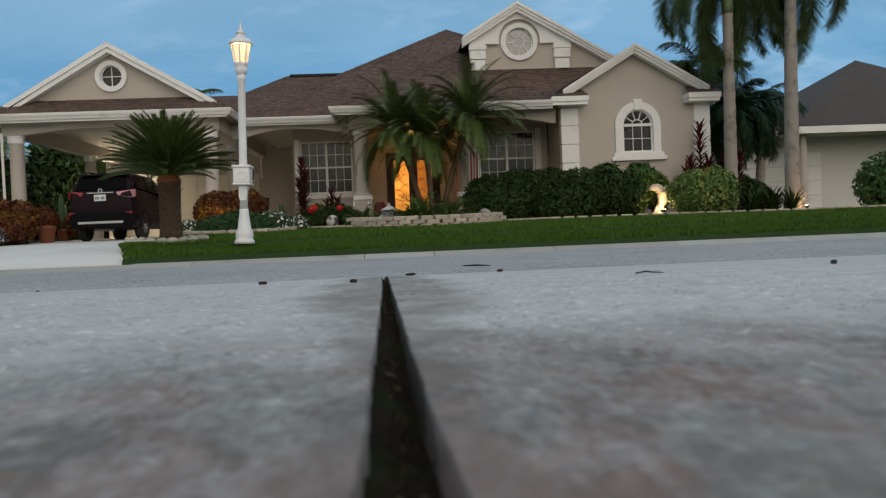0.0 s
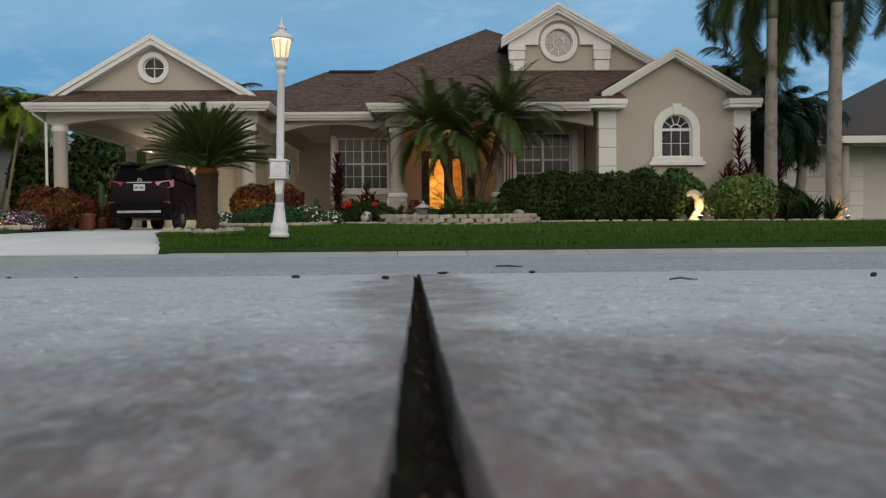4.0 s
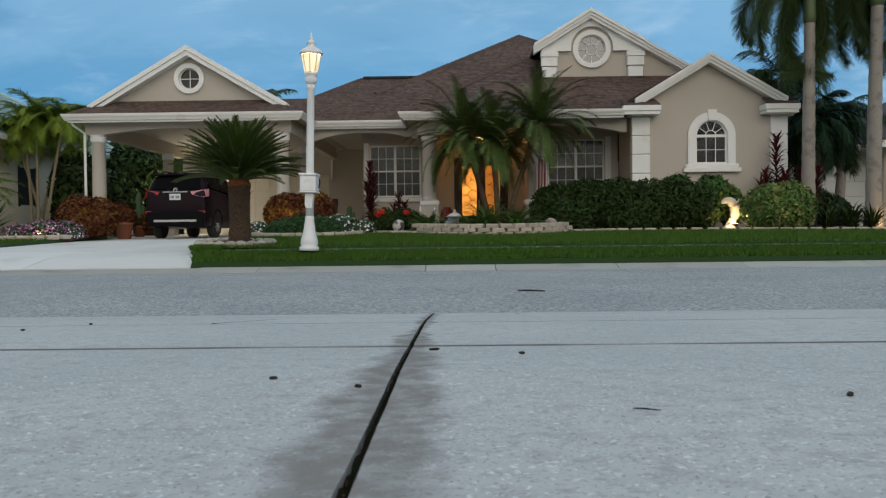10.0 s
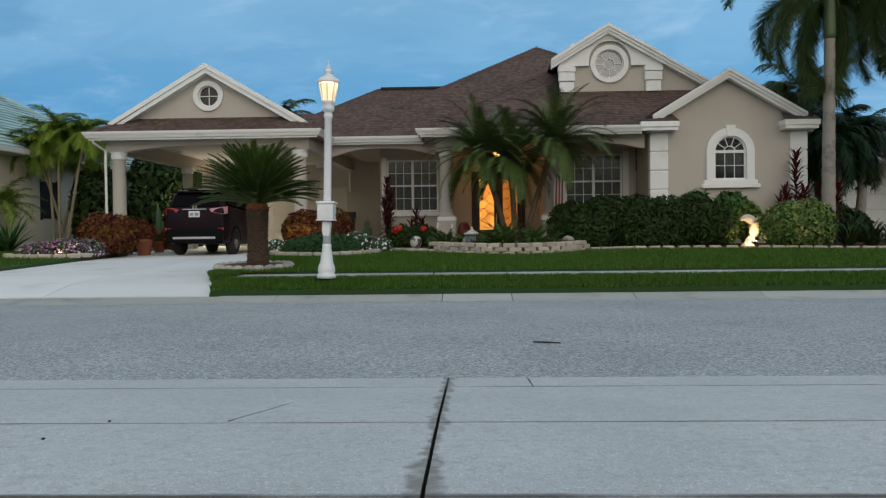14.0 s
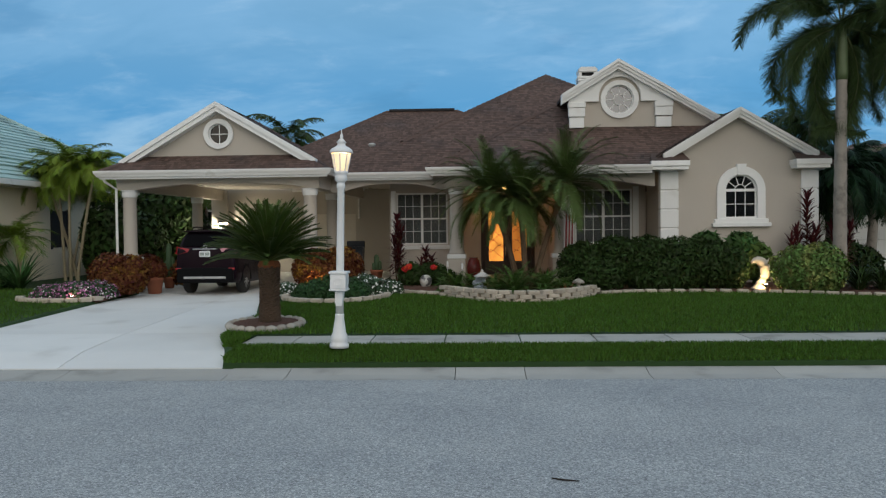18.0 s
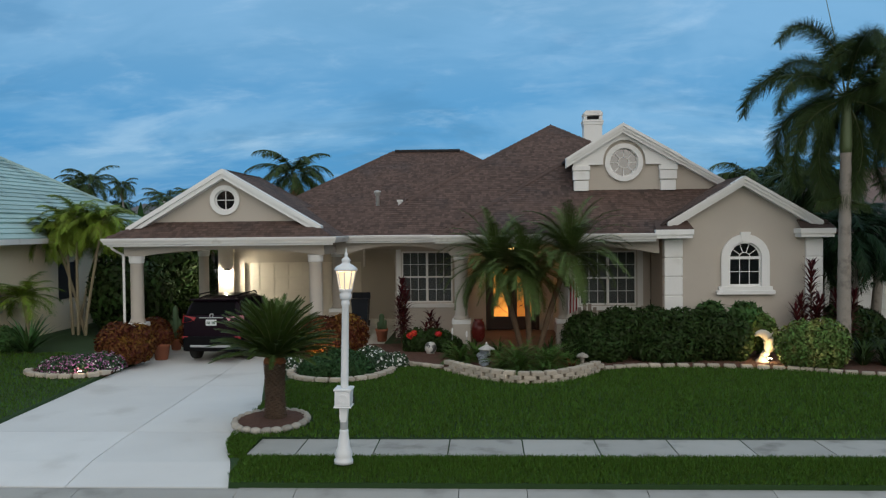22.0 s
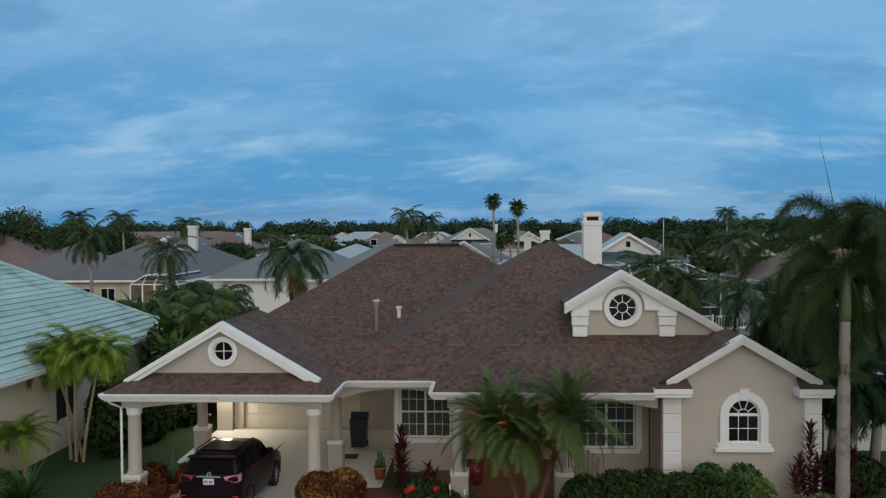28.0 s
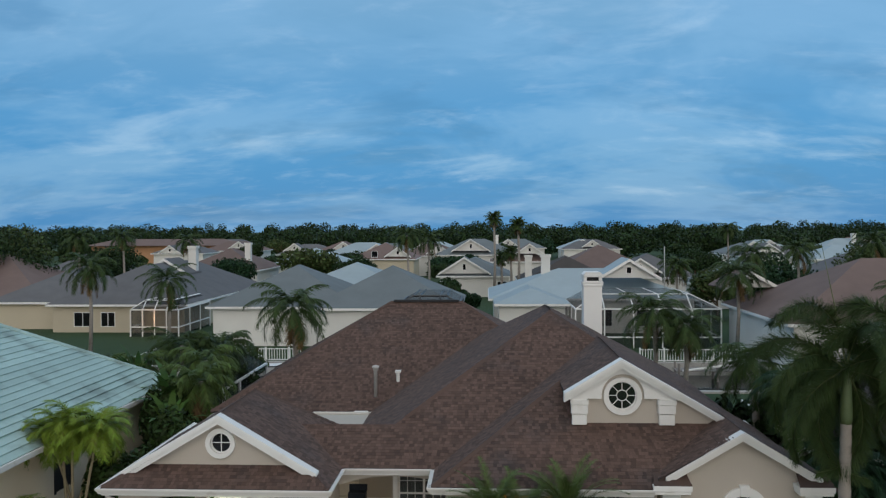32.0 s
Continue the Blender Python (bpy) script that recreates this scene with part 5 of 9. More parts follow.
def lamp_post(x, y):
    z = 0.175
    t = thing("lamp_post", (x, y, z), "white cast-iron lamp post with lit lantern and white mailbox", "lamp post")
    part("base", lathe(bm_new(), [(0.165, z), (0.165, z + 0.06), (0.135, z + 0.08), (0.15, z + 0.13), (0.14, z + 0.20), (0.11, z + 0.27), (0.095, z + 0.40), (0.075, z + 0.52), (0.08, z + 0.56), (0.068, z + 0.58)], (x, y, 0), 20), IRON_WHITE, t, smooth=True)
    part("shaft", lathe(bm_new(), [(0.068, z + 0.58), (0.066, z + 1.6), (0.060, z + 2.70), (0.075, z + 2.72), (0.075, z + 2.76), (0.062, z + 2.80)], (x, y, 0), 20), IRON_WHITE, t, smooth=True)
    part("collar", lathe(bm_new(), [(0.062, z + 2.80), (0.10, z + 2.84), (0.105, z + 2.90), (0.085, z + 2.93), (0.11, z + 2.96), (0.115, z + 3.0)], (x, y, 0), 20), IRON_WHITE, t, smooth=True)
    # lantern: eight panes between flaring bars
    bm = bm_new()
    for k in range(8):
        a = 2 * math.pi * k / 8
        c, s = math.cos(a), math.sin(a)
        tube(bm, [(x + 0.105 * c, y + 0.105 * s, z + 2.99), (x + 0.165 * c, y + 0.165 * s, z + 3.30)], 0.011, 6)
    part("lantern_bars", bm, IRON_WHITE, t)
    bm = bm_new()
    for k in range(8):
        a, b = 2 * math.pi * k / 8, 2 * math.pi * (k + 1) / 8
        q = [(0.104, a, 3.0), (0.104, b, 3.0), (0.160, b, 3.29), (0.160, a, 3.29)]
        bm.faces.new([bm.verts.new((x + r * math.cos(w), y + r * math.sin(w), z + h)) for r, w, h in q])
    part("lantern_glass", bm, LIT_GLASS, t, "lit frosted lantern glass").visible_shadow = False
    part("lantern_roof", lathe(bm_new(), [(0.165, z + 3.295), (0.195, z + 3.30), (0.20, z + 3.325), (0.17, z + 3.37), (0.10, z + 3.41), (0.07, z + 3.43), (0.065, z + 3.47), (0.085, z + 3.48), (0.05, z + 3.52), (0.022, z + 3.55), (0.03, z + 3.58), (0.008, z + 3.64), (0.004, z + 3.70)], (x, y, 0), 16), IRON_WHITE, t, smooth=True)
    bm = bm_new()
    for k in range(3):
        a = 2 * math.pi * k / 3
        lathe(bm, [(0.012, z + 3.02), (0.016, z + 3.10), (0.026, z + 3.17), (0.014, z + 3.24), (0.003, z + 3.27)], (x + 0.045 * math.cos(a), y + 0.045 * math.sin(a), 0), 8)
    part("bulb", bm, BULB, t, "warm glowing candle bulbs", True).visible_shadow = False
    bm = bm_new()
    box(bm, x - 0.145, x + 0.125, y - 0.17, y + 0.17, z + 1.00, z + 1.26, 0.015)
    mb = part("mailbox", bm, IRON_WHITE, t, "white box-shaped mailbox with a round emblem")
    bm = bm_new()
    box(bm, x - 0.165, x + 0.145, y - 0.19, y + 0.19, z + 1.26, z + 1.30, 0.01)
    part("lid", bm, IRON_WHITE, mb)
    part("base_plate", box(bm_new(), x - 0.16, x + 0.14, y - 0.185, y + 0.185, z + 0.975, z + 1.00, 0.006), IRON_WHITE, mb)
    part("emblem", ring_y(bm_new(), x - 0.01, z + 1.13, 0.055, 0.085, y - 0.186, y - 0.17, n=20), IRON_WHITE, mb)
    bm = bm_new()
    tube(bm, [(x + 0.165, y - 0.1, z + 1.05), (x + 0.185, y - 0.1, z + 1.16), (x + 0.165, y - 0.1, z + 1.20)], 0.012, 6)
    part("handle", bm, BLACK, mb, "dark metal handle")
    bm = bm_new()
    prism(bm, [(x - 0.07, y - 0.08, z + 0.78), (x - 0.05, y - 0.08, z + 0.72), (x + 0.05, y - 0.08, z + 0.72), (x + 0.07, y - 0.08, z + 0.955), (x - 0.07, y - 0.08, z + 0.955)], (0, 0.16, 0))
    part("bracket", bm, IRON_WHITE, t)
    t.rotation_euler = (0, radians(1.45), 0)


def car(cx, y0, z0):
    """A compact sport utility car seen from behind, built from lofted sections."""
    t = thing("car", (cx, y0 + 2.3, z0), "dark maroon compact SUV parked under the carport, seen from behind", "car")
    paint = material("maroon_car_paint", (0.010, 0.005, 0.009), 0.22, vary=0.05, bump=0.0, spec=0.12)
    trim = material("car_black_trim", (0.006, 0.006, 0.007), 0.6, vary=0.1, bump=0.02, spec=0.06)
    chrome = material("satin_silver_trim", (0.55, 0.55, 0.56), 0.3, metal=0.8, vary=0.05, bump=0.0)
    red = material("tail_lamp_red", (0.30, 0.02, 0.025), 0.15, vary=0.1, bump=0.0)
    pink = material("tail_lamp_clear", (0.50, 0.22, 0.25), 0.15, vary=0.1, bump=0.0)
    rubber = material("tyre_rubber", (0.018, 0.018, 0.018), 0.85, vary=0.1, bump=0.1)
    plate = material("plate_white", (0.68, 0.70, 0.70), 0.5, vary=0.04, bump=0.0)
    bar = material("plate_print", (0.10, 0.16, 0.12), 0.6, vary=0.1, bump=0.0)
    # stations along the body: y, half width, sill height, belt height
    st = [(0.00, 0.82, 0.42, 1.18), (0.05, 0.88, 0.34, 1.26), (0.35, 0.92, 0.30, 1.30), (1.0, 0.922, 0.27, 1.26), (2.2, 0.922, 0.26, 1.18), (3.2, 0.918, 0.27, 1.10), (3.9, 0.90, 0.29, 1.02), (4.35, 0.84, 0.32, 0.86), (4.58, 0.70, 0.40, 0.74)]
    def section(y, w, s, b):
        return [(cx - w * 0.93, y0 + y, z0 + s), (cx - w * 0.99, y0 + y, z0 + s + 0.12), (cx - w, y0 + y, z0 + 0.62), (cx - w * 0.985, y0 + y, z0 + 0.78), (cx - w * 0.95, y0 + y, z0 + b), (cx, y0 + y, z0 + b + 0.02),
                (cx + w * 0.95, y0 + y, z0 + b), (cx + w * 0.985, y0 + y, z0 + 0.78), (cx + w, y0 + y, z0 + 0.62), (cx + w * 0.99, y0 + y, z0 + s + 0.12), (cx + w * 0.93, y0 + y, z0 + s)]
    bm = bm_new()
    rows = [[bm.verts.new(p) for p in section(*a)] for a in st]
    for a, b in zip(rows, rows[1:]):
        for i in range(len(a)):
            j = (i + 1) % len(a)
            bm.faces.new((a[i], a[j], b[j], b[i]))
    bm.faces.new(rows[0][::-1])
    bm.faces.new(rows[-1])
    # cabin: roof shell over the belt line
    cab = [(0.10, 0.80, 1.22, 0.80, 1.24), (0.30, 0.83, 1.27, 0.68, 1.66), (0.55, 0.83, 1.27, 0.67, 1.72), (1.4, 0.835, 1.22, 0.68, 1.75), (2.2, 0.835, 1.16, 0.67, 1.73), (2.75, 0.82, 1.12, 0.62, 1.63), (3.45, 0.80, 1.01, 0.78, 1.04)]
    rows = []
    for y, wb, zb, wt, zt in cab:
        rows.append([bm.verts.new((cx + k * w, y0 + y, z0 + z)) for k, w, z in ((-1, wb, zb), (-1, (wb + wt) / 2 + 0.03, (zb + zt) / 2), (-1, wt, zt - 0.05), (-0.8, wt, zt), (0.8, wt, zt), (1, wt, zt - 0.05), (1, (wb + wt) / 2 + 0.03, (zb + zt) / 2), (1, wb, zb))])
    for a, b in zip(rows, rows[1:]):
        for i in range(7):
            bm.faces.new((a[i], a[i + 1], b[i + 1], b[i]))
    bm.faces.new(rows[0][::-1])
    bm.faces.new(rows[-1])
    bmesh.ops.recalc_face_normals(bm, faces=bm.faces)
    bmesh.ops.bevel(bm, geom=[e for e in bm.edges if e.calc_face_angle(0) > 0.5], offset=0.025, segments=2, affect="EDGES", profile=0.5)
    part("body", bm, paint, t, smooth=True)
    # glass
    cglass = glass_material("car_glass", (0.004, 0.004, 0.005), 0.12)
    cglass.node_tree.nodes["Principled BSDF"].inputs["IOR"].default_value = 1.12
    def pane(name, pts, off):
        b = bm_new()
        prism(b, [Vector((cx + x, y0 + y, z0 + z)) for x, y, z in pts], off)
        bmesh.ops.recalc_face_normals(b, faces=b.faces)
        part(name, b, cglass, t)
    pane("rear_window", [(-0.71, 0.110, 1.29), (0.71, 0.110, 1.29), (0.62, 0.265, 1.60), (-0.62, 0.265, 1.60)], (0, -0.022, 0.006))
    pane("windshield", [(-0.70, 3.36, 1.10), (0.70, 3.36, 1.10), (0.58, 2.80, 1.55), (-0.58, 2.80, 1.55)], (0, 0.015, 0.02))
    for k in (-1, 1):
        pane("side_window", [(k * 0.842, 0.45, 1.33), (k * 0.848, 1.35, 1.27), (k * 0.72, 1.35, 1.66), (k * 0.70, 0.62, 1.63)], (k * 0.02, 0, 0.005))
        pane("side_window", [(k * 0.848, 1.42, 1.27), (k * 0.848, 2.15, 1.22), (k * 0.71, 2.15, 1.65), (k * 0.72, 1.42, 1.66)], (k * 0.02, 0, 0.005))
        pane("side_window", [(k * 0.846, 2.22, 1.21), (k * 0.835, 3.05, 1.14), (k * 0.68, 2.62, 1.58), (k * 0.71, 2.22, 1.64)], (k * 0.02, 0, 0.005))
        b = bm_new()
        tube(b, [(cx + k * 0.60, y0 + 0.62, z0 + 1.72), (cx + k * 0.61, y0 + 0.75, z0 + 1.79), (cx + k * 0.62, y0 + 2.1, z0 + 1.79), (cx + k * 0.61, y0 + 2.3, z0 + 1.71)], 0.018, 6)
        part("roof_rail", b, trim, t)
        b = bm_new()
        box(b, cx + k * 0.93 - 0.10, cx + k * 0.93 + 0.10, y0 + 2.78, y0 + 2.90, z0 + 1.18, z0 + 1.35, 0.03)
        part("mirror", b, paint, t)
        b = bm_new()
        prism(b, [(cx + k * 0.50, y0 - 0.015, z0 + 1.14), (cx + k * 0.82, y0 - 0.012, z0 + 1.07), (cx + k * 0.925, y0 + 0.12, z0 + 1.10), (cx + k * 0.905, y0 + 0.18, z0 + 1.29), (cx + k * 0.84, y0 + 0.05, z0 + 1.27), (cx + k * 0.45, y0 - 0.004, z0 + 1.22)], (0, 0.06, 0))
        bmesh.ops.recalc_face_normals(b, faces=b.faces)
        part("tail_light", b, pink if k > 0 else red, t, "red and clear tail light")
        b = bm_new()
        box(b, cx + k * 0.78 - 0.09, cx + k * 0.78 + 0.09, y0 - 0.03, y0 + 0.02, z0 + 0.66, z0 + 0.72, 0.01)
        part("reflector", b, red, t)
        for yw in (0.92, 3.58):
            w = part("wheel", lathe(bm_new(), [(0.20, -0.11), (0.33, -0.115), (0.355, -0.08), (0.355, 0.08), (0.33, 0.115), (0.20, 0.11)], (0, 0, 0), 28, m=Matrix.Translation((cx + k * 0.80, y0 + yw, z0 + 0.355)) @ Matrix.Rotation(radians(90), 4, "Y")), rubber, t, "black rubber tyre", True)
            b = bm_new()
            mm = Matrix.Translation((cx + k * 0.80, y0 + yw, z0 + 0.355)) @ Matrix.Rotation(radians(90), 4, "Y")
            for i in range(10):
                box(b, 0.04, 0.215, -0.018, 0.018, k * 0.10 - 0.012, k * 0.10 + 0.012, m=mm @ Matrix.Rotation(2 * math.pi * i / 10, 4, "Z"))
            lathe(b, [(0.06, k * 0.085), (0.06, k * 0.118)] if k > 0 else [(0.06, k * 0.118), (0.06, k * 0.085)], (0, 0, 0), 12, m=mm)
            part("rim", b, chrome, w, "silver spoked rim")
            a = bm_new()
            for i in range(14):
                th = math.pi * i / 13
                th2 = math.pi * (i + 1) / 13
                if i == 13:
                    break
                q = [(0.375, th), (0.42, th), (0.42, th2), (0.375, th2)]
                prism(a, [(cx + k * 0.925, y0 + yw + r * math.cos(w_), z0 + 0.355 + r * math.sin(w_)) for r, w_ in q], (-k * 0.06, 0, 0))
            bmesh.ops.recalc_face_normals(a, faces=a.faces)
            part("wheel_arch", a, trim, t)
    b = bm_new()
    box(b, cx - 0.70, cx + 0.70, y0 + 0.16, y0 + 0.42, z0 + 1.655, z0 + 1.70, 0.015)
    part("spoiler", b, paint, t)
    b = bm_new()
    box(b, cx - 0.84, cx + 0.84, y0 - 0.05, y0 + 0.22, z0 + 0.32, z0 + 0.72, 0.04)
    part("bumper", b, trim, t)
    b = bm_new()
    box(b, cx - 0.62, cx + 0.62, y0 - 0.066, y0 - 0.04, z0 + 0.43, z0 + 0.49, 0.01)
    part("skid_strip", b, chrome, t, "silver strip along the bumper")
    b = bm_new()
    box(b, cx - 0.36, cx + 0.36, y0 - 0.012, y0 + 0.02, z0 + 1.20, z0 + 1.225, 0.006)
    part("trim_bar", b, chrome, t)
    part("emblem", ring_y(bm_new(), cx, z0 + 1.265, 0.035, 0.06, y0 + 0.02, y0 + 0.09, n=18), chrome, t)
    b = bm_new()
    box(b, cx - 0.16, cx + 0.16, y0 - 0.014, y0 + 0.01, z0 + 1.005, z0 + 1.165, 0.004)
    lp = part("number_plate", b, plate, t, "white number plate")
    for i in range(7):
        if i != 3:
            part("print_bar", box(bm_new(), cx - 0.125 + i * 0.037, cx - 0.10 + i * 0.037, y0 - 0.018, y0 - 0.014, z0 + 1.045, z0 + 1.115), bar, lp)
    b = bm_new()
    box(b, cx - 0.5, cx + 0.5, y0 + 0.75, y0 + 1.85, z0 + 1.742, z0 + 1.756, 0.01)
    part("sunroof", b, cglass, t)
    t.rotation_euler, t.scale = (0, 0, radians(-3.0)), (1.0, 1.0, 1.09)


def front_door():
    wood = material("dark_door_wood", (0.030, 0.014, 0.008), 0.4, vary=0.2, scale=4, bump=0.1)
    amber = glow_material("amber_lit_glass", (1.0, 0.37, 0.055), 1.05)
    dim = glow_material("amber_dim_glass", (1.0, 0.34, 0.05), 0.32)
    scroll = material("leaded_scroll", (0.05, 0.025, 0.01), 0.5, vary=0.1, bump=0.0)
    d = thing("front_door", (1.1, 30.4, 0.5), "dark wooden double door with glowing amber leaded glass", "door")
    bm = bm_new()
    for a, b, c, e in ((0.15, 0.27, 0.50, 3.05), (1.93, 2.05, 0.50, 3.05), (0.27, 1.93, 2.93, 3.05)):
        box(bm, a, b, 30.36, 30.52, c, e, 0.01)
    part("door_frame", bm, wood, d)
    for x0 in (0.28, 1.11):
        x1 = x0 + 0.81
        bm = bm_new()
        for a, b, c, e in ((x0, x0 + 0.15, 0.52, 2.92), (x1 - 0.15, x1, 0.52, 2.92), (x0 + 0.15, x1 - 0.15, 0.52, 0.98), (x0 + 0.15, x1 - 0.15, 2.76, 2.92)):
            box(bm, a, b, 30.40, 30.46, c, e, 0.006)
        leaf = part("door_leaf", bm, wood, d)
        bm = bm_new()
        box(bm, x0 + 0.14, x1 - 0.14, 30.425, 30.435, 0.97, 2.77)
        part("glass", bm, amber if x0 < 1 else dim, leaf, "amber glass lit from inside" if x0 < 1 else "dimly lit amber glass")
        bm = bm_new()
        rnd = random.Random(int(x0 * 100))
        for k in range(9):
            z = 1.1 + k * 0.18
            s = 1 if k % 2 else -1
            xm = (x0 + x1) / 2
            tube(bm, [(xm - s * 0.24, 30.418, z), (xm - s * 0.08, 30.418, z + 0.10), (xm + s * 0.05, 30.418, z + 0.24), (xm + s * 0.20, 30.418, z + 0.30), (xm + s * 0.24, 30.418, z + 0.22)], 0.008, 5)
        part("leaded_scroll", bm, scroll, leaf)
    bm = bm_new()
    tube(bm, [(1.02, 30.36, 1.55), (1.02, 30.33, 1.50), (1.02, 30.33, 1.25), (1.02, 30.36, 1.20)], 0.014, 6)
    part("door_handle", bm, GALV, d, "brushed metal door handle")
    lamp("entry_lamp", (1.0, 28.6, 3.35), 14, (1.0, 0.55, 0.2), 0.15)
    lan = thing("porch_lantern", (1.0, 28.6, 3.5), "small amber hanging porch lantern over the door", "lantern")
    part("rod", tube(bm_new(), [(1.0, 28.6, 3.80), (1.0, 28.6, 3.6)], 0.012, 6), BLACK, lan)
    part("glass_bowl", lathe(bm_new(), [(0.03, 3.60), (0.10, 3.57), (0.13, 3.50), (0.10, 3.42), (0.03, 3.40)], (1.0, 28.6, 0), 14), glow_material("amber_bowl", (1.0, 0.55, 0.15), 6.0), lan, "glowing amber glass bowl", True).visible_shadow = False
    # black sheet added behind the door wall, in place of the unlit room's shade
    bm = bm_new()
    box(bm, -0.54, 2.54, 30.62, 30.66, 0.4, 3.84)
    part("lobby_screen", bm, DARK, house)


def wall_lamp(x, y, z, watts):
    t = thing("wall_lamp", (x, y, z), "bright outdoor wall lamp beside the garage door", "wall lamp")
    bm = bm_new()
    box(bm, x - 0.05, x + 0.05, y - 0.03, y, z - 0.1, z + 0.1, 0.008)
    part("back_plate", bm, BLACK, t)
    part("glass", lathe(bm_new(), [(0.05, z - 0.11), (0.075, z - 0.05), (0.085, z + 0.08), (0.03, z + 0.13)], (x, y - 0.11, 0), 12), SHINE, t, "glowing frosted glass", True).visible_shadow = False
    part("hood", lathe(bm_new(), [(0.15, z + 0.13), (0.16, z + 0.15), (0.05, z + 0.22)], (x, y - 0.13, 0), 14), BLACK, t)
    lamp("garage_lamp", (x, y - 0.22, z), watts, (1.0, 0.85, 0.62), 0.08)


def pot_plant_pot(t, x, y, z, r, h, mat, name="pot"):
    return part(name, lathe(bm_new(), [(r * 0.68, z), (r * 0.92, z + h * 0.82), (r, z + h * 0.83), (r, z + h), (r * 0.9, z + h), (r * 0.86, z + h * 0.9)], (x, y, 0), 20), mat, t, smooth=True)


def cactus_pot(x, y, z, r, h, tall, label):
    t = thing("potted_cactus", (x, y, z), label, "potted plant")
    pot_plant_pot(t, x, y, z, r, h, TERRACOTTA)
    n = 10
    for px_, py, hh, rr in ((0, 0, tall, 0.09), (0.11, 0.03, tall * 0.62, 0.06), (-0.10, -0.02, tall * 0.5, 0.055)):
        prof = [(rr * 0.8, 0), (rr, hh * 0.3), (rr, hh * 0.85), (rr * 0.6, hh * 0.97), (0.01, hh)]
        part("stem", lathe(bm_new(), prof, (x + px_, y + py, z + h * 0.9), n), CACTUS, t, "ribbed green cactus stem", True)


def garden_lantern(x, y, z):
    t = thing("garden_statue", (x, y, z), "weathered blue-grey stone garden ornament with a pagoda top", "garden ornament")
    grey = material("weathered_cast_stone", (0.30, 0.34, 0.37), 0.85, vary=0.25, scale=8, fine=30, bump=0.6, dist=0.02)
    pale = material("pale_cast_stone", (0.55, 0.53, 0.50), 0.85, vary=0.12, scale=8, bump=0.4)
    bm = bm_new()
    rnd = random.Random(4)
    for k in range(26):
        a, r, h = rnd.uniform(0, 6.28), rnd.uniform(0, 0.28), rnd.uniform(0, 0.62)
        bmesh.ops.create_icosphere(bm, subdivisions=1, radius=rnd.uniform(0.09, 0.15), matrix=pose(x + (r * (1 - h)) * math.cos(a) - 0.05, y + r * (1 - h) * math.sin(a), z + 0.05 + h, rnd.uniform(0, 90), rnd.uniform(0, 90), 0))
    part("carved_body", bm, grey, t, smooth=False)
    part("pagoda_roof", lathe(bm_new(), [(0.10, z + 0.66), (0.27, z + 0.70), (0.29, z + 0.73), (0.16, z + 0.82), (0.06, z + 0.89), (0.035, z + 0.92), (0.05, z + 0.96), (0.01, z + 1.02)], (x + 0.04, y - 0.05, 0), 6), pale, t)
    bm = bm_new()
    for dx in (-0.1, 0.1):
        tube(bm, [(x + 0.04 + dx, y - 0.05, z + 0.45), (x + 0.04 + dx, y - 0.05, z + 0.68)], 0.03, 6)
    part("post", bm, pale, t)
    t.scale = (0.8, 0.8, 0.66)


def dolphin(x, y, z):
    """A leaping fish-like garden sculpture, one plain mesh, with a floodlight at its foot."""
    m = material("pale_sculpture", (0.62, 0.55, 0.44), 0.7, vary=0.1, scale=6, bump=0.2)
    bm = bm_new()
    pts, rad = [], []
    for i in range(15):
        f = i / 14
        a = radians(-75 + 205 * f)
        pts.append((x - 0.06 + 0.23 * math.cos(a), y, z + 0.50 + 0.31 * math.sin(a)))
        rad.append(0.03 + 0.115 * math.sin(math.pi * min(1, (0.10 + 0.9 * f))) ** 0.8)
    tube(bm, pts, rad, 12)
    prism(bm, [(x + 0.14, y - 0.015, z + 0.70), (x + 0.28, y - 0.015, z + 0.86), (x + 0.20, y - 0.015, z + 0.62)], (0, 0.03, 0))
    prism(bm, [(x - 0.02, y - 0.18, z + 0.17), (x + 0.10, y - 0.02, z + 0.24), (x - 0.02, y + 0.18, z + 0.17), (x - 0.02, y, z + 0.22)], (0, 0, 0.03))
    lathe(bm, [(0.20, -0.02), (0.19, 0.06), (0.09, 0.14), (0.05, 0.25)], (x - 0.01, y, z), 14)
    solo("garden_sculpture", bm, m, "pale leaping sculpture lit from below, among the shrubs", "sculpture", smooth=True)
    f = thing("floodlight", (x + 0.05, y - 0.42, z), "small black garden floodlight pointing up", "floodlight")
    part("stake", tube(bm_new(), [(x + 0.05, y - 0.42, z - 0.03), (x + 0.05, y - 0.42, z + 0.10)], 0.012, 6), BLACK, f)
    part("head", lathe(bm_new(), [(0.03, z + 0.10), (0.06, z + 0.16), (0.06, z + 0.18)], (x + 0.05, y - 0.42, 0), 12), BLACK, f)
    part("lens", lathe(bm_new(), [(0.052, z + 0.181), (0.05, z + 0.186)], (x + 0.05, y - 0.42, 0), 12), SHINE, f).visible_shadow = False
    lamp("sculpture_lamp", (x + 0.02, y - 0.36, z + 0.24), 20, (1.0, 0.66, 0.30), 0.04)


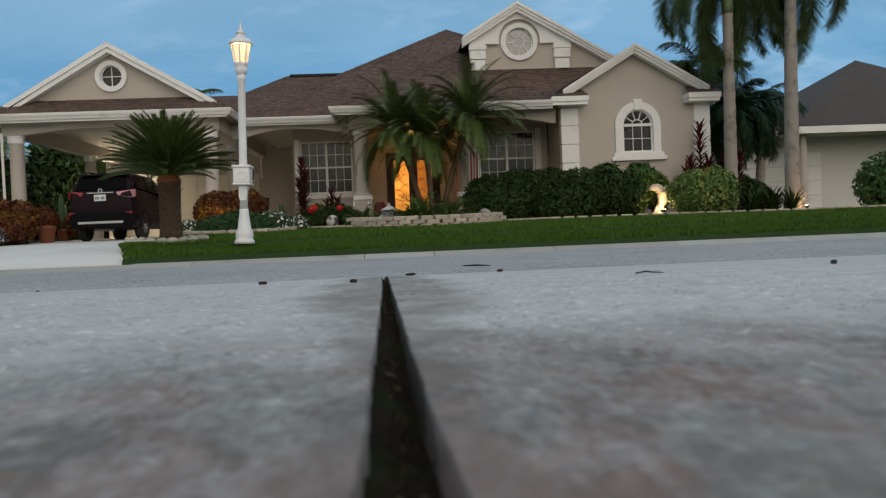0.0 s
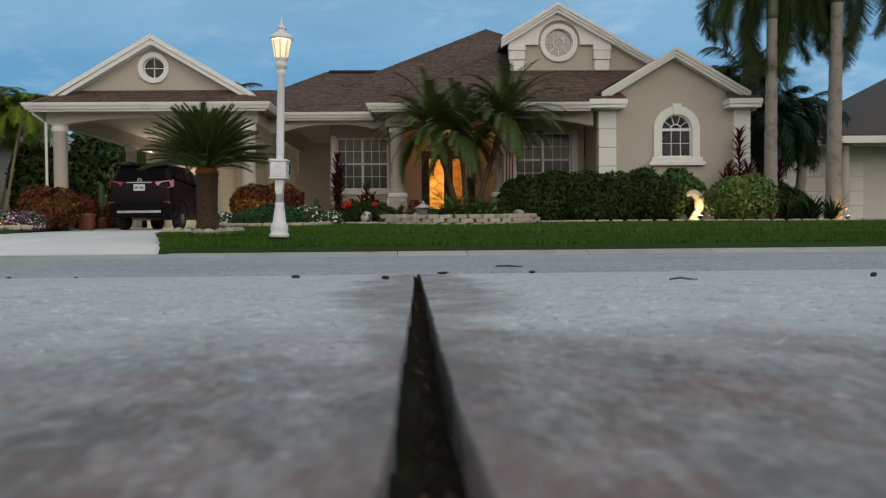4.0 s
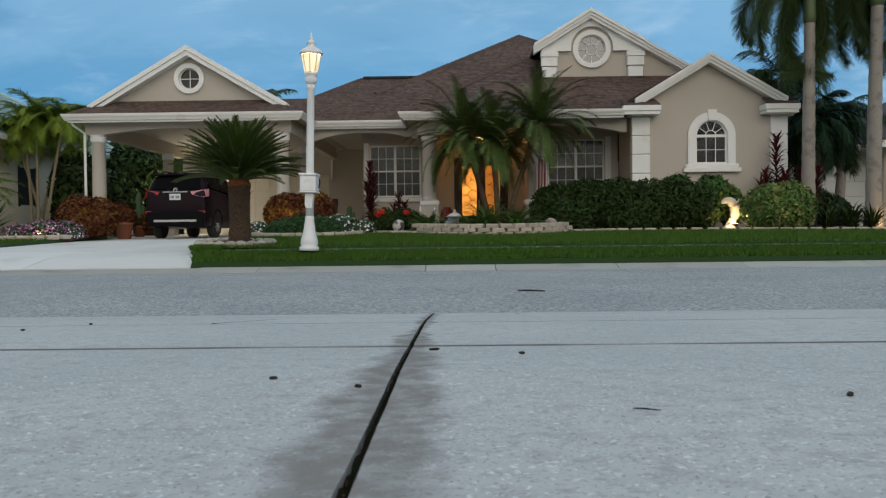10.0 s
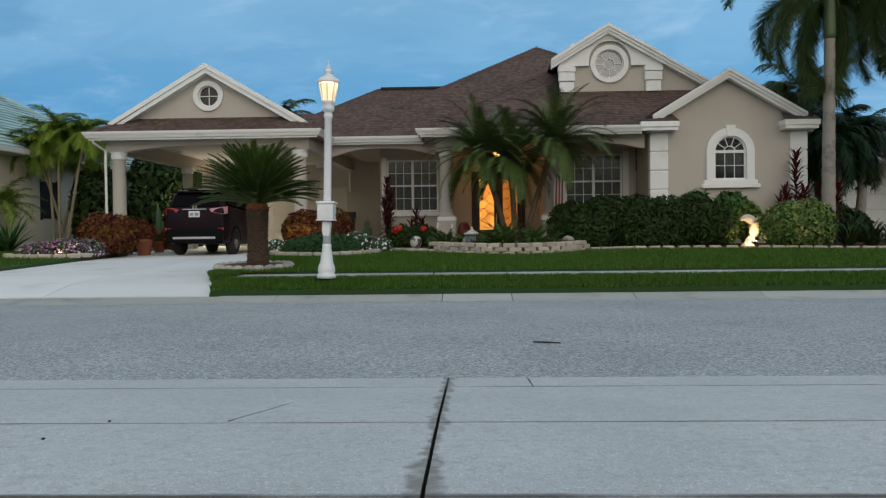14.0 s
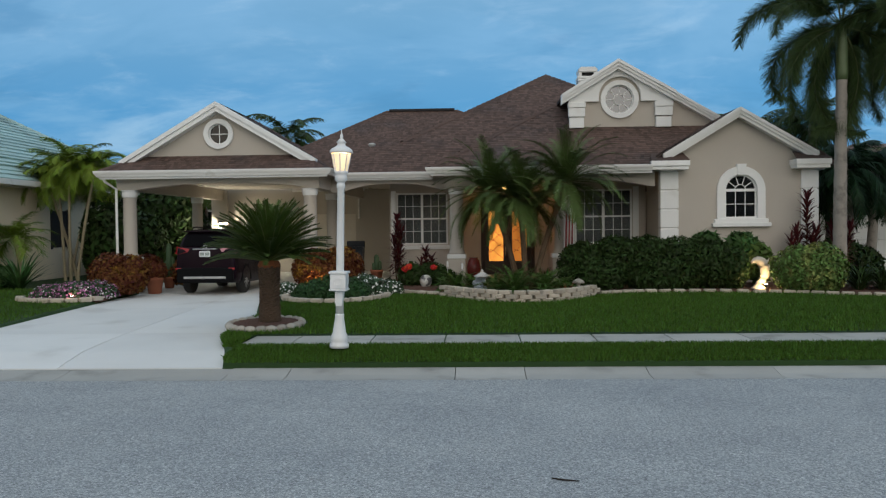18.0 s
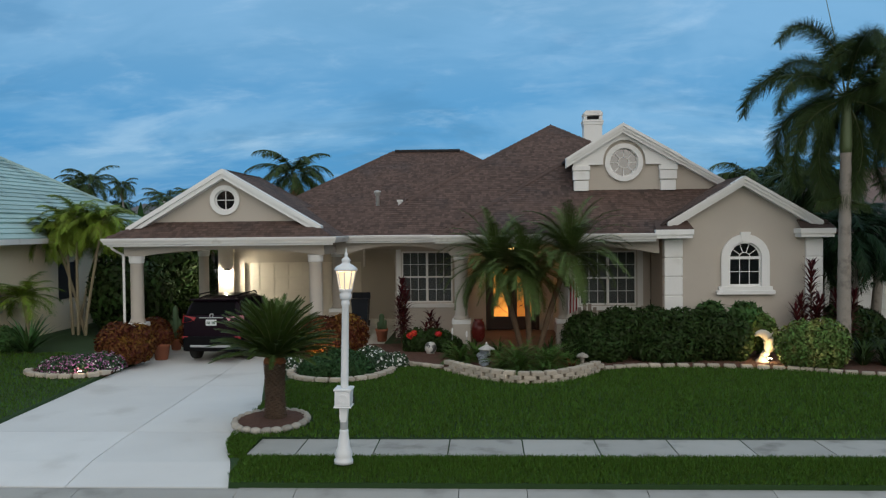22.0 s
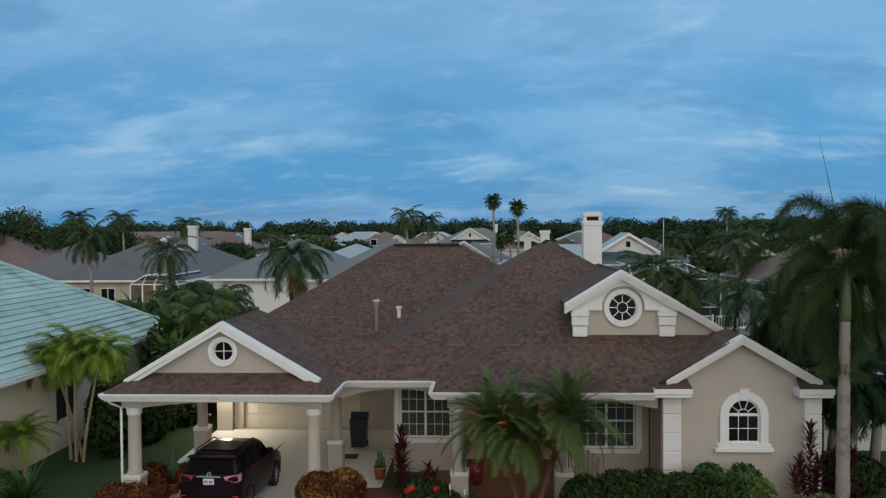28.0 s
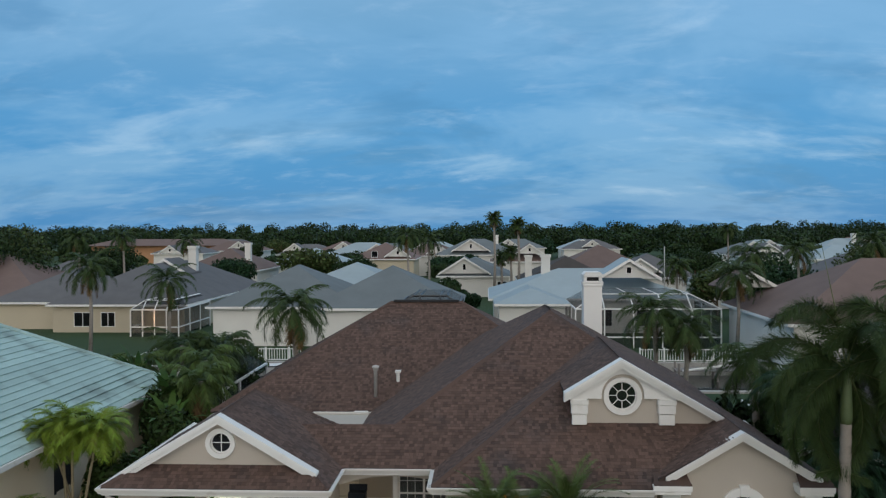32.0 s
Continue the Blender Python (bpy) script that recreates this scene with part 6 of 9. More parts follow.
def spot_light(x, y, z, watts, label):
    f = thing("floodlight", (x, y, z), label, "floodlight")
    part("stake", tube(bm_new(), [(x, y, z - 0.03), (x, y, z + 0.08)], 0.012, 6), BLACK, f)
    part("head", lathe(bm_new(), [(0.03, z + 0.08), (0.055, z + 0.13), (0.055, z + 0.15)], (x, y, 0), 12), BLACK, f)
    part("lens", lathe(bm_new(), [(0.05, z + 0.151), (0.045, z + 0.156)], (x, y, 0), 12), SHINE, f).visible_shadow = False
    lamp("garden_lamp", (x, y, z + 0.21), watts, (1.0, 0.60, 0.24), 0.04)


def clutter():
    # wheeled bin and mat by the side wall
    b = thing("wheelie_bin", (-4.65, 32.3, 0.45), "dark blue wheeled refuse bin with open lid against the wall", "bin")
    blue = material("dark_blue_plastic", (0.012, 0.022, 0.040), 0.5, vary=0.1, bump=0.05)
    bm = bm_new()
    prism(bm, [(-4.92, 32.05, 0.47), (-4.38, 32.05, 0.47), (-4.32, 32.05, 1.50), (-4.98, 32.05, 1.50)], (0, 0.55, 0))
    part("body", bm, blue, b)
    bm = bm_new()
    box(bm, -5.00, -4.30, 32.50, 32.58, 1.46, 1.72, 0.02)
    part("lid", bm, blue, b)
    for x in (-4.94, -4.36):
        part("wheel", lathe(bm_new(), [(0.12, -0.03), (0.12, 0.03)], (0, 0, 0), 16, m=Matrix.Translation((x, 32.5, 0.535)) @ Matrix.Rotation(radians(90), 4, "Y")), BLACK, b)
    bm = bm_new()
    box(bm, -5.3, -4.5, 30.7, 31.25, 0.408, 0.428, 0.005, m=None)
    solo("door_mat", bm, DARK, "dark rectangular mat on the carport floor", "mat")
    cactus_pot(-3.35, 28.3, 0.393, 0.22, 0.42, 0.55, "green cactus in a terracotta pot by the wall")
    cactus_pot(-9.75, 26.6, 0.378, 0.20, 0.35, 1.1, "tall green cactus in a terracotta pot by the carport column")
    # red glazed jar on the porch
    solo("porch_jar", lathe(bm_new(), [(0.13, 0.5), (0.20, 0.65), (0.23, 0.9), (0.18, 1.12), (0.12, 1.18), (0.15, 1.22), (0.13, 1.22)], (-0.1, 27.4, 0), 20), RED_POT, "dark red glazed jar on the porch", "jar", smooth=True)
    # garden globe
    solo("garden_globe", lathe(bm_new(), [(0.05, 0.42), (0.11, 0.46), (0.165, 0.56), (0.18, 0.64), (0.16, 0.73), (0.10, 0.79), (0.02, 0.815)], (-1.5, 25.0, 0), 18), material("pale_ceramic", (0.55, 0.55, 0.52), 0.35, vary=0.3, scale=9, bump=0.05, second=(0.10, 0.10, 0.10), second_at=(0.5, 0.55), second_scale=5), "pale ceramic garden globe in the mulch", "garden ornament", smooth=True)
    # mushroom ornament
    mu = thing("garden_mushroom", (2.72, 22.9, 0.4), "small stone mushroom ornament on the wall of the bed", "garden ornament")
    part("stem", lathe(bm_new(), [(0.07, 0.40), (0.05, 0.52), (0.06, 0.66)], (2.72, 22.9, 0), 10), ROCK, mu)
    part("cap", lathe(bm_new(), [(0.16, 0.66), (0.17, 0.69), (0.12, 0.75), (0.03, 0.79)], (2.72, 22.9, 0), 14), ROCK, mu, smooth=True)
    # small white solar stakes by the pedestal
    for x, y, h in ((-0.86, 25.1, 0.75), (-0.42, 24.75, 0.7)):
        s = thing("solar_light", (x, y, 0.43), "thin solar garden light on a stake", "garden light", "solar lights")
        part("stake", tube(bm_new(), [(x, y, 0.42), (x, y, 0.43 + h * 0.8)], 0.012, 6), GALV, s)
        part("head", lathe(bm_new(), [(0.03, 0.43 + h * 0.8), (0.03, 0.43 + h), (0.01, 0.43 + h + 0.03)], (x, y, 0), 8), IRON_WHITE, s)
    # folded flag at the second porch column
    fl = thing("flag", (2.68, 25.62, 1.9), "limp red and white striped flag on a short pole", "flag")
    part("pole", tube(bm_new(), [(2.60, 25.74, 1.55), (2.78, 25.45, 2.75)], 0.012, 6), GALV, fl)
    white, redc = material("flag_white", (0.55, 0.52, 0.50), 0.9, vary=0.05, bump=0.1), material("flag_red", (0.30, 0.05, 0.05), 0.9, vary=0.05, bump=0.1)
    for k in range(6):
        bm = bm_new()
        a = 2.60 + k * 0.045
        prism(bm, [(a, 25.52 + 0.03 * math.sin(k * 1.7), 1.55 + 0.02 * k), (a + 0.045, 25.52 + 0.03 * math.sin(k * 1.7 + 1.7), 1.57 + 0.02 * k), (a + 0.06, 25.48, 2.55), (a + 0.02, 25.48, 2.58)], (0, 0.01, 0))
        bmesh.ops.recalc_face_normals(bm, faces=bm.faces)
        part("stripe", bm, redc if k % 2 else white, fl)
    # fan-backed bench on the porch
    be = thing("porch_chair", (3.1, 25.2, 0.44), "grey weathered wooden fan-back garden chair", "chair")
    grey = material("weathered_wood", (0.26, 0.22, 0.19), 0.9, vary=0.2, scale=5, bump=0.3)
    for k in range(6):
        a = (k - 2.5) * 0.13
        bm = bm_new()
        h = 1.78 - 0.28 * abs(k - 2.5) / 2.5
        prism(bm, [(3.35 + a - 0.05, 26.95, 0.85), (3.35 + a + 0.05, 26.95, 0.85), (3.35 + a * 1.25 + 0.055, 27.05, h), (3.35 + a * 1.25 - 0.055, 27.05, h)], (0, 0.03, 0))
        bmesh.ops.recalc_face_normals(bm, faces=bm.faces)
        part("back_slat", bm, grey, be)
    bm = bm_new()
    box(bm, 3.0, 3.7, 26.45, 26.95, 0.82, 0.87, 0.01)
    part("seat", bm, grey, be)
    for x in (3.03, 3.63):
        for y in (26.48, 26.9):
            bm = bm_new()
            box(bm, x, x + 0.05, y, y + 0.05, 0.45, 0.82)
            part("leg", bm, grey, be)


POD = material("dry_pod_brown", (0.030, 0.022, 0.016), 0.9, vary=0.3, scale=40, bump=0.3)
CACTUS = material("cactus_green", (0.06, 0.11, 0.05), 0.7, vary=0.2, scale=10, bump=0.4, dist=0.02)
lamp_post(-2.32, 14.36)
lamp("lamp_post_light", (-2.24, 14.36, 3.42), 9, (1.0, 0.74, 0.42), 0.12)
car(-7.66, 24.08, 0.335)
front_door()
wall_lamp(-10.55, 34.78, 2.36, 150)
garden_lantern(0.12, 23.2, 0.38)
dolphin(7.70, 23.55, 0.40)
spot_light(-4.6, 23.8, 0.43, 16, "small black floodlight under the copper-leaf shrub")
spot_light(11.75, 22.95, 0.38, 12, "small black floodlight at the foot of a palm")
spot_light(-12.0, 37.0, 0.46, 2, "small floodlight under the planting beside the garage")
spot_light(-10.55, 21.75, 0.36, 1.2, "tiny floodlight in the flower bed")
clutter()
for k, (x, y, l, w, az) in enumerate(((-0.235, 1.745, 0.022, 0.016, 10), (-0.047, 1.63, 0.018, 0.010, -20), (0.082, 2.33, 0.038, 0.014, 12), (0.311, 2.20, 0.020, 0.012, -5), (0.825, 1.49, 0.022, 0.013, 60), (-1.60, 3.40, 0.022, 0.016, 30), (-1.51, 3.83, 0.022, 0.014, 0))):
    zd = drive_z(y) if y < 5.9 else -0.03
    bm = bm_new()
    bmesh.ops.create_icosphere(bm, subdivisions=2, radius=1, matrix=Matrix.Translation((x, y, zd + 0.0035)) @ Matrix.Rotation(radians(az), 4, "Z") @ Matrix.Diagonal((l * 0.42, w * 0.45, 0.0042, 1)))
    rnd = random.Random(k)
    for v in bm.verts:
        v.co += Vector((rnd.uniform(-1, 1), rnd.uniform(-1, 1), rnd.uniform(-0.4, 0.4))) * 0.0015
    solo("seed_pod", bm, POD, "small dark dry seed pod lying on the concrete", "seed pod", group="seed pods", smooth=True)
for pts, lab in (([(0.425, 1.375, 0.003), (0.438, 1.355, 0.006), (0.448, 1.36, 0.004), (0.465, 1.355, 0.003)], "thin bent twig on the concrete"), ([(0.70, 7.55, 0.008), (0.80, 7.48, 0.012), (0.93, 7.47, 0.006)], "dark twig lying on the road")):
    solo("twig", tube(bm_new(), [(x, y, z + (drive_z(y) if y < 5.9 else -0.046)) for x, y, z in pts], [0.0012, 0.0016, 0.0014, 0.0008] if pts[0][1] < 5 else [0.006, 0.009, 0.005], 6), POD, lab, "twig")


# ---- beds, edging, plants ----
def fronds(rng, centre, n, length, elev, droop, leaflets, leaf_len, leaf_w, plume=0.0, vee=0.35, hang=0.35, az0=0.0, spread=360.0, var=0.15, start=0.14, curl=1.3, fwd=0.55, clear=False):
    """Feather leaves round a heart: arrays of four corners for the leaflets, and the paths of the midribs."""
    A, B, C, D, ribs = [], [], [], [], []
    steps = 14
    for i in range(n):
        az = radians(az0 + spread * (i + rng.uniform(-0.35, 0.35)) / n + (137.5 * i if spread >= 360 else 0))
        el = radians(elev[0] + (elev[1] - elev[0]) * (i + 0.5) / n + rng.uniform(-6, 6))
        L = length * (1 + rng.uniform(-var, var))
        if clear and el < radians(25) and math.sin(az) < -0.45:
            az = -az
        h = np.array([math.cos(az), math.sin(az), 0.0])
        up = np.array([0.0, 0.0, 1.0])
        p = np.array(centre, float)
        pts, tans = [p.copy()], []
        dr = radians(droop * rng.uniform(0.8, 1.2))
        for k in range(steps):
            s = (k + 0.5) / steps
            th = el - dr * s ** curl
            d = h * math.cos(th) + up * math.sin(th)
            tans.append(d)
            p = p + d * (L / steps)
            pts.append(p.copy())
        pts = np.array(pts)
        ribs.append(pts)
        side = np.cross(h, up)
        for j in range(leaflets):
            s = start + (1 - start) * (j + rng.uniform(0, 0.6)) / leaflets
            k = min(steps - 1, int(s * steps))
            base = pts[k] + (pts[k + 1] - pts[k]) * (s * steps - k)
            t = tans[k]
            nrm = np.cross(side, t)
            ll = leaf_len * (0.35 + 0.65 * math.sin(math.pi * min(1.0, 0.18 + 0.80 * s))) * rng.uniform(0.8, 1.15)
            for sg in (-1, 1):
                a = rng.uniform(-1, 1) * plume
                out = side * sg * math.cos(a) + nrm * (math.sin(a) + vee)
                d = out + t * (fwd + 0.5 * s)
                d = d / np.linalg.norm(d)
                tip = base + d * ll + np.array([0, 0, -hang * ll * rng.uniform(0.6, 1.2)])
                w = t * leaf_w
                A.append(base - w * 0.5)
                B.append(base + w * 0.5)
                mid = (base + tip) * 0.5 + np.array([0, 0, 0.12 * hang * ll])
                C.append(tip + w * 0.12)
                D.append(tip - w * 0.12)
    return [np.array(v) for v in (A, B, C, D)], ribs


def rib_mesh(ribs, r0, r1, mat, every=2, name="midrib"):
    bm = bm_new()
    for pts in ribs:
        p = pts[::every]
        n = len(p)
        tube(bm, p, [r0 + (r1 - r0) * i / (n - 1) for i in range(n)], 4)
    return mesh_of(name, bm, mat)


def leaf_cloud(rng, lobes, n, size, elong=2.2, lo=0.62, hi=1.06, flat=0.55, zmin=-1e9):
    """Loose leaves over lumpy lobes (cx, cy, cz, rx, ry, rz)."""
    vol = np.array([l[3] * l[5] + l[4] * l[5] + l[3] * l[4] for l in lobes])
    pick = rng.choice(len(lobes), size=n, p=vol / vol.sum())
    Lb = np.array(lobes)[pick]
    v = rng.normal(size=(n, 3))
    v /= np.linalg.norm(v, axis=1)[:, None]
    r = (lo + (hi - lo) * rng.random(n) ** 0.55)[:, None]
    c = Lb[:, :3] + v * Lb[:, 3:] * r
    c[:, 2] = np.maximum(c[:, 2], zmin + 0.02 + rng.random(n) * 0.05)
    out = v + rng.normal(size=(n, 3)) * flat
    out /= np.linalg.norm(out, axis=1)[:, None]
    ref = rng.normal(size=(n, 3))
    u = np.cross(out, ref)
    u /= np.linalg.norm(u, axis=1)[:, None]
    w = np.cross(out, u)
    s = (size * (0.6 + 0.8 * rng.random(n)))[:, None]
    a = c - u * s * 0.5 * elong
    b = c + w * s * 0.5 + out * s * 0.12
    d = c - w * s * 0.5 + out * s * 0.12
    e = c + u * s * 0.5 * elong
    return [a, b, e, d]


def stems_bm(rng, x, y, z, n, spread, height, r=0.012):
    bm = bm_new()
    for i in range(n):
        a, k = rng.uniform(0, 6.28), rng.uniform(0.2, 1)
        tube(bm, [(x + 0.04 * math.cos(a), y + 0.04 * math.sin(a), z), (x + spread * 0.5 * k * math.cos(a), y + spread * 0.5 * k * math.sin(a), z + height * 0.5), (x + spread * k * math.cos(a), y + spread * k * math.sin(a), z + height * rng.uniform(0.75, 0.95))], [r * 1.5, r, r * 0.5], 5)
    return bm


G_DARK = leaf_material("dark_hedge_leaf", (0.028, 0.050, 0.013), 0.5, hue=0.04)
G_MID = leaf_material("green_leaf", (0.050, 0.105, 0.030), 0.4)
G_FERN = leaf_material("fern_green", (0.060, 0.118, 0.024), 0.35)
G_VARI = leaf_material("variegated_leaf", (0.105, 0.165, 0.042), 0.55, hue=0.05, tip=(0.26, 0.27, 0.08))
G_GREY = leaf_material("grey_green_leaf", (0.060, 0.100, 0.055), 0.35)
R_CROTON = leaf_material("copper_leaf", (0.105, 0.034, 0.014), 0.6, hue=0.07, tip=(0.20, 0.10, 0.02))
R_CORDY = leaf_material("burgundy_leaf", (0.068, 0.014, 0.018), 0.5)
G_PALM = leaf_material("palm_leaf", (0.048, 0.076, 0.024), 0.4)
G_PYGMY = leaf_material("pygmy_palm_leaf", (0.078, 0.118, 0.032), 0.4)
G_CYCAD = leaf_material("cycad_leaf", (0.052, 0.085, 0.018), 0.35)
G_ARECA = leaf_material("areca_leaf", (0.165, 0.235, 0.028), 0.45, hue=0.04)
G_FAR = leaf_material("far_tree_leaf", (0.024, 0.044, 0.015), 0.5)
G_JUNI = leaf_material("juniper_leaf", (0.035, 0.078, 0.026), 0.3)
DRY = leaf_material("dry_frond", (0.17, 0.11, 0.05), 0.4)
FL_PINK = leaf_material("pink_petal", (0.42, 0.17, 0.33), 0.5)
FL_WHITE = leaf_material("white_petal", (0.70, 0.70, 0.66), 0.15)
FL_RED = leaf_material("red_petal", (0.62, 0.035, 0.03), 0.3)
RIB = material("frond_rib", (0.12, 0.14, 0.05), 0.6, vary=0.2, bump=0.05)


def shrub(name, label, lobes, n, size, mat, elong=2.2, category="shrub", group="", seed=1, stems=7, flowers=None, base=None):
    rng = np.random.default_rng(seed)
    cx, cy = float(np.mean([l[0] for l in lobes])), float(np.mean([l[1] for l in lobes]))
    z = ground_z(cy) if base is None else base
    t = thing(name, (cx, cy, z), label, category, group)
    part("foliage", quads("foliage", *leaf_cloud(rng, lobes, n, size, elong, zmin=z), mat), None, t)
    part("inner_leaves", quads("inner_leaves", *leaf_cloud(rng, lobes, max(200, n // 4), size * 1.5, elong, 0.25, 0.7, zmin=z), mat), None, t)
    w, h = max(l[3] for l in lobes), max(l[2] + l[5] for l in lobes) - z
    bm = bm_new()
    for l in lobes:
        b2 = stems_bm(rng, l[0], l[1], z - 0.03, stems, min(l[3], l[4]) * 0.8, (l[2] + l[5] - z) * 0.8)
        b2.to_mesh(tmp := bpy.data.meshes.new("tmp"))
        bm.from_mesh(tmp)
        b2.free()
        bpy.data.meshes.remove(tmp)
    tagged(part("stems", bm, BARK_BROWN, t), kind="stuff")
    if flowers:
        fm, fn, fs = flowers
        tagged(part("flowers", quads("flowers", *leaf_cloud(rng, lobes, fn, fs, 1.1, 0.98, 1.10, 0.2, zmin=z), fm), None, t), kind="stuff")
    return t


def mulch_bed(name, pts, label, lift=0.03):
    bm = bm_new()
    prism(bm, [(x, y, ground_z(y) - 0.06) for x, y in pts], (0, 0, 0.06 + lift))
    bmesh.ops.recalc_face_normals(bm, faces=bm.faces)
    solo(name, bm, MULCH, label, "mulch bed", kind="structure")


def smooth_path(pts, step):
    """Points at even steps along a rounded line."""
    P = [Vector((x, y, 0)) for x, y in pts]
    dense = []
    for i in range(len(P) - 1):
        p0, p1, p2, p3 = P[max(0, i - 1)], P[i], P[i + 1], P[min(len(P) - 1, i + 2)]
        for k in range(16):
            t = k / 16
            dense.append(0.5 * ((2 * p1) + (p2 - p0) * t + (2 * p0 - 5 * p1 + 4 * p2 - p3) * t * t + (3 * p1 - p0 - 3 * p2 + p3) * t ** 3))
    dense.append(P[-1])
    out, run = [dense[0]], 0.0
    for a, b in zip(dense, dense[1:]):
        run += (b - a).length
        if run >= step:
            out.append(b)
            run = 0.0
    return out


def block_mesh(seed, w=0.30, d=0.20, h=0.11):
    """A tumbled wall block about its own centre."""
    rnd = random.Random(seed)
    bm = bm_new()
    box(bm, -w / 2, w / 2, -d / 2, d / 2, 0, h, 0.018)
    for v in bm.verts:
        v.co += Vector((rnd.uniform(-0.006, 0.006), rnd.uniform(-0.008, 0.008), rnd.uniform(-0.006, 0.004)))
    return mesh_of("block", bm, STONE)


BLOCKS = [block_mesh(k) for k in range(4)]


def edging(name, pts, label, courses=1, step=0.31, meshes=BLOCKS, h=0.11, lift=0.0):
    pp = smooth_path(pts, step)
    e = thing(name, (pp[0].x, pp[0].y, ground_z(pp[0].y)), label, "garden edging", kind="")
    rnd = random.Random(len(pp))
    for c in range(courses):
        for i in range(len(pp) - 1):
            a, b = pp[i], pp[i + 1]
            m = (a + b) / 2 if c % 2 == 0 else b
            ang = math.degrees(math.atan2(b.y - a.y, b.x - a.x))
            ob = new("block", rnd.choice(meshes))
            ob.parent = e
            ob.matrix_parent_inverse = Matrix.Translation(-Vector(e.location))
            ob.matrix_basis = pose(m.x + rnd.uniform(-0.01, 0.01), m.y + rnd.uniform(-0.012, 0.012), ground_z(m.y) - 0.02 + lift + c * h, rnd.uniform(-2, 2), rnd.uniform(-2, 2), ang + rnd.uniform(-4, 4) + (180 if rnd.random() > 0.5 else 0))
    return e


def beds():
    bed3 = [(-2.1, 23.35), (-0.95, 22.55), (0.13, 21.35), (1.23, 20.85), (2.25, 21.35), (3.2, 22.5), (4.07, 22.88), (6.0, 22.9), (8.1, 22.5), (9.3, 21.95), (11.0, 21.5), (14.0, 21.8)]
    mulch_bed("mulch_bed_front", [*bed3, (14.0, 25.4), (5.3, 25.4), (3.4, 26.15), (-1.2, 26.15), (-2.0, 27.15), (-3.6, 27.0), (-3.6, 25.2), (-2.6, 24.0)], "red-brown mulch bed before the house")
    edging("retaining_wall", bed3[1:6], "low curved retaining wall of tumbled pinkish blocks", 3, h=0.10)
    edging("bed_edging", bed3[5:], "single row of pale garden blocks along the hedge")
    edging("bed_edging", [(-2.35, 23.7), (-2.0, 23.35), (-1.5, 23.05), (-0.95, 22.65)], "single row of pale garden blocks beside the mulch")
    b2 = [(-4.95, 22.6), (-5.0, 21.9), (-4.55, 21.2), (-3.68, 20.95), (-2.9, 21.3), (-2.45, 22.0), (-2.35, 22.5)]
    mulch_bed("mulch_bed_side", [*b2, (-2.4, 24.0), (-3.4, 25.4), (-5.6, 25.6), (-5.7, 23.4)], "mulch bed between driveway and lawn")
    edging("bed_edging", b2, "curved row of pale garden blocks round the shrub bed", 1, h=0.12, lift=0.03)
    bl = [(-12.3, 22.5), (-12.0, 21.9), (-10.95, 21.55), (-10.2, 21.75), (-10.0, 22.2)]
    mulch_bed("mulch_bed_left", [*bl, (-10.1, 24.4), (-11.2, 25.0), (-12.3, 23.6)], "flower bed beside the driveway")
    edging("bed_edging", bl, "curved row of pale garden blocks round the flower bed", 1, h=0.1, lift=0.02)
    # ring of field stones round the cycad
    c = (-4.27, 17.1)
    ring = [(c[0] + 0.68 * math.cos(2 * math.pi * i / 20), c[1] + 0.80 * math.sin(2 * math.pi * i / 20)) for i in range(20)]
    mulch_bed("mulch_ring", ring, "ring of red mulch round the cycad", 0.07)
    e = thing("stone_ring", (c[0], c[1], ground_z(c[1])), "ring of rounded field stones round the cycad", "garden edging")
    rnd = random.Random(9)
    stones = []
    for k in range(4):
        bm = bm_new()
        bmesh.ops.create_icosphere(bm, subdivisions=2, radius=0.1)
        for v in bm.verts:
            v.co = Vector((v.co.x * 1.25, v.co.y * 0.85, v.co.z * 0.75)) * (1 + 0.14 * noise.noise(v.co * 9 + Vector((k * 5, 0, 0))))
        stones.append(mesh_of("stone", bm, ROCK, True))
    for i in range(22):
        a = 2 * math.pi * i / 22
        ob = new("stone", stones[i % 4])
        ob.parent = e
        ob.matrix_parent_inverse = Matrix.Translation(-Vector(e.location))
        y = c[1] + 0.84 * math.sin(a)
        ob.matrix_basis = pose(c[0] + 0.72 * math.cos(a), y, ground_z(y) + 0.04, 0, rnd.uniform(-8, 8), math.degrees(a) + 90 + rnd.uniform(-10, 10))


BARK_DARK = material("dark_cycad_bark", (0.085, 0.055, 0.034), 0.95, vary=0.3, scale=12, fine=50, bump=0.8, dist=0.02)


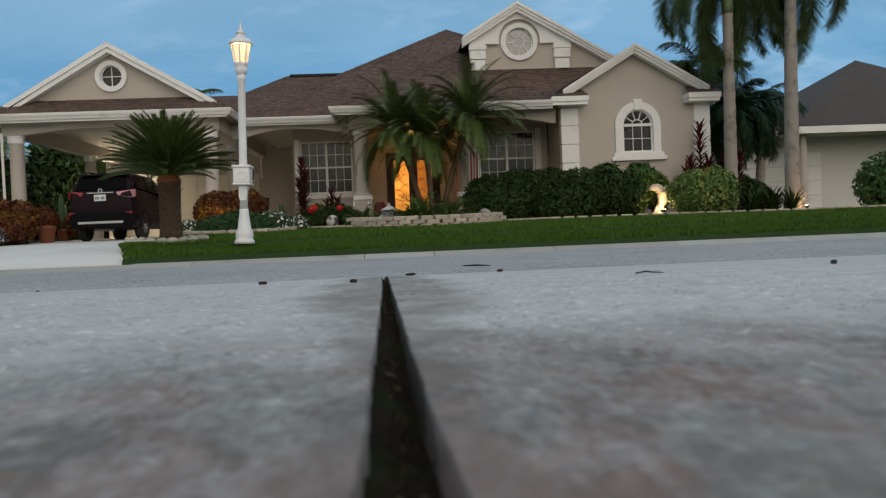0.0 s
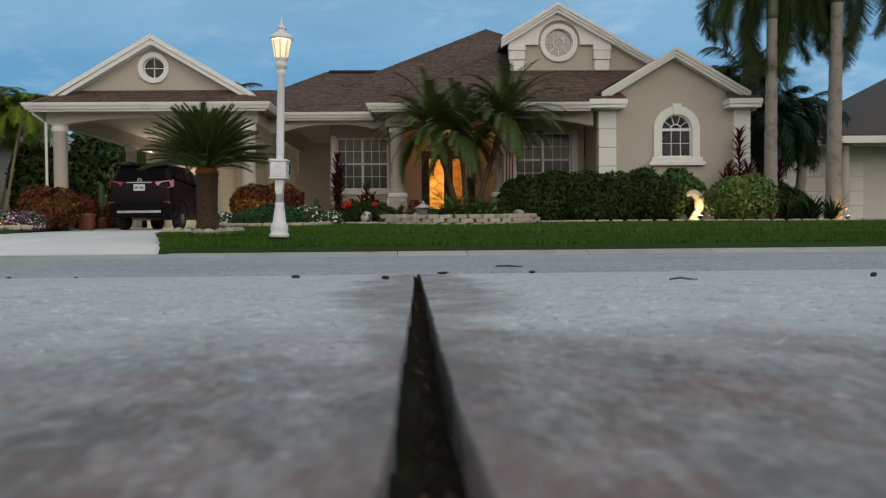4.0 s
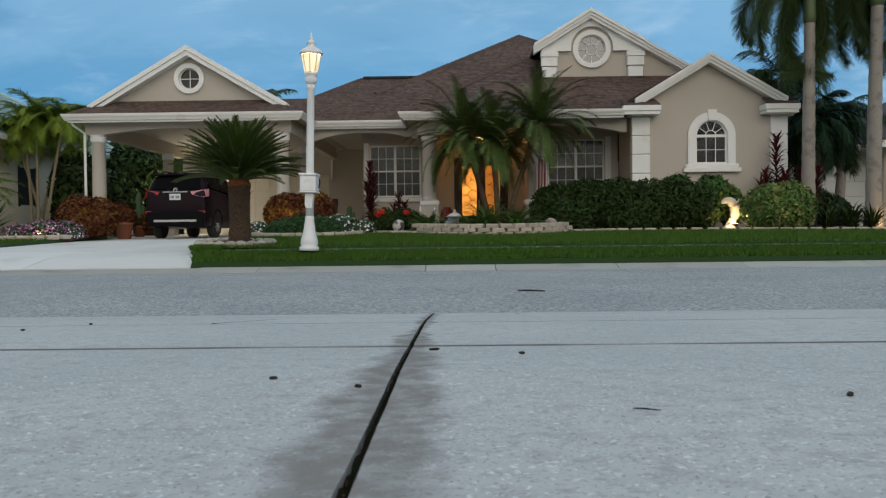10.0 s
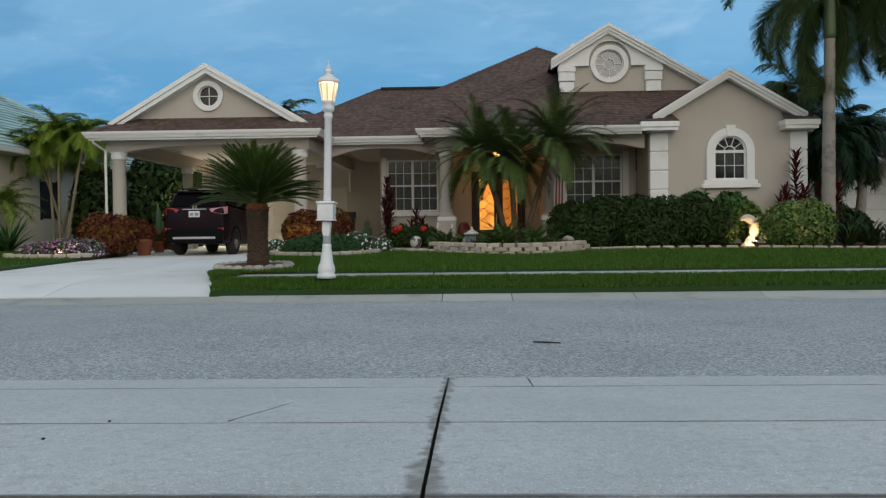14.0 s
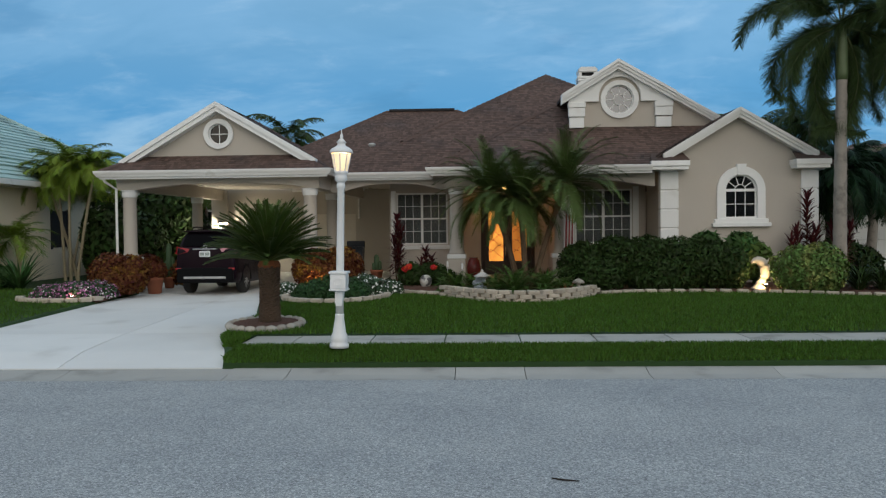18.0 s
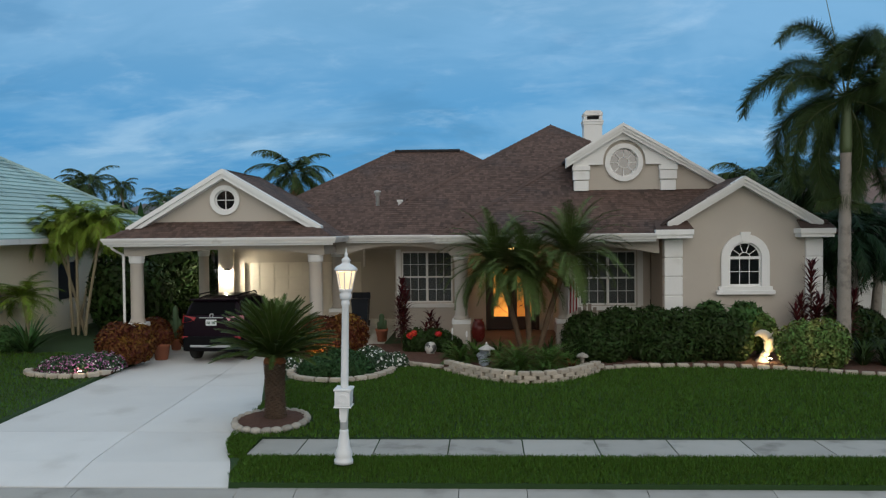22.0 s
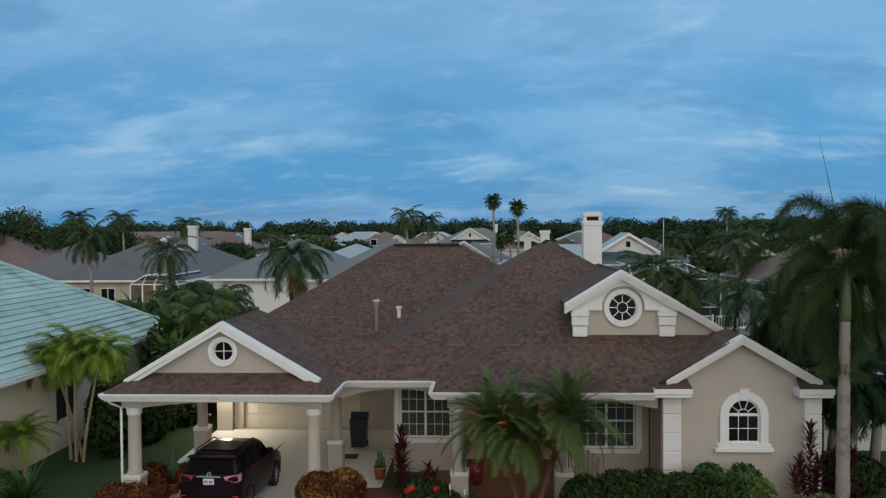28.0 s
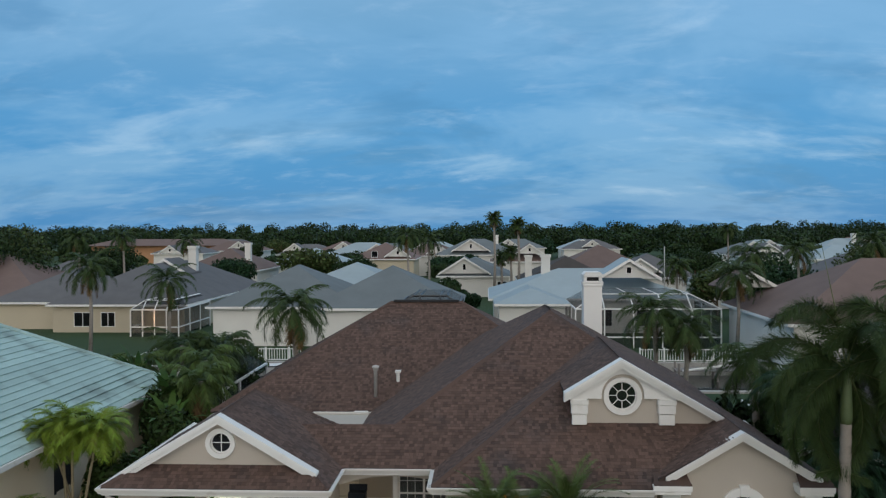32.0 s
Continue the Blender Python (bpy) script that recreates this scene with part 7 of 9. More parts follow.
def cycad(x, y):
    z = ground_z(y)
    rng = np.random.default_rng(21)
    t = thing("cycad", (x, y, z), "sago palm with a thick shaggy trunk and stiff dark fronds", "cycad")
    zt = z + 1.22
    part("trunk", lathe(bm_new(), [(0.22, z - 0.05), (0.21, z + 0.2), (0.185, z + 0.5), (0.18, z + 0.9), (0.20, z + 1.15), (0.16, zt + 0.02)], (x, y, 0), 18), BARK_DARK, t, smooth=True)
    # old leaf bases as stubby scales
    bm = bm_new()
    for k in range(300):
        a, h = k * 2.39996, z + 0.04 + 1.12 * k / 300
        r = 0.205 - 0.025 * math.sin(math.pi * (h - z) / 1.2)
        m = Matrix.Translation((x + r * math.cos(a), y + r * math.sin(a), h)) @ Matrix.Rotation(a, 4, "Z") @ Matrix.Rotation(radians(-48 + rng.uniform(-10, 10)), 4, "Y")
        prism(bm, [m @ Vector(p) for p in ((-0.02, -0.03, 0), (-0.02, 0.03, 0), (0.055, 0.018, 0.0), (0.055, -0.018, 0.0))], m.to_3x3() @ Vector((0, 0, 0.022)))
    bmesh.ops.recalc_face_normals(bm, faces=bm.faces)
    part("leaf_base", bm, BARK_DARK, t)
    part("crown_base", lathe(bm_new(), [(0.2, zt - 0.05), (0.24, zt), (0.2, zt + 0.08), (0.05, zt + 0.16)], (x, y, 0), 14), material("orange_fibre", (0.22, 0.075, 0.025), 0.95, vary=0.3, scale=15, bump=0.6), t)
    q, ribs = fronds(rng, (x, y, zt + 0.06), 136, 1.36, (12, 80), 34, 92, 0.17, 0.020, plume=0.08, vee=0.42, hang=0.04, var=0.07, start=0.08, curl=2.0)
    part("fronds", quads("fronds", *q, G_CYCAD), None, t, "stiff dark green fronds")
    part("midrib", rib_mesh(ribs, 0.010, 0.003, RIB), None, t)


def pygmy_palms():
    t = thing("pygmy_date_palm", (1.4, 24.3, 0.43), "cluster of three pygmy date palms with leaning trunks before the door", "palm")
    rng = np.random.default_rng(5)
    trunks = [((1.20, 24.45), (0.42, 24.3, 3.18)), ((1.40, 24.30), (1.25, 24.15, 2.95)), ((1.62, 24.35), (2.55, 24.2, 3.42))]
    for (bx, by), (hx, hy, hz) in trunks:
        bm = bm_new()
        pts, rad = [], []
        for i in range(15):
            f = i / 14
            pts.append((bx + (hx - bx) * f ** 1.25, by + (hy - by) * f, 0.38 + (hz - 0.38) * f))
            rad.append((0.075 if f < 0.7 else 0.075 + 0.055 * (f - 0.7) / 0.3) + 0.008 * (i % 2))
        tube(bm, pts, rad, 10)
        part("trunk", bm, BARK_BROWN, t, "leaning brown fibrous trunk")
        q, ribs = fronds(rng, (hx, hy, hz), 72, 1.76, (-30, 78), 64, 92, 0.25, 0.016, plume=0.22, vee=0.24, hang=0.12, var=0.14, start=0.10, curl=1.8)
        part("crown", quads("crown", *q, G_PYGMY), None, t, "arching soft green fronds")
        part("midrib", rib_mesh(ribs, 0.010, 0.003, RIB), None, t)
        q, ribs = fronds(rng, (hx, hy, hz - 0.15), 7, 1.0, (-55, -30), 45, 26, 0.24, 0.012, plume=0.3, vee=0.1, hang=0.6)
        part("dead_fronds", quads("dead_fronds", *q, DRY if hx > 1 else G_ARECA), None, t, "yellowing hanging fronds")


def tall_palm(name, x, y, z0, zc, r, crown, fl, label, seed, n=15, leafl=0.46, leaflets=270, shaft=True, spear=True, lean=(0.0, 0.0), mat=None, plume=1.5, droop=100, elev=(-72, 78), hang=0.34, w=0.017):
    rng = np.random.default_rng(seed)
    t = thing(name, (x, y, z0), label, "palm")
    bm = bm_new()
    pts, rad = [], []
    n_ = 26
    for i in range(n_):
        f = i / (n_ - 1)
        pts.append((x + lean[0] * f ** 1.5, y + lean[1] * f ** 1.5, z0 - 0.1 + (zc - z0 + 0.1) * f))
        rad.append(r * (1.25 - 0.25 * min(1, f * 8)) * (1 - 0.28 * f) + (0.012 if i % 2 else 0))
    tube(bm, pts, rad, 14)
    part("trunk", bm, BARK_GREY, t, "ringed grey trunk", True)
    hx, hy = x + lean[0], y + lean[1]
    if shaft:
        part("crownshaft", lathe(bm_new(), [(r * 0.80, zc - 0.02), (r * 0.88, zc + 0.15), (r * 0.80, zc + 0.8), (r * 0.62, zc + 1.3), (r * 0.34, zc + 1.6)], (hx, hy, 0), 14), CROWNSHAFT, t, "smooth green crownshaft", True)
    hz = zc + (1.45 if shaft else 0.0)
    q, ribs = fronds(rng, (hx, hy, hz), n, fl, elev, droop, leaflets, leafl, w, plume=plume, vee=0.1, hang=hang, var=0.1, start=0.16, curl=1.6, clear=True)
    part("crown", quads("crown", *q, mat or G_PALM), None, t, "arching plumed fronds")
    part("midrib", rib_mesh(ribs, 0.022, 0.005, RIB), None, t)
    if spear:
        bm = tube(bm_new(), [(hx, hy, hz), (hx - 0.16, hy, hz + 1.0), (hx - 0.72, hy, hz + 3.6)], [0.03, 0.02, 0.004], 6)
        part("spear_leaf", bm, RIB, t)
    return t


CROWNSHAFT = material("crownshaft_green", (0.10, 0.14, 0.06), 0.5, vary=0.15, bump=0.1)


def cordyline(x, y, heights, label, seed, size=0.42, z=None):
    rng = np.random.default_rng(seed)
    z = ground_z(y) if z is None else z
    t = thing("cordyline", (x, y, z), label, "cordyline")
    sets = []
    for k, (dx, dy, h) in enumerate(heights):
        part("cane", tube(bm_new(), [(x + dx * 0.4, y + dy * 0.4, z - 0.03), (x + dx, y + dy, z + h)], 0.02, 6), BARK_BROWN, t)
        nl = int(46 * h)
        for i in range(nl):
            f = i / nl
            a = i * 2.39996 + k
            zz = z + h * (0.25 + 0.75 * f)
            c = np.array([x + dx * (0.4 + 0.6 * f), y + dy, zz])
            el = radians(-5 + 65 * f + rng.uniform(-12, 12))
            d = np.array([math.cos(a) * math.cos(el), math.sin(a) * math.cos(el), math.sin(el)])
            s = np.cross(d, [0, 0, 1.0])
            s /= np.linalg.norm(s)
            L = size * rng.uniform(0.75, 1.1)
            w = 0.055
            mid = c + d * L * 0.55 + np.array([0, 0, 0.03])
            tip = c + d * L + np.array([0, 0, -0.10 * L])
            sets.append([[c - s * w * 0.25], [c + s * w * 0.25], [mid + s * w * 0.6], [mid - s * w * 0.6]])
            sets.append([[mid - s * w * 0.6], [mid + s * w * 0.6], [tip + s * 0.006], [tip - s * 0.006]])
    arr = [np.array([s[k][0] for s in sets]) for k in range(4)]
    part("leaves", quads("leaves", *arr, R_CORDY), None, t, "burgundy strap leaves")


def strap_plant(name, x, y, n, L, label, mat, seed, w=0.05, elev=(15, 80), droop=0.5, z=None, category="plant", group=""):
    """Long arching strap leaves from one crown."""
    rng = np.random.default_rng(seed)
    z = ground_z(y) if z is None else z
    A, B, C, D = [], [], [], []
    for i in range(n):
        a, el = rng.uniform(0, 6.283), radians(rng.uniform(*elev))
        l = L * rng.uniform(0.7, 1.1)
        h = np.array([math.cos(a), math.sin(a), 0])
        p = np.array([x, y, z]) + h * 0.05
        s = np.array([-math.sin(a), math.cos(a), 0])
        prev, pw = p, w * 0.7
        for k in range(5):
            th = el - droop * 2.4 * ((k + 0.5) / 5) ** 1.6
            q = prev + (h * math.cos(th) + np.array([0, 0, math.sin(th)])) * l / 5
            nw = w * (1.0, 0.95, 0.8, 0.5, 0.08)[k]
            A.append(prev - s * pw / 2), B.append(prev + s * pw / 2), C.append(q + s * nw / 2), D.append(q - s * nw / 2)
            prev, pw = q, nw
    t = thing(name, (x, y, z), label, category, group)
    part("leaves", quads("leaves", *[np.array(v) for v in (A, B, C, D)], mat), None, t)
    part("crown_base", lathe(bm_new(), [(0.05, z - 0.03), (0.07, z + 0.04), (0.03, z + 0.10)], (x, y, 0), 8), BARK_BROWN, t)
    return t


def areca_clump():
    rng = np.random.default_rng(8)
    t = thing("areca_palm", (-14.6, 30.0, 0.45), "clump of yellow-green cane palms beside the neighbouring house", "palm")
    for bx, by, hx, hy, hz in ((-14.9, 30.2, -15.0, 30.0, 4.55), (-14.6, 30.0, -14.45, 29.7, 4.85), (-14.3, 29.9, -13.35, 29.5, 4.75), (-14.85, 30.5, -13.9, 30.6, 4.4), (-14.5, 30.3, -15.5, 30.1, 4.3)):
        bm = bm_new()
        pts = [(bx + (hx - bx) * f ** 1.2, by + (hy - by) * f, 0.40 + (hz - 0.5) * f) for f in np.linspace(0, 1, 12)]
        tube(bm, pts, [0.058 - 0.020 * f + (0.006 if i % 2 else 0) for i, f in enumerate(np.linspace(0, 1, 12))], 8)
        part("cane", bm, CANE, t, "pale ringed cane")
        q, ribs = fronds(rng, (hx, hy, hz - 0.2), 26, 1.32, (-20, 80), 100, 60, 0.42, 0.030, plume=0.25, vee=0.35, hang=0.5, var=0.15)
        part("crown", quads("crown", *q, G_ARECA), None, t, "arching yellow-green fronds")
        part("midrib", rib_mesh(ribs, 0.012, 0.004, RIB), None, t)


CANE = material("pale_cane", (0.33, 0.28, 0.18), 0.8, vary=0.2, scale=5, fine=20, bump=0.3)


def build_plants():
    beds()
    cycad(-4.22, 17.25)
    pygmy_palms()
    tall_palm("foxtail_palm", 10.05, 24.0, 0.42, 6.15, 0.19, 0, 3.5, "tall foxtail palm with a smooth grey trunk and plumed fronds", 31, n=21, leafl=0.48, leaflets=700, elev=(-58, 82), droop=124, lean=(0.05, 0.0))
    tall_palm("foxtail_palm", 11.62, 23.5, 0.42, 6.5, 0.21, 0, 3.5, "taller foxtail palm lit at its foot", 32, n=19, leafl=0.48, leaflets=700, elev=(-58, 82), droop=124, spear=False, lean=(0.15, 0.1))
    areca_clump()
    rng = np.random.default_rng(18)
    t = thing("areca_palm", (-15.2, 27.6, 0.45), "small yellow-green cane palm against the neighbour's wall", "palm")
    part("cane", tube(bm_new(), [(-15.2, 27.6, 0.40), (-15.15, 27.6, 1.2), (-15.25, 27.5, 2.0)], [0.09, 0.07, 0.06], 8), CANE, t, "pale ringed cane")
    q, ribs = fronds(rng, (-15.25, 27.5, 1.95), 22, 1.25, (0, 78), 85, 44, 0.40, 0.032, plume=0.25, vee=0.35, hang=0.45, var=0.15)
    part("crown", quads("crown", *q, G_ARECA), None, t, "arching yellow-green fronds")
    part("midrib", rib_mesh(ribs, 0.012, 0.004, RIB), None, t)
    strap_plant("bird_of_paradise", -14.1, 25.7, 60, 1.35, "spiky green agave by the neighbour's wall", G_MID, 3, w=0.08, elev=(20, 85), droop=0.25)
    cordyline(-2.45, 26.3, [(0.0, 0.0, 2.0), (0.10, 0.1, 1.65), (-0.10, 0.05, 1.4), (0.05, -0.1, 1.0)], "tall burgundy cordyline by the porch window", 41)
    cordyline(9.50, 24.9, [(0.0, 0.0, 2.5), (-0.30, 0.0, 1.5), (0.30, 0.05, 1.5), (-0.5, -0.1, 1.2), (0.1, -0.15, 1.35)], "tall burgundy cordyline against the corner quoins", 42, 0.46)
    cordyline(10.6, 25.3, [(0.0, 0.0, 2.1), (0.35, 0.1, 1.6), (-0.25, 0.0, 1.6)], "dark burgundy cordyline beside the palm", 43, 0.5)
    cordyline(-1.55, 25.9, [(0.0, 0.0, 1.05), (0.2, 0.0, 0.8), (-0.15, 0.0, 0.7)], "low dark cordyline among red flowers", 44, 0.35)
    # hedge of dark shrubs
    shrub("hedge", "wide dense dark green hedge before the porch and stucco wall", [(3.0, 24.1, 1.0, 0.72, 0.62, 0.72), (3.9, 24.2, 1.12, 0.8, 0.7, 0.75), (4.8, 24.25, 1.12, 0.75, 0.7, 0.76), (5.7, 24.15, 1.10, 0.8, 0.7, 0.74), (6.5, 24.0, 1.05, 0.75, 0.65, 0.74), (7.0, 23.8, 0.98, 0.5, 0.5, 0.62), (3.4, 23.7, 0.8, 0.7, 0.5, 0.5), (5.2, 23.7, 0.8, 1.1, 0.5, 0.5)] + [(2.7 + 0.29 * k, 24.1 + 0.3 * math.sin(k * 2.1), 1.36 + 0.16 * math.sin(k * 1.7) + 0.07 * math.sin(k * 4.3), 0.26, 0.26, 0.30) for k in range(15)], 34000, 0.050, G_DARK, 3.2, "hedge", seed=51, stems=9)
    shrub("tall_shrub", "taller green shrub with finger-like leaves by the window", [(6.55, 24.6, 1.35, 0.5, 0.4, 0.62), (7.55, 24.6, 1.35, 0.5, 0.4, 0.60)], 2600, 0.10, G_MID, 3.0, seed=52)
    shrub("variegated_shrub", "rounded variegated yellow-green shrub", [(8.55, 22.85, 0.95, 0.72, 0.62, 0.66), (9.05, 22.8, 1.0, 0.68, 0.6, 0.68), (8.8, 22.65, 0.8, 0.8, 0.55, 0.5)], 9500, 0.056, G_VARI, 1.9, seed=53)
    shrub("croton", "yellowish croton behind the lit sculpture", [(7.95, 24.3, 1.1, 0.35, 0.3, 0.55)], 900, 0.10, G_VARI, 2.8, seed=54)
    shrub("dark_shrub", "dark shrub behind the palm trunks", [(11.2, 26.8, 1.0, 0.8, 0.8, 0.7), (11.9, 27.4, 0.9, 0.8, 0.8, 0.6)], 4000, 0.09, G_DARK, 2.6, seed=55)
    shrub("green_shrub", "large bright green shrub at the edge of the neighbouring lot", [(14.4, 23.0, 1.0, 1.1, 0.9, 0.95), (15.6, 23.2, 1.1, 1.0, 0.9, 1.0), (15.0, 22.4, 0.8, 1.1, 0.8, 0.6)], 8000, 0.075, G_MID, 2.4, seed=56)
    for k, (x, y) in enumerate(((10.15, 23.0), (10.7, 22.9), (11.25, 22.85), (10.4, 23.5), (11.0, 23.4))):
        strap_plant("agapanthus", x, y, 60, 0.95, "dark green clump of strap leaves under the palms", G_DARK, 60 + k, w=0.045, elev=(35, 88), droop=0.55, group="strap leaf clumps")
    # copper-leaf shrubs
    shrub("copper_shrub", "dense copper-red croton shrub by the carport column", [(-10.35, 23.7, 0.95, 0.62, 0.55, 0.62), (-9.85, 23.85, 0.95, 0.5, 0.5, 0.55), (-10.1, 23.5, 0.75, 0.6, 0.45, 0.42)], 11500, 0.048, R_CROTON, 2.3, seed=57)
    shrub("copper_shrub", "copper-red croton shrub lit from below beside the carport", [(-4.75, 24.8, 1.0, 0.65, 0.5, 0.60), (-4.0, 24.95, 1.05, 0.65, 0.5, 0.62), (-4.3, 24.5, 0.8, 0.8, 0.4, 0.42)], 12500, 0.048, R_CROTON, 2.3, seed=58)
    shrub("copper_shrub", "small dark red shrub behind the potted plants", [(-10.3, 26.2, 0.95, 0.55, 0.5, 0.5), (-9.4, 26.9, 0.85, 0.5, 0.5, 0.42)], 6000, 0.05, R_CROTON, 2.3, seed=59)
    t = shrub("potted_shrub", "reddish shrub in a terracotta pot beside the driveway", [(-9.55, 24.85, 0.96, 0.34, 0.32, 0.28)], 1500, 0.06, R_CROTON, 2.3, seed=60, base=0.80)
    pot_plant_pot(t, -9.55, 24.85, 0.335, 0.27, 0.50, TERRACOTTA)
    # flowers
    shrub("flower_bed", "low mound of pink and purple flowers in a stone-edged bed", [(-11.45, 22.6, 0.42, 0.62, 0.5, 0.36), (-10.75, 22.4, 0.45, 0.6, 0.55, 0.40), (-10.35, 22.9, 0.45, 0.5, 0.5, 0.40)], 4200, 0.045, G_GREY, 2.0, "flowers", seed=61, flowers=(FL_PINK, 1300, 0.05))
    rng = np.random.default_rng(62)
    tw = thing("white_flowers", (-10.6, 22.4, 0.38), "small pale daisies among the pink flowers", "flowers")
    tagged(part("petals", quads("petals", *leaf_cloud(rng, [(-11.2, 22.3, 0.44, 0.7, 0.5, 0.38), (-10.4, 22.5, 0.45, 0.6, 0.5, 0.42)], 240, 0.05, 1.0, 1.0, 1.1, 0.2, zmin=0.38), FL_WHITE), None, tw), kind="stuff")
    shrub("white_flower_shrub", "low shrub covered in small white flowers", [(-2.75, 22.7, 0.55, 0.42, 0.4, 0.32), (-2.35, 23.1, 0.5, 0.36, 0.4, 0.28), (-3.05, 23.2, 0.62, 0.4, 0.4, 0.32)], 2600, 0.045, G_GREY, 2.2, seed=63, flowers=(FL_WHITE, 420, 0.055))
    shrub("white_flower_shrub", "low pale flowers at the edge of the driveway bed", [(-5.1, 22.7, 0.5, 0.35, 0.5, 0.26)], 900, 0.045, G_GREY, 2.2, seed=64, flowers=(FL_WHITE, 160, 0.05))
    shrub("juniper", "spreading grey-green ground cover mound behind garden blocks", [(-4.2, 22.0, 0.45, 0.6, 0.55, 0.38), (-3.4, 21.9, 0.45, 0.65, 0.55, 0.42), (-3.8, 22.6, 0.5, 0.8, 0.6, 0.45)], 15000, 0.032, G_JUNI, 3.0, seed=65)
    shrub("flowering_shrub", "dark shrub with a few large red flowers", [(-1.95, 25.5, 0.72, 0.42, 0.35, 0.42), (-1.35, 25.6, 0.72, 0.5, 0.35, 0.42), (-0.95, 25.3, 0.62, 0.4, 0.3, 0.32)], 3600, 0.065, G_DARK, 2.2, seed=66)
    for k, (x, y, z) in enumerate(((-2.12, 25.1, 0.98), (-2.0, 25.15, 1.05), (-1.28, 25.2, 1.02))):
        t = thing("red_flower", (x, y, z), "large red flower head on the shrub", "flower", "red flowers")
        part("petals", quads("petals", *leaf_cloud(np.random.default_rng(70 + k), [(x, y, z, 0.09, 0.08, 0.08)], 90, 0.05, 1.2, 0.7, 1.1, 0.3), FL_RED), None, t)
        part("stalk", tube(bm_new(), [(x, y + 0.3, 0.75), (x, y, z)], 0.006, 5), RIB, t)
    # ferns and grasses in the front bed
    for k, (x, y, n, L) in enumerate(((-0.55, 23.4, 110, 0.75), (1.0, 21.95, 190, 1.15), (1.75, 22.2, 170, 1.05), (0.6, 22.5, 90, 0.7), (-0.1, 24.2, 60, 0.6), (2.3, 23.0, 60, 0.6))):
        rng = np.random.default_rng(80 + k)
        z = ground_z(y) + 0.04
        t = thing("fern", (x, y, z), "arching bright green sword fern", "fern", "ferns")
        q, ribs = fronds(rng, (x, y, z), n // 2, L, (15, 82), 80, 20, 0.11, 0.03, plume=0.1, vee=0.1, hang=0.2, var=0.2, start=0.1)
        part("fronds", quads("fronds", *q, G_FERN), None, t)
        part("midrib", rib_mesh(ribs, 0.005, 0.002, RIB, 4), None, t)
    for k, (x, y, n, L, mat) in enumerate(((-0.2, 25.3, 34, 0.6, G_DARK), (0.5, 25.0, 40, 0.7, G_MID), (0.2, 24.4, 34, 0.55, G_DARK), (2.0, 24.9, 40, 0.7, G_MID), (2.7, 23.6, 34, 0.6, G_DARK), (-0.9, 24.3, 30, 0.5, G_MID), (0.9, 23.4, 36, 0.6, G_DARK))):
        strap_plant("liriope", x, y, n, L, "low dark clump of grassy leaves in the mulch", mat, 110 + k, w=0.035, elev=(25, 85), droop=0.5, group="grassy clumps")
    strap_plant("bromeliad", 2.35, 22.2, 46, 0.42, "small burgundy bromeliad by the retaining wall", R_CROTON, 91, w=0.05, elev=(20, 75), droop=0.3)
    strap_plant("bromeliad", 1.55, 23.6, 30, 0.5, "dark bromeliad under the palms", R_CORDY, 92, w=0.05, elev=(20, 75), droop=0.3)
    # dense garden screen between the lots, seen through the carport
    shrub("garden_screen", "tall dark tropical planting behind the carport", [(-13.2, 33, 1.6, 1.0, 1.4, 1.3), (-13.5, 30.6, 2.0, 0.9, 0.9, 1.5), (-12.7, 34.5, 2.6, 0.9, 1.0, 1.6), (-14.0, 37.5, 2.9, 1.1, 1.2, 1.8), (-12.6, 36, 1.9, 1.1, 1.5, 1.5), (-11.8, 39, 1.0, 1.2, 1.2, 0.7)], 11000, 0.12, G_DARK, 2.6, seed=95, stems=6, base=0.42)
    shrub("garden_screen", "leafy planting along the neighbour's wall", [(-14.6, 33, 1.2, 0.7, 1.2, 0.9), (-15.2, 26.0, 0.75, 0.8, 0.7, 0.4)], 4200, 0.12, G_MID, 2.6, seed=96, stems=5, base=0.42)
    # lawn blades
    rng = np.random.default_rng(100)
    areas = [((-4.2, 16.0, 13.71, 14.88), 90000), ((-4.9, 16.0, 15.98, 23.0), 150000), ((-4.75, -4.18, 14.8, 16.0), 4500), ((-20.0, -10.1, 15.98, 25.5), 36000), ((-20, -10.1, 13.71, 14.86), 8000)]
    beds_ = [[(-2.1, 23.35), (-0.95, 22.5), (0.13, 21.25), (1.23, 20.7), (2.25, 21.25), (3.2, 22.4), (4.07, 22.8), (6.0, 22.8), (8.1, 22.4), (9.3, 21.85), (11.0, 21.4), (16.0, 21.6), (16, 30), (-3.6, 30), (-3.6, 24)],
             [(-5.2, 25.6), (-5.15, 21.8), (-4.6, 21.05), (-3.68, 20.8), (-2.8, 21.2), (-2.3, 22.0), (-2.2, 24.0), (-3, 26)],
             [(-12.4, 22.5), (-12.0, 21.8), (-10.95, 21.4), (-9.9, 21.6), (-9.8, 26), (-12.5, 26)],
             [(-10.06, 13.0), (-4.11, 13.0), (-4.11, 13.7), (-4.39, 14.6), (-4.78, 15.75), (-4.86, 16.6), (-5.02, 19.0), (-5.49, 21.0), (-6.0, 23.2), (-5.9, 25), (-10.1, 25)]]
    ring = [(-4.27 + 0.85 * math.cos(2 * math.pi * i / 16), 17.1 + 0.97 * math.sin(2 * math.pi * i / 16)) for i in range(16)]
    P = []
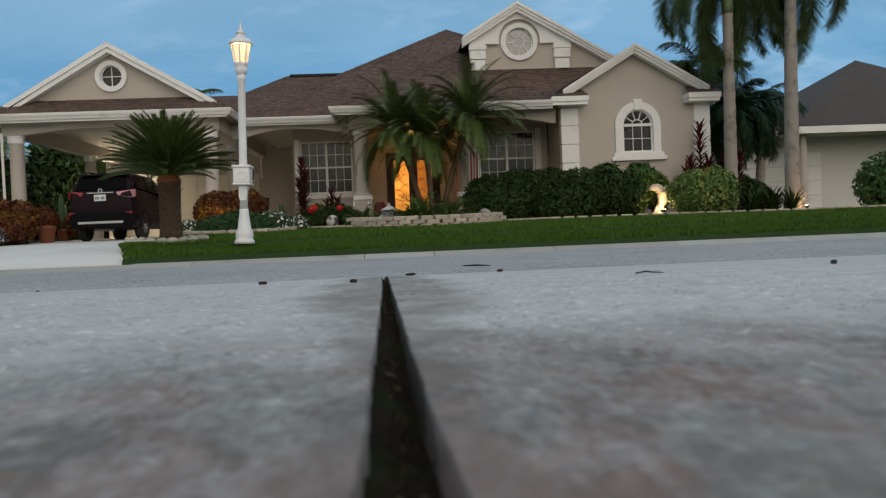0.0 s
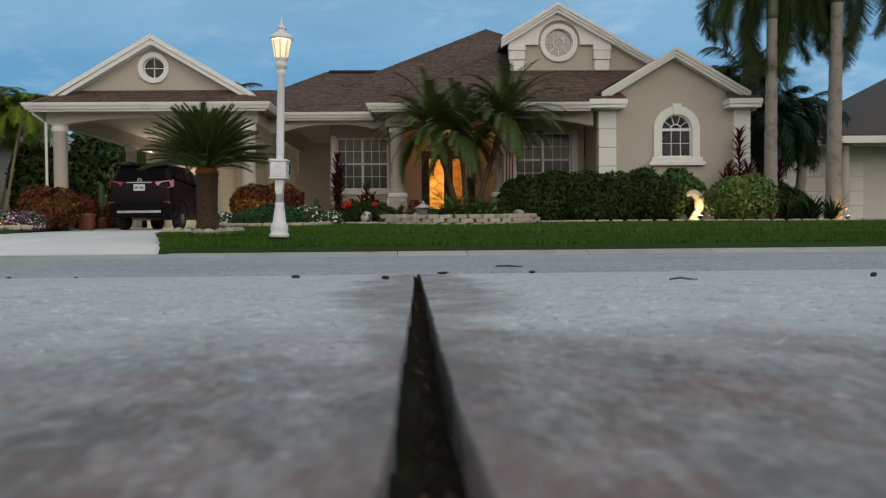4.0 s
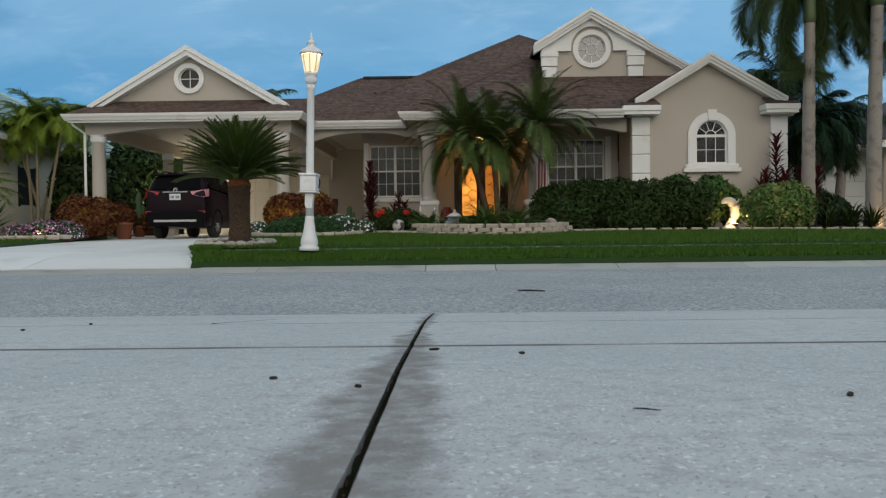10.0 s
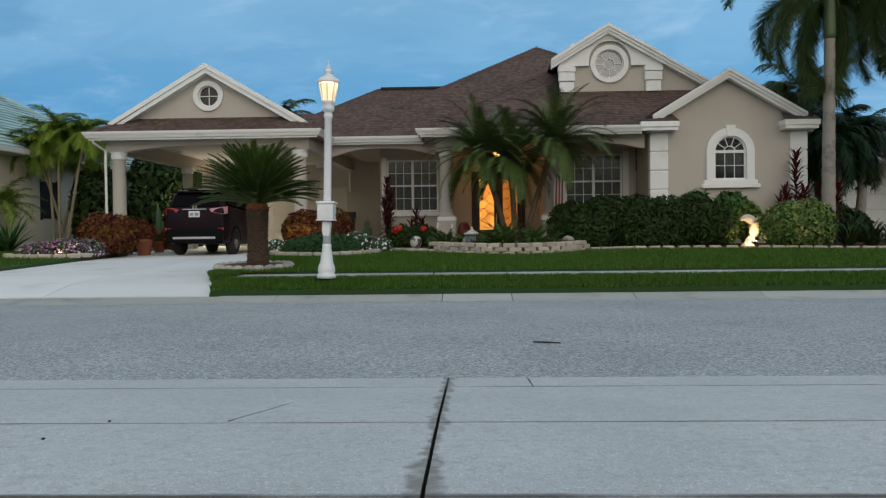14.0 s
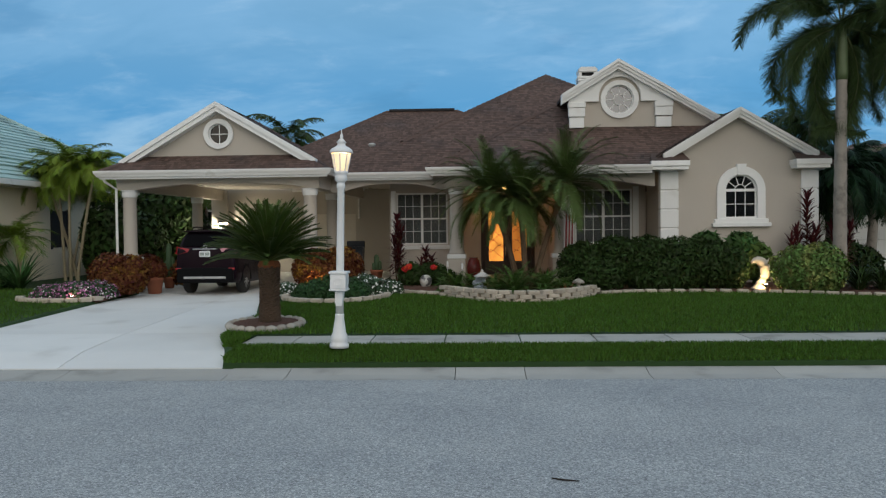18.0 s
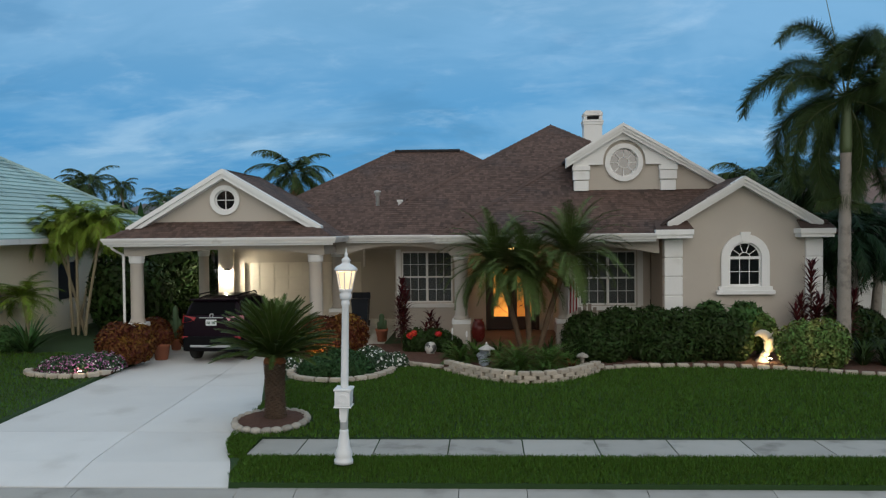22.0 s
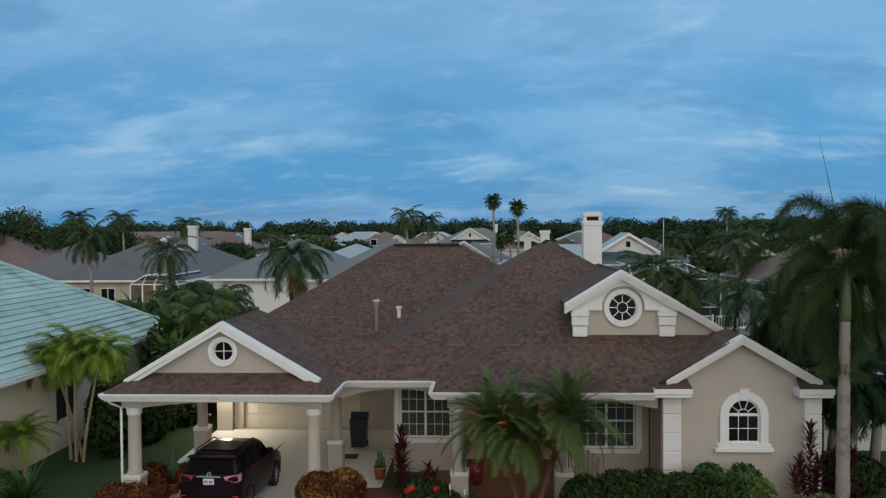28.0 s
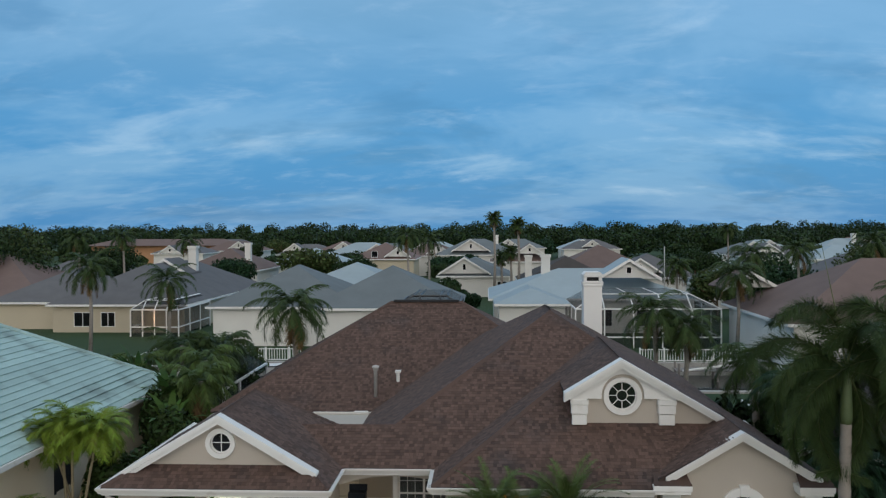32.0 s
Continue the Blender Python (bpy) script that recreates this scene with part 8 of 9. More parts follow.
    for (x0, x1, y0, y1), n in areas:
        xs, ys = rng.uniform(x0, x1, n), rng.uniform(y0, y1, n)
        keep = [not (any(inside(b, x, y) for b in beds_) or inside(ring, x, y)) for x, y in zip(xs, ys)]
        P.append(np.stack([xs[keep], ys[keep]], 1))
    P = np.concatenate(P)
    n = len(P)
    z = np.array([ground_z(y) for y in P[:, 1]])
    z = np.where(P[:, 1] < 14.9, 0.02 + 0.115 * np.minimum(1, (P[:, 1] - 13.70) / 0.9), z) - 0.01
    base = np.stack([P[:, 0], P[:, 1], z], 1)
    a = rng.uniform(0, 6.283, n)
    w = np.stack([np.cos(a), np.sin(a), np.zeros(n)], 1) * (0.007 + 0.008 * rng.random(n))[:, None]
    h = (0.045 + 0.050 * rng.random(n))[:, None]
    tip = base + np.concatenate([rng.normal(0, 0.028, (n, 2)), h], 1)
    solo("lawn", tris("lawn", base - w, base + w, tip, GRASS), None, "thick dark green mown lawn", "lawn", kind="stuff")


build_plants()


# ---- neighbouring houses, canal, far trees ----
TILE = material("pale_green_tile", (0.38, 0.52, 0.495), 0.75, vary=0.12, scale=0.8, fine=30, bump=0.3, island=0.10, second=(0.24, 0.32, 0.30), second_at=(0.5, 0.75), second_scale=0.6)
ROOF_GREY = material("grey_shingle", (0.13, 0.13, 0.135), 0.92, vary=0.2, scale=0.7, fine=8, bump=0.4, per=0.08)
ROOF_BLUE = material("blue_grey_shingle", (0.155, 0.18, 0.19), 0.92, vary=0.15, scale=0.6, fine=8, bump=0.4, per=0.06)
ROOF_PALE = material("pale_blue_metal", (0.33, 0.40, 0.43), 0.6, vary=0.12, scale=0.5, fine=8, bump=0.2, per=0.05)
ROOF_TAN = material("tan_brown_shingle", (0.17, 0.12, 0.105), 0.92, vary=0.18, scale=0.6, fine=8, bump=0.4, per=0.10)
ROOF_DARK = material("dark_shingle", (0.065, 0.055, 0.05), 0.92, vary=0.2, scale=0.7, fine=12, bump=0.4)
WALL_W = material("white_house_wall", (0.72, 0.715, 0.68), 0.9, vary=0.07, scale=0.5, fine=12, bump=0.2, per=0.08)
WALL_C = material("cream_house_wall", (0.55, 0.49, 0.37), 0.9, vary=0.07, scale=0.5, fine=12, bump=0.2, per=0.05)
SCREEN = material("dark_screen_mesh", (0.030, 0.034, 0.036), 0.8, vary=0.2, scale=1.5, bump=0.0)


def see_through(m, share):
    """Fine mesh: a share of the light goes straight through."""
    nt = m.node_tree
    out = [n for n in nt.nodes if n.type == "OUTPUT_MATERIAL"][0]
    src = out.inputs["Surface"].links[0].from_socket
    tr, mx = nt.nodes.new("ShaderNodeBsdfTransparent"), nt.nodes.new("ShaderNodeMixShader")
    mx.inputs[0].default_value = share
    nt.links.new(src, mx.inputs[1])
    nt.links.new(tr.outputs[0], mx.inputs[2])
    nt.links.new(mx.outputs[0], out.inputs["Surface"])


see_through(SCREEN, 0.74)
BRONZE = material("bronze_frame", (0.05, 0.048, 0.045), 0.5, vary=0.1, bump=0.0)
WATER = bpy.data.materials.new("canal_water")


def water_material(m):
    m.use_nodes = True
    nt = m.node_tree
    b = nt.nodes["Principled BSDF"]
    b.inputs["Base Color"].default_value, b.inputs["Roughness"].default_value = (0.012, 0.022, 0.024, 1), 0.06
    n, bn = nt.nodes.new("ShaderNodeTexNoise"), nt.nodes.new("ShaderNodeBump")
    n.inputs["Scale"].default_value, n.inputs["Detail"].default_value = 1.4, 4
    bn.inputs["Strength"].default_value, bn.inputs["Distance"].default_value = 0.25, 0.05
    nt.links.new(n.outputs["Fac"], bn.inputs["Height"])
    nt.links.new(bn.outputs[0], b.inputs["Normal"])


water_material(WATER)


def hip_planes(x0, x1, y0, y1, ze, s):
    w, d = x1 - x0, y1 - y0
    r = min(w, d) / 2
    zr = ze + s * r
    if w >= d:
        a, b = (x0 + r, (y0 + y1) / 2, zr), (x1 - r, (y0 + y1) / 2, zr)
    else:
        a, b = ((x0 + x1) / 2, y0 + r, zr), ((x0 + x1) / 2, y1 - r, zr)
    c = [(x0, y0, ze), (x1, y0, ze), (x1, y1, ze), (x0, y1, ze)]
    if w >= d:
        return [[c[0], c[1], b, a], [c[1], c[2], b], [c[2], c[3], a, b], [c[3], c[0], a]], a, b
    return [[c[0], c[1], a], [c[1], c[2], b, a], [c[2], c[3], b], [c[3], c[0], a, b]], a, b


def plain_roof(planes, mat, parent, name="roof"):
    bm = bm_new()
    for p in planes:
        prism(bm, [Vector(v) for v in p], (0, 0, 0.10))
    bmesh.ops.recalc_face_normals(bm, faces=bm.faces)
    return part(name, bm, mat, parent)


def far_window(parent, x0, x1, z0, z1, y, panes=2):
    bm = bm_new()
    for a, b, c, d in ((x0, x1, z0, z0 + 0.07), (x0, x1, z1 - 0.07, z1), (x0, x0 + 0.07, z0 + 0.07, z1 - 0.07), (x1 - 0.07, x1, z0 + 0.07, z1 - 0.07)):
        box(bm, a, b, y - 0.05, y, c, d)
    for i in range(1, panes):
        xx = x0 + (x1 - x0) * i / panes
        box(bm, xx - 0.035, xx + 0.035, y - 0.05, y, z0 + 0.07, z1 - 0.07)
    w = part("window", bm, TRIM, parent)
    bm = bm_new()
    box(bm, x0 + 0.05, x1 - 0.05, y - 0.025, y - 0.012, z0 + 0.05, z1 - 0.05)
    part("pane", bm, GLASS_DARK, w)


def far_house(x0, x1, y0, y1, roof_mat, wall_mat, label, ze=3.5, s=0.5, gable=None, chimney=None, windows=(), zg=0.2, wing=None):
    """A bungalow across the canal: walls, hip roof, fascia, windows, and a gable towards the camera where it has one."""
    h = thing("far_house", ((x0 + x1) / 2, (y0 + y1) / 2, zg), label, "house", "houses across the canal")
    bm = bm_new()
    o = 0.55
    box(bm, x0 + o, x1 - o, y0 + o, y1 - o, zg - 0.3, ze + 0.02)
    part("wall", bm, wall_mat, h)
    planes, a, b = hip_planes(x0, x1, y0, y1, ze, s)
    plain_roof(planes, roof_mat, h)
    bm = bm_new()
    for c in ((x0, x1, y0 - 0.06, y0), (x0, x1, y1, y1 + 0.06), (x0 - 0.06, x0, y0, y1), (x1, x1 + 0.06, y0, y1)):
        box(bm, *c, ze - 0.14, ze + 0.08)
    part("fascia", bm, TRIM, h)
    if wing:
        wx0, wx1, wy0, wy1 = wing
        bm = bm_new()
        box(bm, wx0 + 0.5, wx1 - 0.5, wy0 + 0.5, wy1 - 0.5, zg - 0.3, ze)
        part("wing_wall", bm, wall_mat, h)
        plain_roof(hip_planes(wx0, wx1, wy0, wy1, ze - 0.02, s)[0], roof_mat, h, "wing_roof")
        bm = bm_new()
        box(bm, wx0, wx1, wy0 - 0.06, wy0, ze - 0.16, ze + 0.06)
        part("wing_fascia", bm, TRIM, h)
    if gable:
        gx, gw, gy, gz, gh = gable
        bm = bm_new()
        prism(bm, [(gx - gw, gy, gz), (gx + gw, gy, gz), (gx, gy, gz + gh)], (0, 0.25, 0))
        bmesh.ops.recalc_face_normals(bm, faces=bm.faces)
        part("gable_wall", bm, WALL_W, h)
        plain_roof([[(gx - gw - 0.3, gy - 0.35, gz - 0.12), (gx, gy - 0.35, gz + gh + 0.03), (gx, gy + 5, gz + gh + 0.03), (gx - gw - 0.3, gy + 5, gz - 0.12)], [(gx + gw + 0.3, gy - 0.35, gz - 0.12), (gx, gy - 0.35, gz + gh + 0.03), (gx, gy + 5, gz + gh + 0.03), (gx + gw + 0.3, gy + 5, gz - 0.12)]], roof_mat, h, "gable_roof")
        for k in (-1, 1):
            bm = bm_new()
            prism(bm, [(gx, gy - 0.42, gz + gh - 0.18), (gx, gy - 0.42, gz + gh + 0.14), (gx + k * (gw + 0.35), gy - 0.42, gz + 0.02), (gx + k * (gw + 0.35), gy - 0.42, gz - 0.30)], (0, 0.07, 0))
            bmesh.ops.recalc_face_normals(bm, faces=bm.faces)
            part("rake_board", bm, TRIM, h)
        far_window(h, gx - 0.3, gx + 0.3, gz + gh * 0.22, gz + gh * 0.62, gy, 1)
    if chimney:
        bm = bm_new()
        cx, cy, cz = chimney
        box(bm, cx - 0.5, cx + 0.5, cy - 0.5, cy + 0.5, ze, cz)
        box(bm, cx - 0.6, cx + 0.6, cy - 0.6, cy + 0.6, cz - 0.35, cz)
        part("chimney", bm, WALL_W, h)
    for w in windows:
        far_window(h, *w)
    return h


def screen_cage(x0, x1, y0, y1, z0, z1, rise, label, bays=4, paint=None):
    """A screened pool enclosure: white posts and beams with dark mesh between."""
    c = thing("screen_enclosure", ((x0 + x1) / 2, (y0 + y1) / 2, z0), label, "screen enclosure")
    t = 0.06
    FRAME = paint or TRIM
    xs = [x0 + (x1 - x0) * i / bays for i in range(bays + 1)]
    ys = [y0 + (y1 - y0) * i / 3 for i in range(4)]
    inset = min((x1 - x0), (y1 - y0)) * 0.22
    for x in xs:
        part("post", box(bm_new(), x - t, x + t, y0 - t, y0 + t, z0, z1), FRAME, c)
    for y in ys[1:]:
        for x in (x0, x1):
            part("post", box(bm_new(), x - t, x + t, y - t, y + t, z0, z1), FRAME, c)
    for z in (z0 + 1.0, z1):
        part("beam", box(bm_new(), x0, x1, y0 - t, y0 + t, z - t, z + t), FRAME, c)
        for x in (x0, x1):
            part("beam", box(bm_new(), x - t, x + t, y0, y1, z - t, z + t), FRAME, c)
    for x in xs:
        xx = min(max(x, x0 + inset), x1 - inset)
        part("roof_beam", tube(bm_new(), [(x, y0, z1), (xx, y0 + inset, z1 + rise), (xx, y1, z1 + rise)], t, 4), FRAME, c)
    part("roof_beam", tube(bm_new(), [(x0 + inset, y0 + inset, z1 + rise), (x1 - inset, y0 + inset, z1 + rise)], t, 4), FRAME, c)
    bm = bm_new()
    box(bm, x0, x1, y0 - 0.005, y0 + 0.005, z0, z1)
    part("mesh_panel", bm, SCREEN, c)
    for x in (x0, x1):
        part("mesh_panel", box(bm_new(), x - 0.005, x + 0.005, y0, y1, z0, z1), SCREEN, c)
    bm = bm_new()
    A = [(x0, y0, z1), (x1, y0, z1), (x1, y1, z1), (x0, y1, z1)]
    B = [(x0 + inset, y0 + inset, z1 + rise), (x1 - inset, y0 + inset, z1 + rise), (x1 - inset, y1, z1 + rise), (x0 + inset, y1, z1 + rise)]
    for p in ([A[0], A[1], B[1], B[0]], [A[1], A[2], B[2], B[1]], [A[3], A[0], B[0], B[3]], B):
        prism(bm, [Vector(v) for v in p], (0, 0, 0.01))
    bmesh.ops.recalc_face_normals(bm, faces=bm.faces)
    part("mesh_roof", bm, SCREEN, c)


def railing(x0, x1, y, z, label):
    r = thing("railing", ((x0 + x1) / 2, y, z), label, "railing")
    for zz in (z + 0.12, z + 1.05):
        part("rail", box(bm_new(), x0, x1, y - 0.04, y + 0.04, zz - 0.035, zz + 0.035), TRIM, r)
    me = mesh_of("picket", box(bm_new(), -0.025, 0.025, -0.02, 0.02, 0.12, 1.03), TRIM)
    n = int((x1 - x0) / 0.22)
    for i in range(n + 1):
        ob = new("picket", me)
        ob.parent = r
        ob.matrix_parent_inverse = Matrix.Translation(-Vector(r.location))
        ob.location = (x0 + (x1 - x0) * i / n, y, z)
    for i in range(int((x1 - x0) / 2.0) + 1):
        part("post", box(bm_new(), x0 + i * 2.0 - 0.06, x0 + i * 2.0 + 0.06, y - 0.06, y + 0.06, z, z + 1.2), TRIM, r)


def neighbour_left():
    h = thing("neighbour_house", (-20, 30, 0.45), "cream stucco neighbouring house with a pale green tiled roof", "house")
    xe, yf, yb, s, ze = -15.3, 17.0, 42.0, 0.60, 3.95
    half = 7.3
    xc = xe - half
    zr = ze + s * half
    planes = [[(xe, yf, ze), (xe, yb, ze), (xc, yb - half, zr), (xc, yf + half, zr)],
              [(xe - 2 * half, yf, ze), (xe, yf, ze), (xc, yf + half, zr)],
              [(xe, yb, ze), (xe - 2 * half, yb, ze), (xc, yb - half, zr)],
              [(xe - 2 * half, yb, ze), (xe - 2 * half, yf, ze), (xc, yf + half, zr), (xc, yb - half, zr)]]
    r = plain_roof([[(p[0], p[1], p[2] - 0.12) for p in q] for q in planes], TILE, h)
    tiles = shingle_mesh(planes[:3], course=0.34, tab=40.0, thick=9.0)
    tiles.materials.clear()
    tiles.materials.append(TILE)
    tagged(part("tiles", tiles, None, r, "courses of flat pale green tiles"), kind="stuff")
    bm = bm_new()
    n = 30
    a, b = Vector((xc, yb - half, zr)), Vector((xe, yb, ze))
    for i in range(n):
        p, q = a + (b - a) * i / n, a + (b - a) * (i + 1.1) / n
        tube(bm, [p, q], [0.11, 0.13], 8)
    part("hip_tiles", bm, TILE, r)
    bm = bm_new()
    box(bm, -29.2, -16.0, 17.7, 41.3, 0.2, 3.9)
    part("wall", bm, STUCCO_NB, h)
    bm = bm_new()
    box(bm, xe - 0.02, xe + 0.10, yf, yb, ze - 0.18, ze + 0.0)
    part("gutter", bm, GUTTER, h)
    bm = bm_new()
    box(bm, -16.0, xe, yf, yb, ze - 0.20, ze - 0.16)
    part("soffit", bm, SOFFIT, h)
    for y in (32.0, 24.0):
        bm = bm_new()
        box(bm, -16.04, -15.98, y - 0.6, y + 0.6, 1.6, 3.0)
        w = part("window", bm, DARK, h)
        for c in ((y - 0.66, y - 0.58, 1.54, 3.06), (y + 0.58, y + 0.66, 1.54, 3.06)):
            part("window_jamb", box(bm_new(), -16.06, -15.95, c[0], c[1], c[2], c[3]), DARK, w)
    bm = bm_new()
    box(bm, -15.99, -15.85, 27.0, 27.35, 1.5, 2.1, 0.02)
    part("meter_box", bm, GALV, h, "grey meter box on the wall")
    screen_cage(-22.0, -13.3, 43.5, 52.0, 0.4, 3.2, 0.9, "screened pool enclosure behind the tiled-roof house", 3)


def neighbour_right():
    h = thing("neighbour_house", (20, 40, 0.45), "neighbouring house with dark shingle roof and white garage", "house")
    planes, a, b = hip_planes(12.2, 22.0, 31.5, 40.5, 3.4, 0.37)
    plain_roof([[(p[0], p[1], p[2] - 0.1) for p in q] for q in planes], ROOF_DARK, h)
    sh = shingle_mesh(planes[:1] + planes[3:], course=0.2, tab=0.4)
    sh.materials.clear()
    sh.materials.append(ROOF_DARK)
    tagged(part("shingles", sh, None, h), kind="stuff")
    part("soffit", box(bm_new(), 15.0, 26.0, 30.0, 33.0, 3.24, 3.28), SOFFIT, h)
    plain_roof(hip_planes(15.0, 26.0, 30.0, 41.0, 3.4, 0.60)[0], ROOF_DARK, h, "wing_roof")
    # wing wall: the shade under the eave is put into its darker stucco colour
    bm = bm_new()
    box(bm, 17.8, 25.4, 32.6, 40.4, 0.3, 3.4)
    part("wing_wall", bm, material("shaded_wing_stucco", (0.26, 0.215, 0.165), 0.9, vary=0.08, scale=0.8, fine=40, bump=0.3), h)
    bm = bm_new()
    box(bm, 12.7, 21.5, 32.1, 40.0, 0.3, 3.4)
    part("wall", bm, WALL_W, h)
    pieces("fascia", [(12.1, 17.8, 31.4, 31.5, 3.22, 3.44), (12.1, 12.2, 31.5, 40.5, 3.22, 3.44)], TRIM, h)
    bm = bm_new()
    box(bm, 14.9, 26.1, 29.9, 30.0, 3.2, 3.45)
    part("wing_fascia", bm, TRIM, h)
    pieces("garage_door_section", [(13.2, 17.0, 32.05, 32.1, 0.45 + k * 0.56, 0.98 + k * 0.56) for k in range(4)], TRIM, h, 0.01, "white garage door section")
    for x in (15.5, 20.0):
        part("column", lathe(bm_new(), [(0.24, 0.4), (0.2, 0.5), (0.19, 3.1), (0.25, 3.26)], (x, 30.6, 0), 16), STUCCO, h, smooth=True)


G_OLIVE = leaf_material("olive_tree_leaf", (0.060, 0.085, 0.028), 0.5, hue=0.04)
G_DEEP = leaf_material("deep_green_leaf", (0.018, 0.045, 0.018), 0.5)


def broad_tree(x, y, z0, h, r, seed, label="dark broad-leaved tree with an uneven crown", n=520, size=0.5, group="trees"):
    rng = np.random.default_rng(seed)
    t = thing("tree", (x, y, z0), label, "tree", group)
    bm = bm_new()
    tube(bm, [(x, y, z0 - 0.2), (x + rng.uniform(-0.2, 0.2), y, z0 + h * 0.35), (x, y, z0 + h * 0.6)], [0.05 * h * 0.5, 0.04 * h * 0.5, 0.02 * h * 0.5], 7)
    for k in range(5):
        a = rng.uniform(0, 6.28)
        tube(bm, [(x, y, z0 + h * rng.uniform(0.3, 0.5)), (x + r * 0.6 * math.cos(a), y + r * 0.6 * math.sin(a), z0 + h * rng.uniform(0.6, 0.8))], [0.014 * h, 0.006 * h], 5)
    part("trunk", bm, BARK_BROWN, t)
    lobes = [(x + rng.uniform(-0.6, 0.6) * r, y + rng.uniform(-0.5, 0.5) * r, z0 + h * rng.uniform(0.5, 0.85), r * rng.uniform(0.35, 0.6), r * rng.uniform(0.35, 0.6), h * rng.uniform(0.14, 0.24)) for k in range(8)]
    part("crown", quads("crown", *leaf_cloud(rng, lobes, n, size, 1.5, 0.30, 1.04, 0.8), (G_FAR, G_OLIVE, G_FAR, G_DEEP)[seed % 4]), None, t)


def far_palm(x, y, z0, zh, fl, seed, label="queen palm with arching fronds", n=18, mat=None, dry=0, r=0.16, group="palms", leafl=0.55, leaflets=30, w=0.07, droop=100, elev=(-25, 70)):
    rng = np.random.default_rng(seed)
    t = thing("palm_tree", (x, y, z0), label, "palm", group)
    bm = tube(bm_new(), [(x, y, z0 - 0.1), (x + 0.15, y, z0 + (zh - z0) * 0.5), (x, y, zh)], [r * 1.2, r, r * 0.8], 8)
    part("trunk", bm, BARK_GREY, t, "", True)
    q, ribs = fronds(rng, (x, y, zh), n, fl, elev, droop, leaflets, leafl, w, plume=0.5, vee=0.1, hang=0.6, var=0.12, start=0.15)
    part("crown", quads("crown", *q, mat or G_PALM), None, t)
    if dry:
        q, ribs = fronds(rng, (x, y, zh - 0.2), dry, fl * 0.8, (-70, -30), 40, leaflets, leafl * 0.8, w, plume=0.5, vee=0.1, hang=0.6)
        part("dead_fronds", quads("dead_fronds", *q, DRY), None, t)


def build_far():
    neighbour_left()
    neighbour_right()
    bm = bm_new()
    prism(bm, [(-300, 58.1, -0.75), (300, 58.1, -0.75), (300, 71.1, -0.75), (-300, 71.1, -0.75)], (0, 0, 0.02))
    solo("water", bm, WATER, "dark still canal water behind the house", "water", kind="structure")
    bm = bm_new()
    box(bm, -300, 300, 70.9, 71.4, -1.6, 0.30)
    box(bm, -300, 300, 57.7, 58.3, -1.6, 0.48)
    solo("seawall", bm, KERB, "grey concrete seawall along the canal", "wall", kind="structure")
    railing(-24.5, -15.5, 71.6, 0.25, "white picket railing along the far bank")
    railing(13.0, 22.0, 71.6, 0.25, "white picket railing beside the dock")
    # dock and boat
    d = thing("dock", (18.5, 68.6, 0.1), "grey wooden dock on posts with a sloping gangway", "dock")
    grey = material("dock_board", (0.24, 0.22, 0.20), 0.9, vary=0.2, scale=3, bump=0.3)
    for k in range(26):
        part("board", box(bm_new(), 15.2 + k * 0.26, 15.42 + k * 0.26, 67.8, 69.6, 0.10, 0.15), grey, d)
    for x in (15.4, 18.4, 21.4):
        for y in (68.0, 69.4):
            part("post", tube(bm_new(), [(x, y, -1.5), (x, y, 0.7)], 0.10, 8), grey, d)
    part("gangway", tube(bm_new(), [(15.6, 67.6, 0.2), (21.0, 67.6, 0.9)], 0.09, 6), TRIM, d)
    b = thing("boat", (-16.2, 66.0, -0.5), "white motor boat with a raised bow on a lift", "boat")
    bm = bm_new()
    secs = [(-19.0, 0.95, 0.0), (-17.5, 1.05, 0.0), (-16.0, 1.0, 0.08), (-14.6, 0.7, 0.25), (-13.8, 0.08, 0.55)]
    rows = []
    for x, w, lift in secs:
        rows.append([bm.verts.new((x, 66 + k, z)) for k, z in ((-w, 0.75 + lift), (-w * 0.8, 0.1 + lift), (0, -0.35 + lift), (w * 0.8, 0.1 + lift), (w, 0.75 + lift))])
    for p, q in zip(rows, rows[1:]):
        for i in range(4):
            bm.faces.new((p[i], p[i + 1], q[i + 1], q[i]))
        bm.faces.new((p[0], q[0], q[4], p[4]))
    bm.faces.new(rows[0])
    bmesh.ops.recalc_face_normals(bm, faces=bm.faces)
    part("hull", bm, IRON_WHITE, b)
    part("rub_rail", tube(bm_new(), [(-19.0, 65.04, 0.78), (-16.0, 64.98, 0.86), (-13.8, 65.9, 1.32)], 0.05, 6), BLACK, b)
    part("windscreen", prism(bm_new(), [(-17.2, 65.3, 0.8), (-17.2, 66.7, 0.8), (-17.5, 66.6, 1.4), (-17.5, 65.4, 1.4)], (0.03, 0, 0)), GLASS_DARK, b)
    # pool cage behind the house, rising over its ridge
    screen_cage(-4.6, -1.2, 47.5, 53.0, 4.5, 7.25, 0.42, "dark-framed screened pool enclosure behind the ridge", 3, BRONZE)
    # houses across the canal
    far_house(-47.5, -31.8, 90, 122, ROOF_GREY, WALL_C, "grey-roofed cream house with a screened porch", 3.3, 0.50, gable=(-39.6, 2.6, 104, 6.0, 1.7), chimney=(-37.4, 108, 9.3), windows=((-44.6, -42.6, 0.9, 2.5, 90.55, 2), (-41.6, -40.0, 0.9, 2.5, 90.55, 2)), wing=(-56, -43, 93, 110))
    screen_cage(-36.8, -31.7, 87.0, 97.0, 0.3, 3.1, 0.9, "white-framed screened porch of the grey-roofed house", 4)
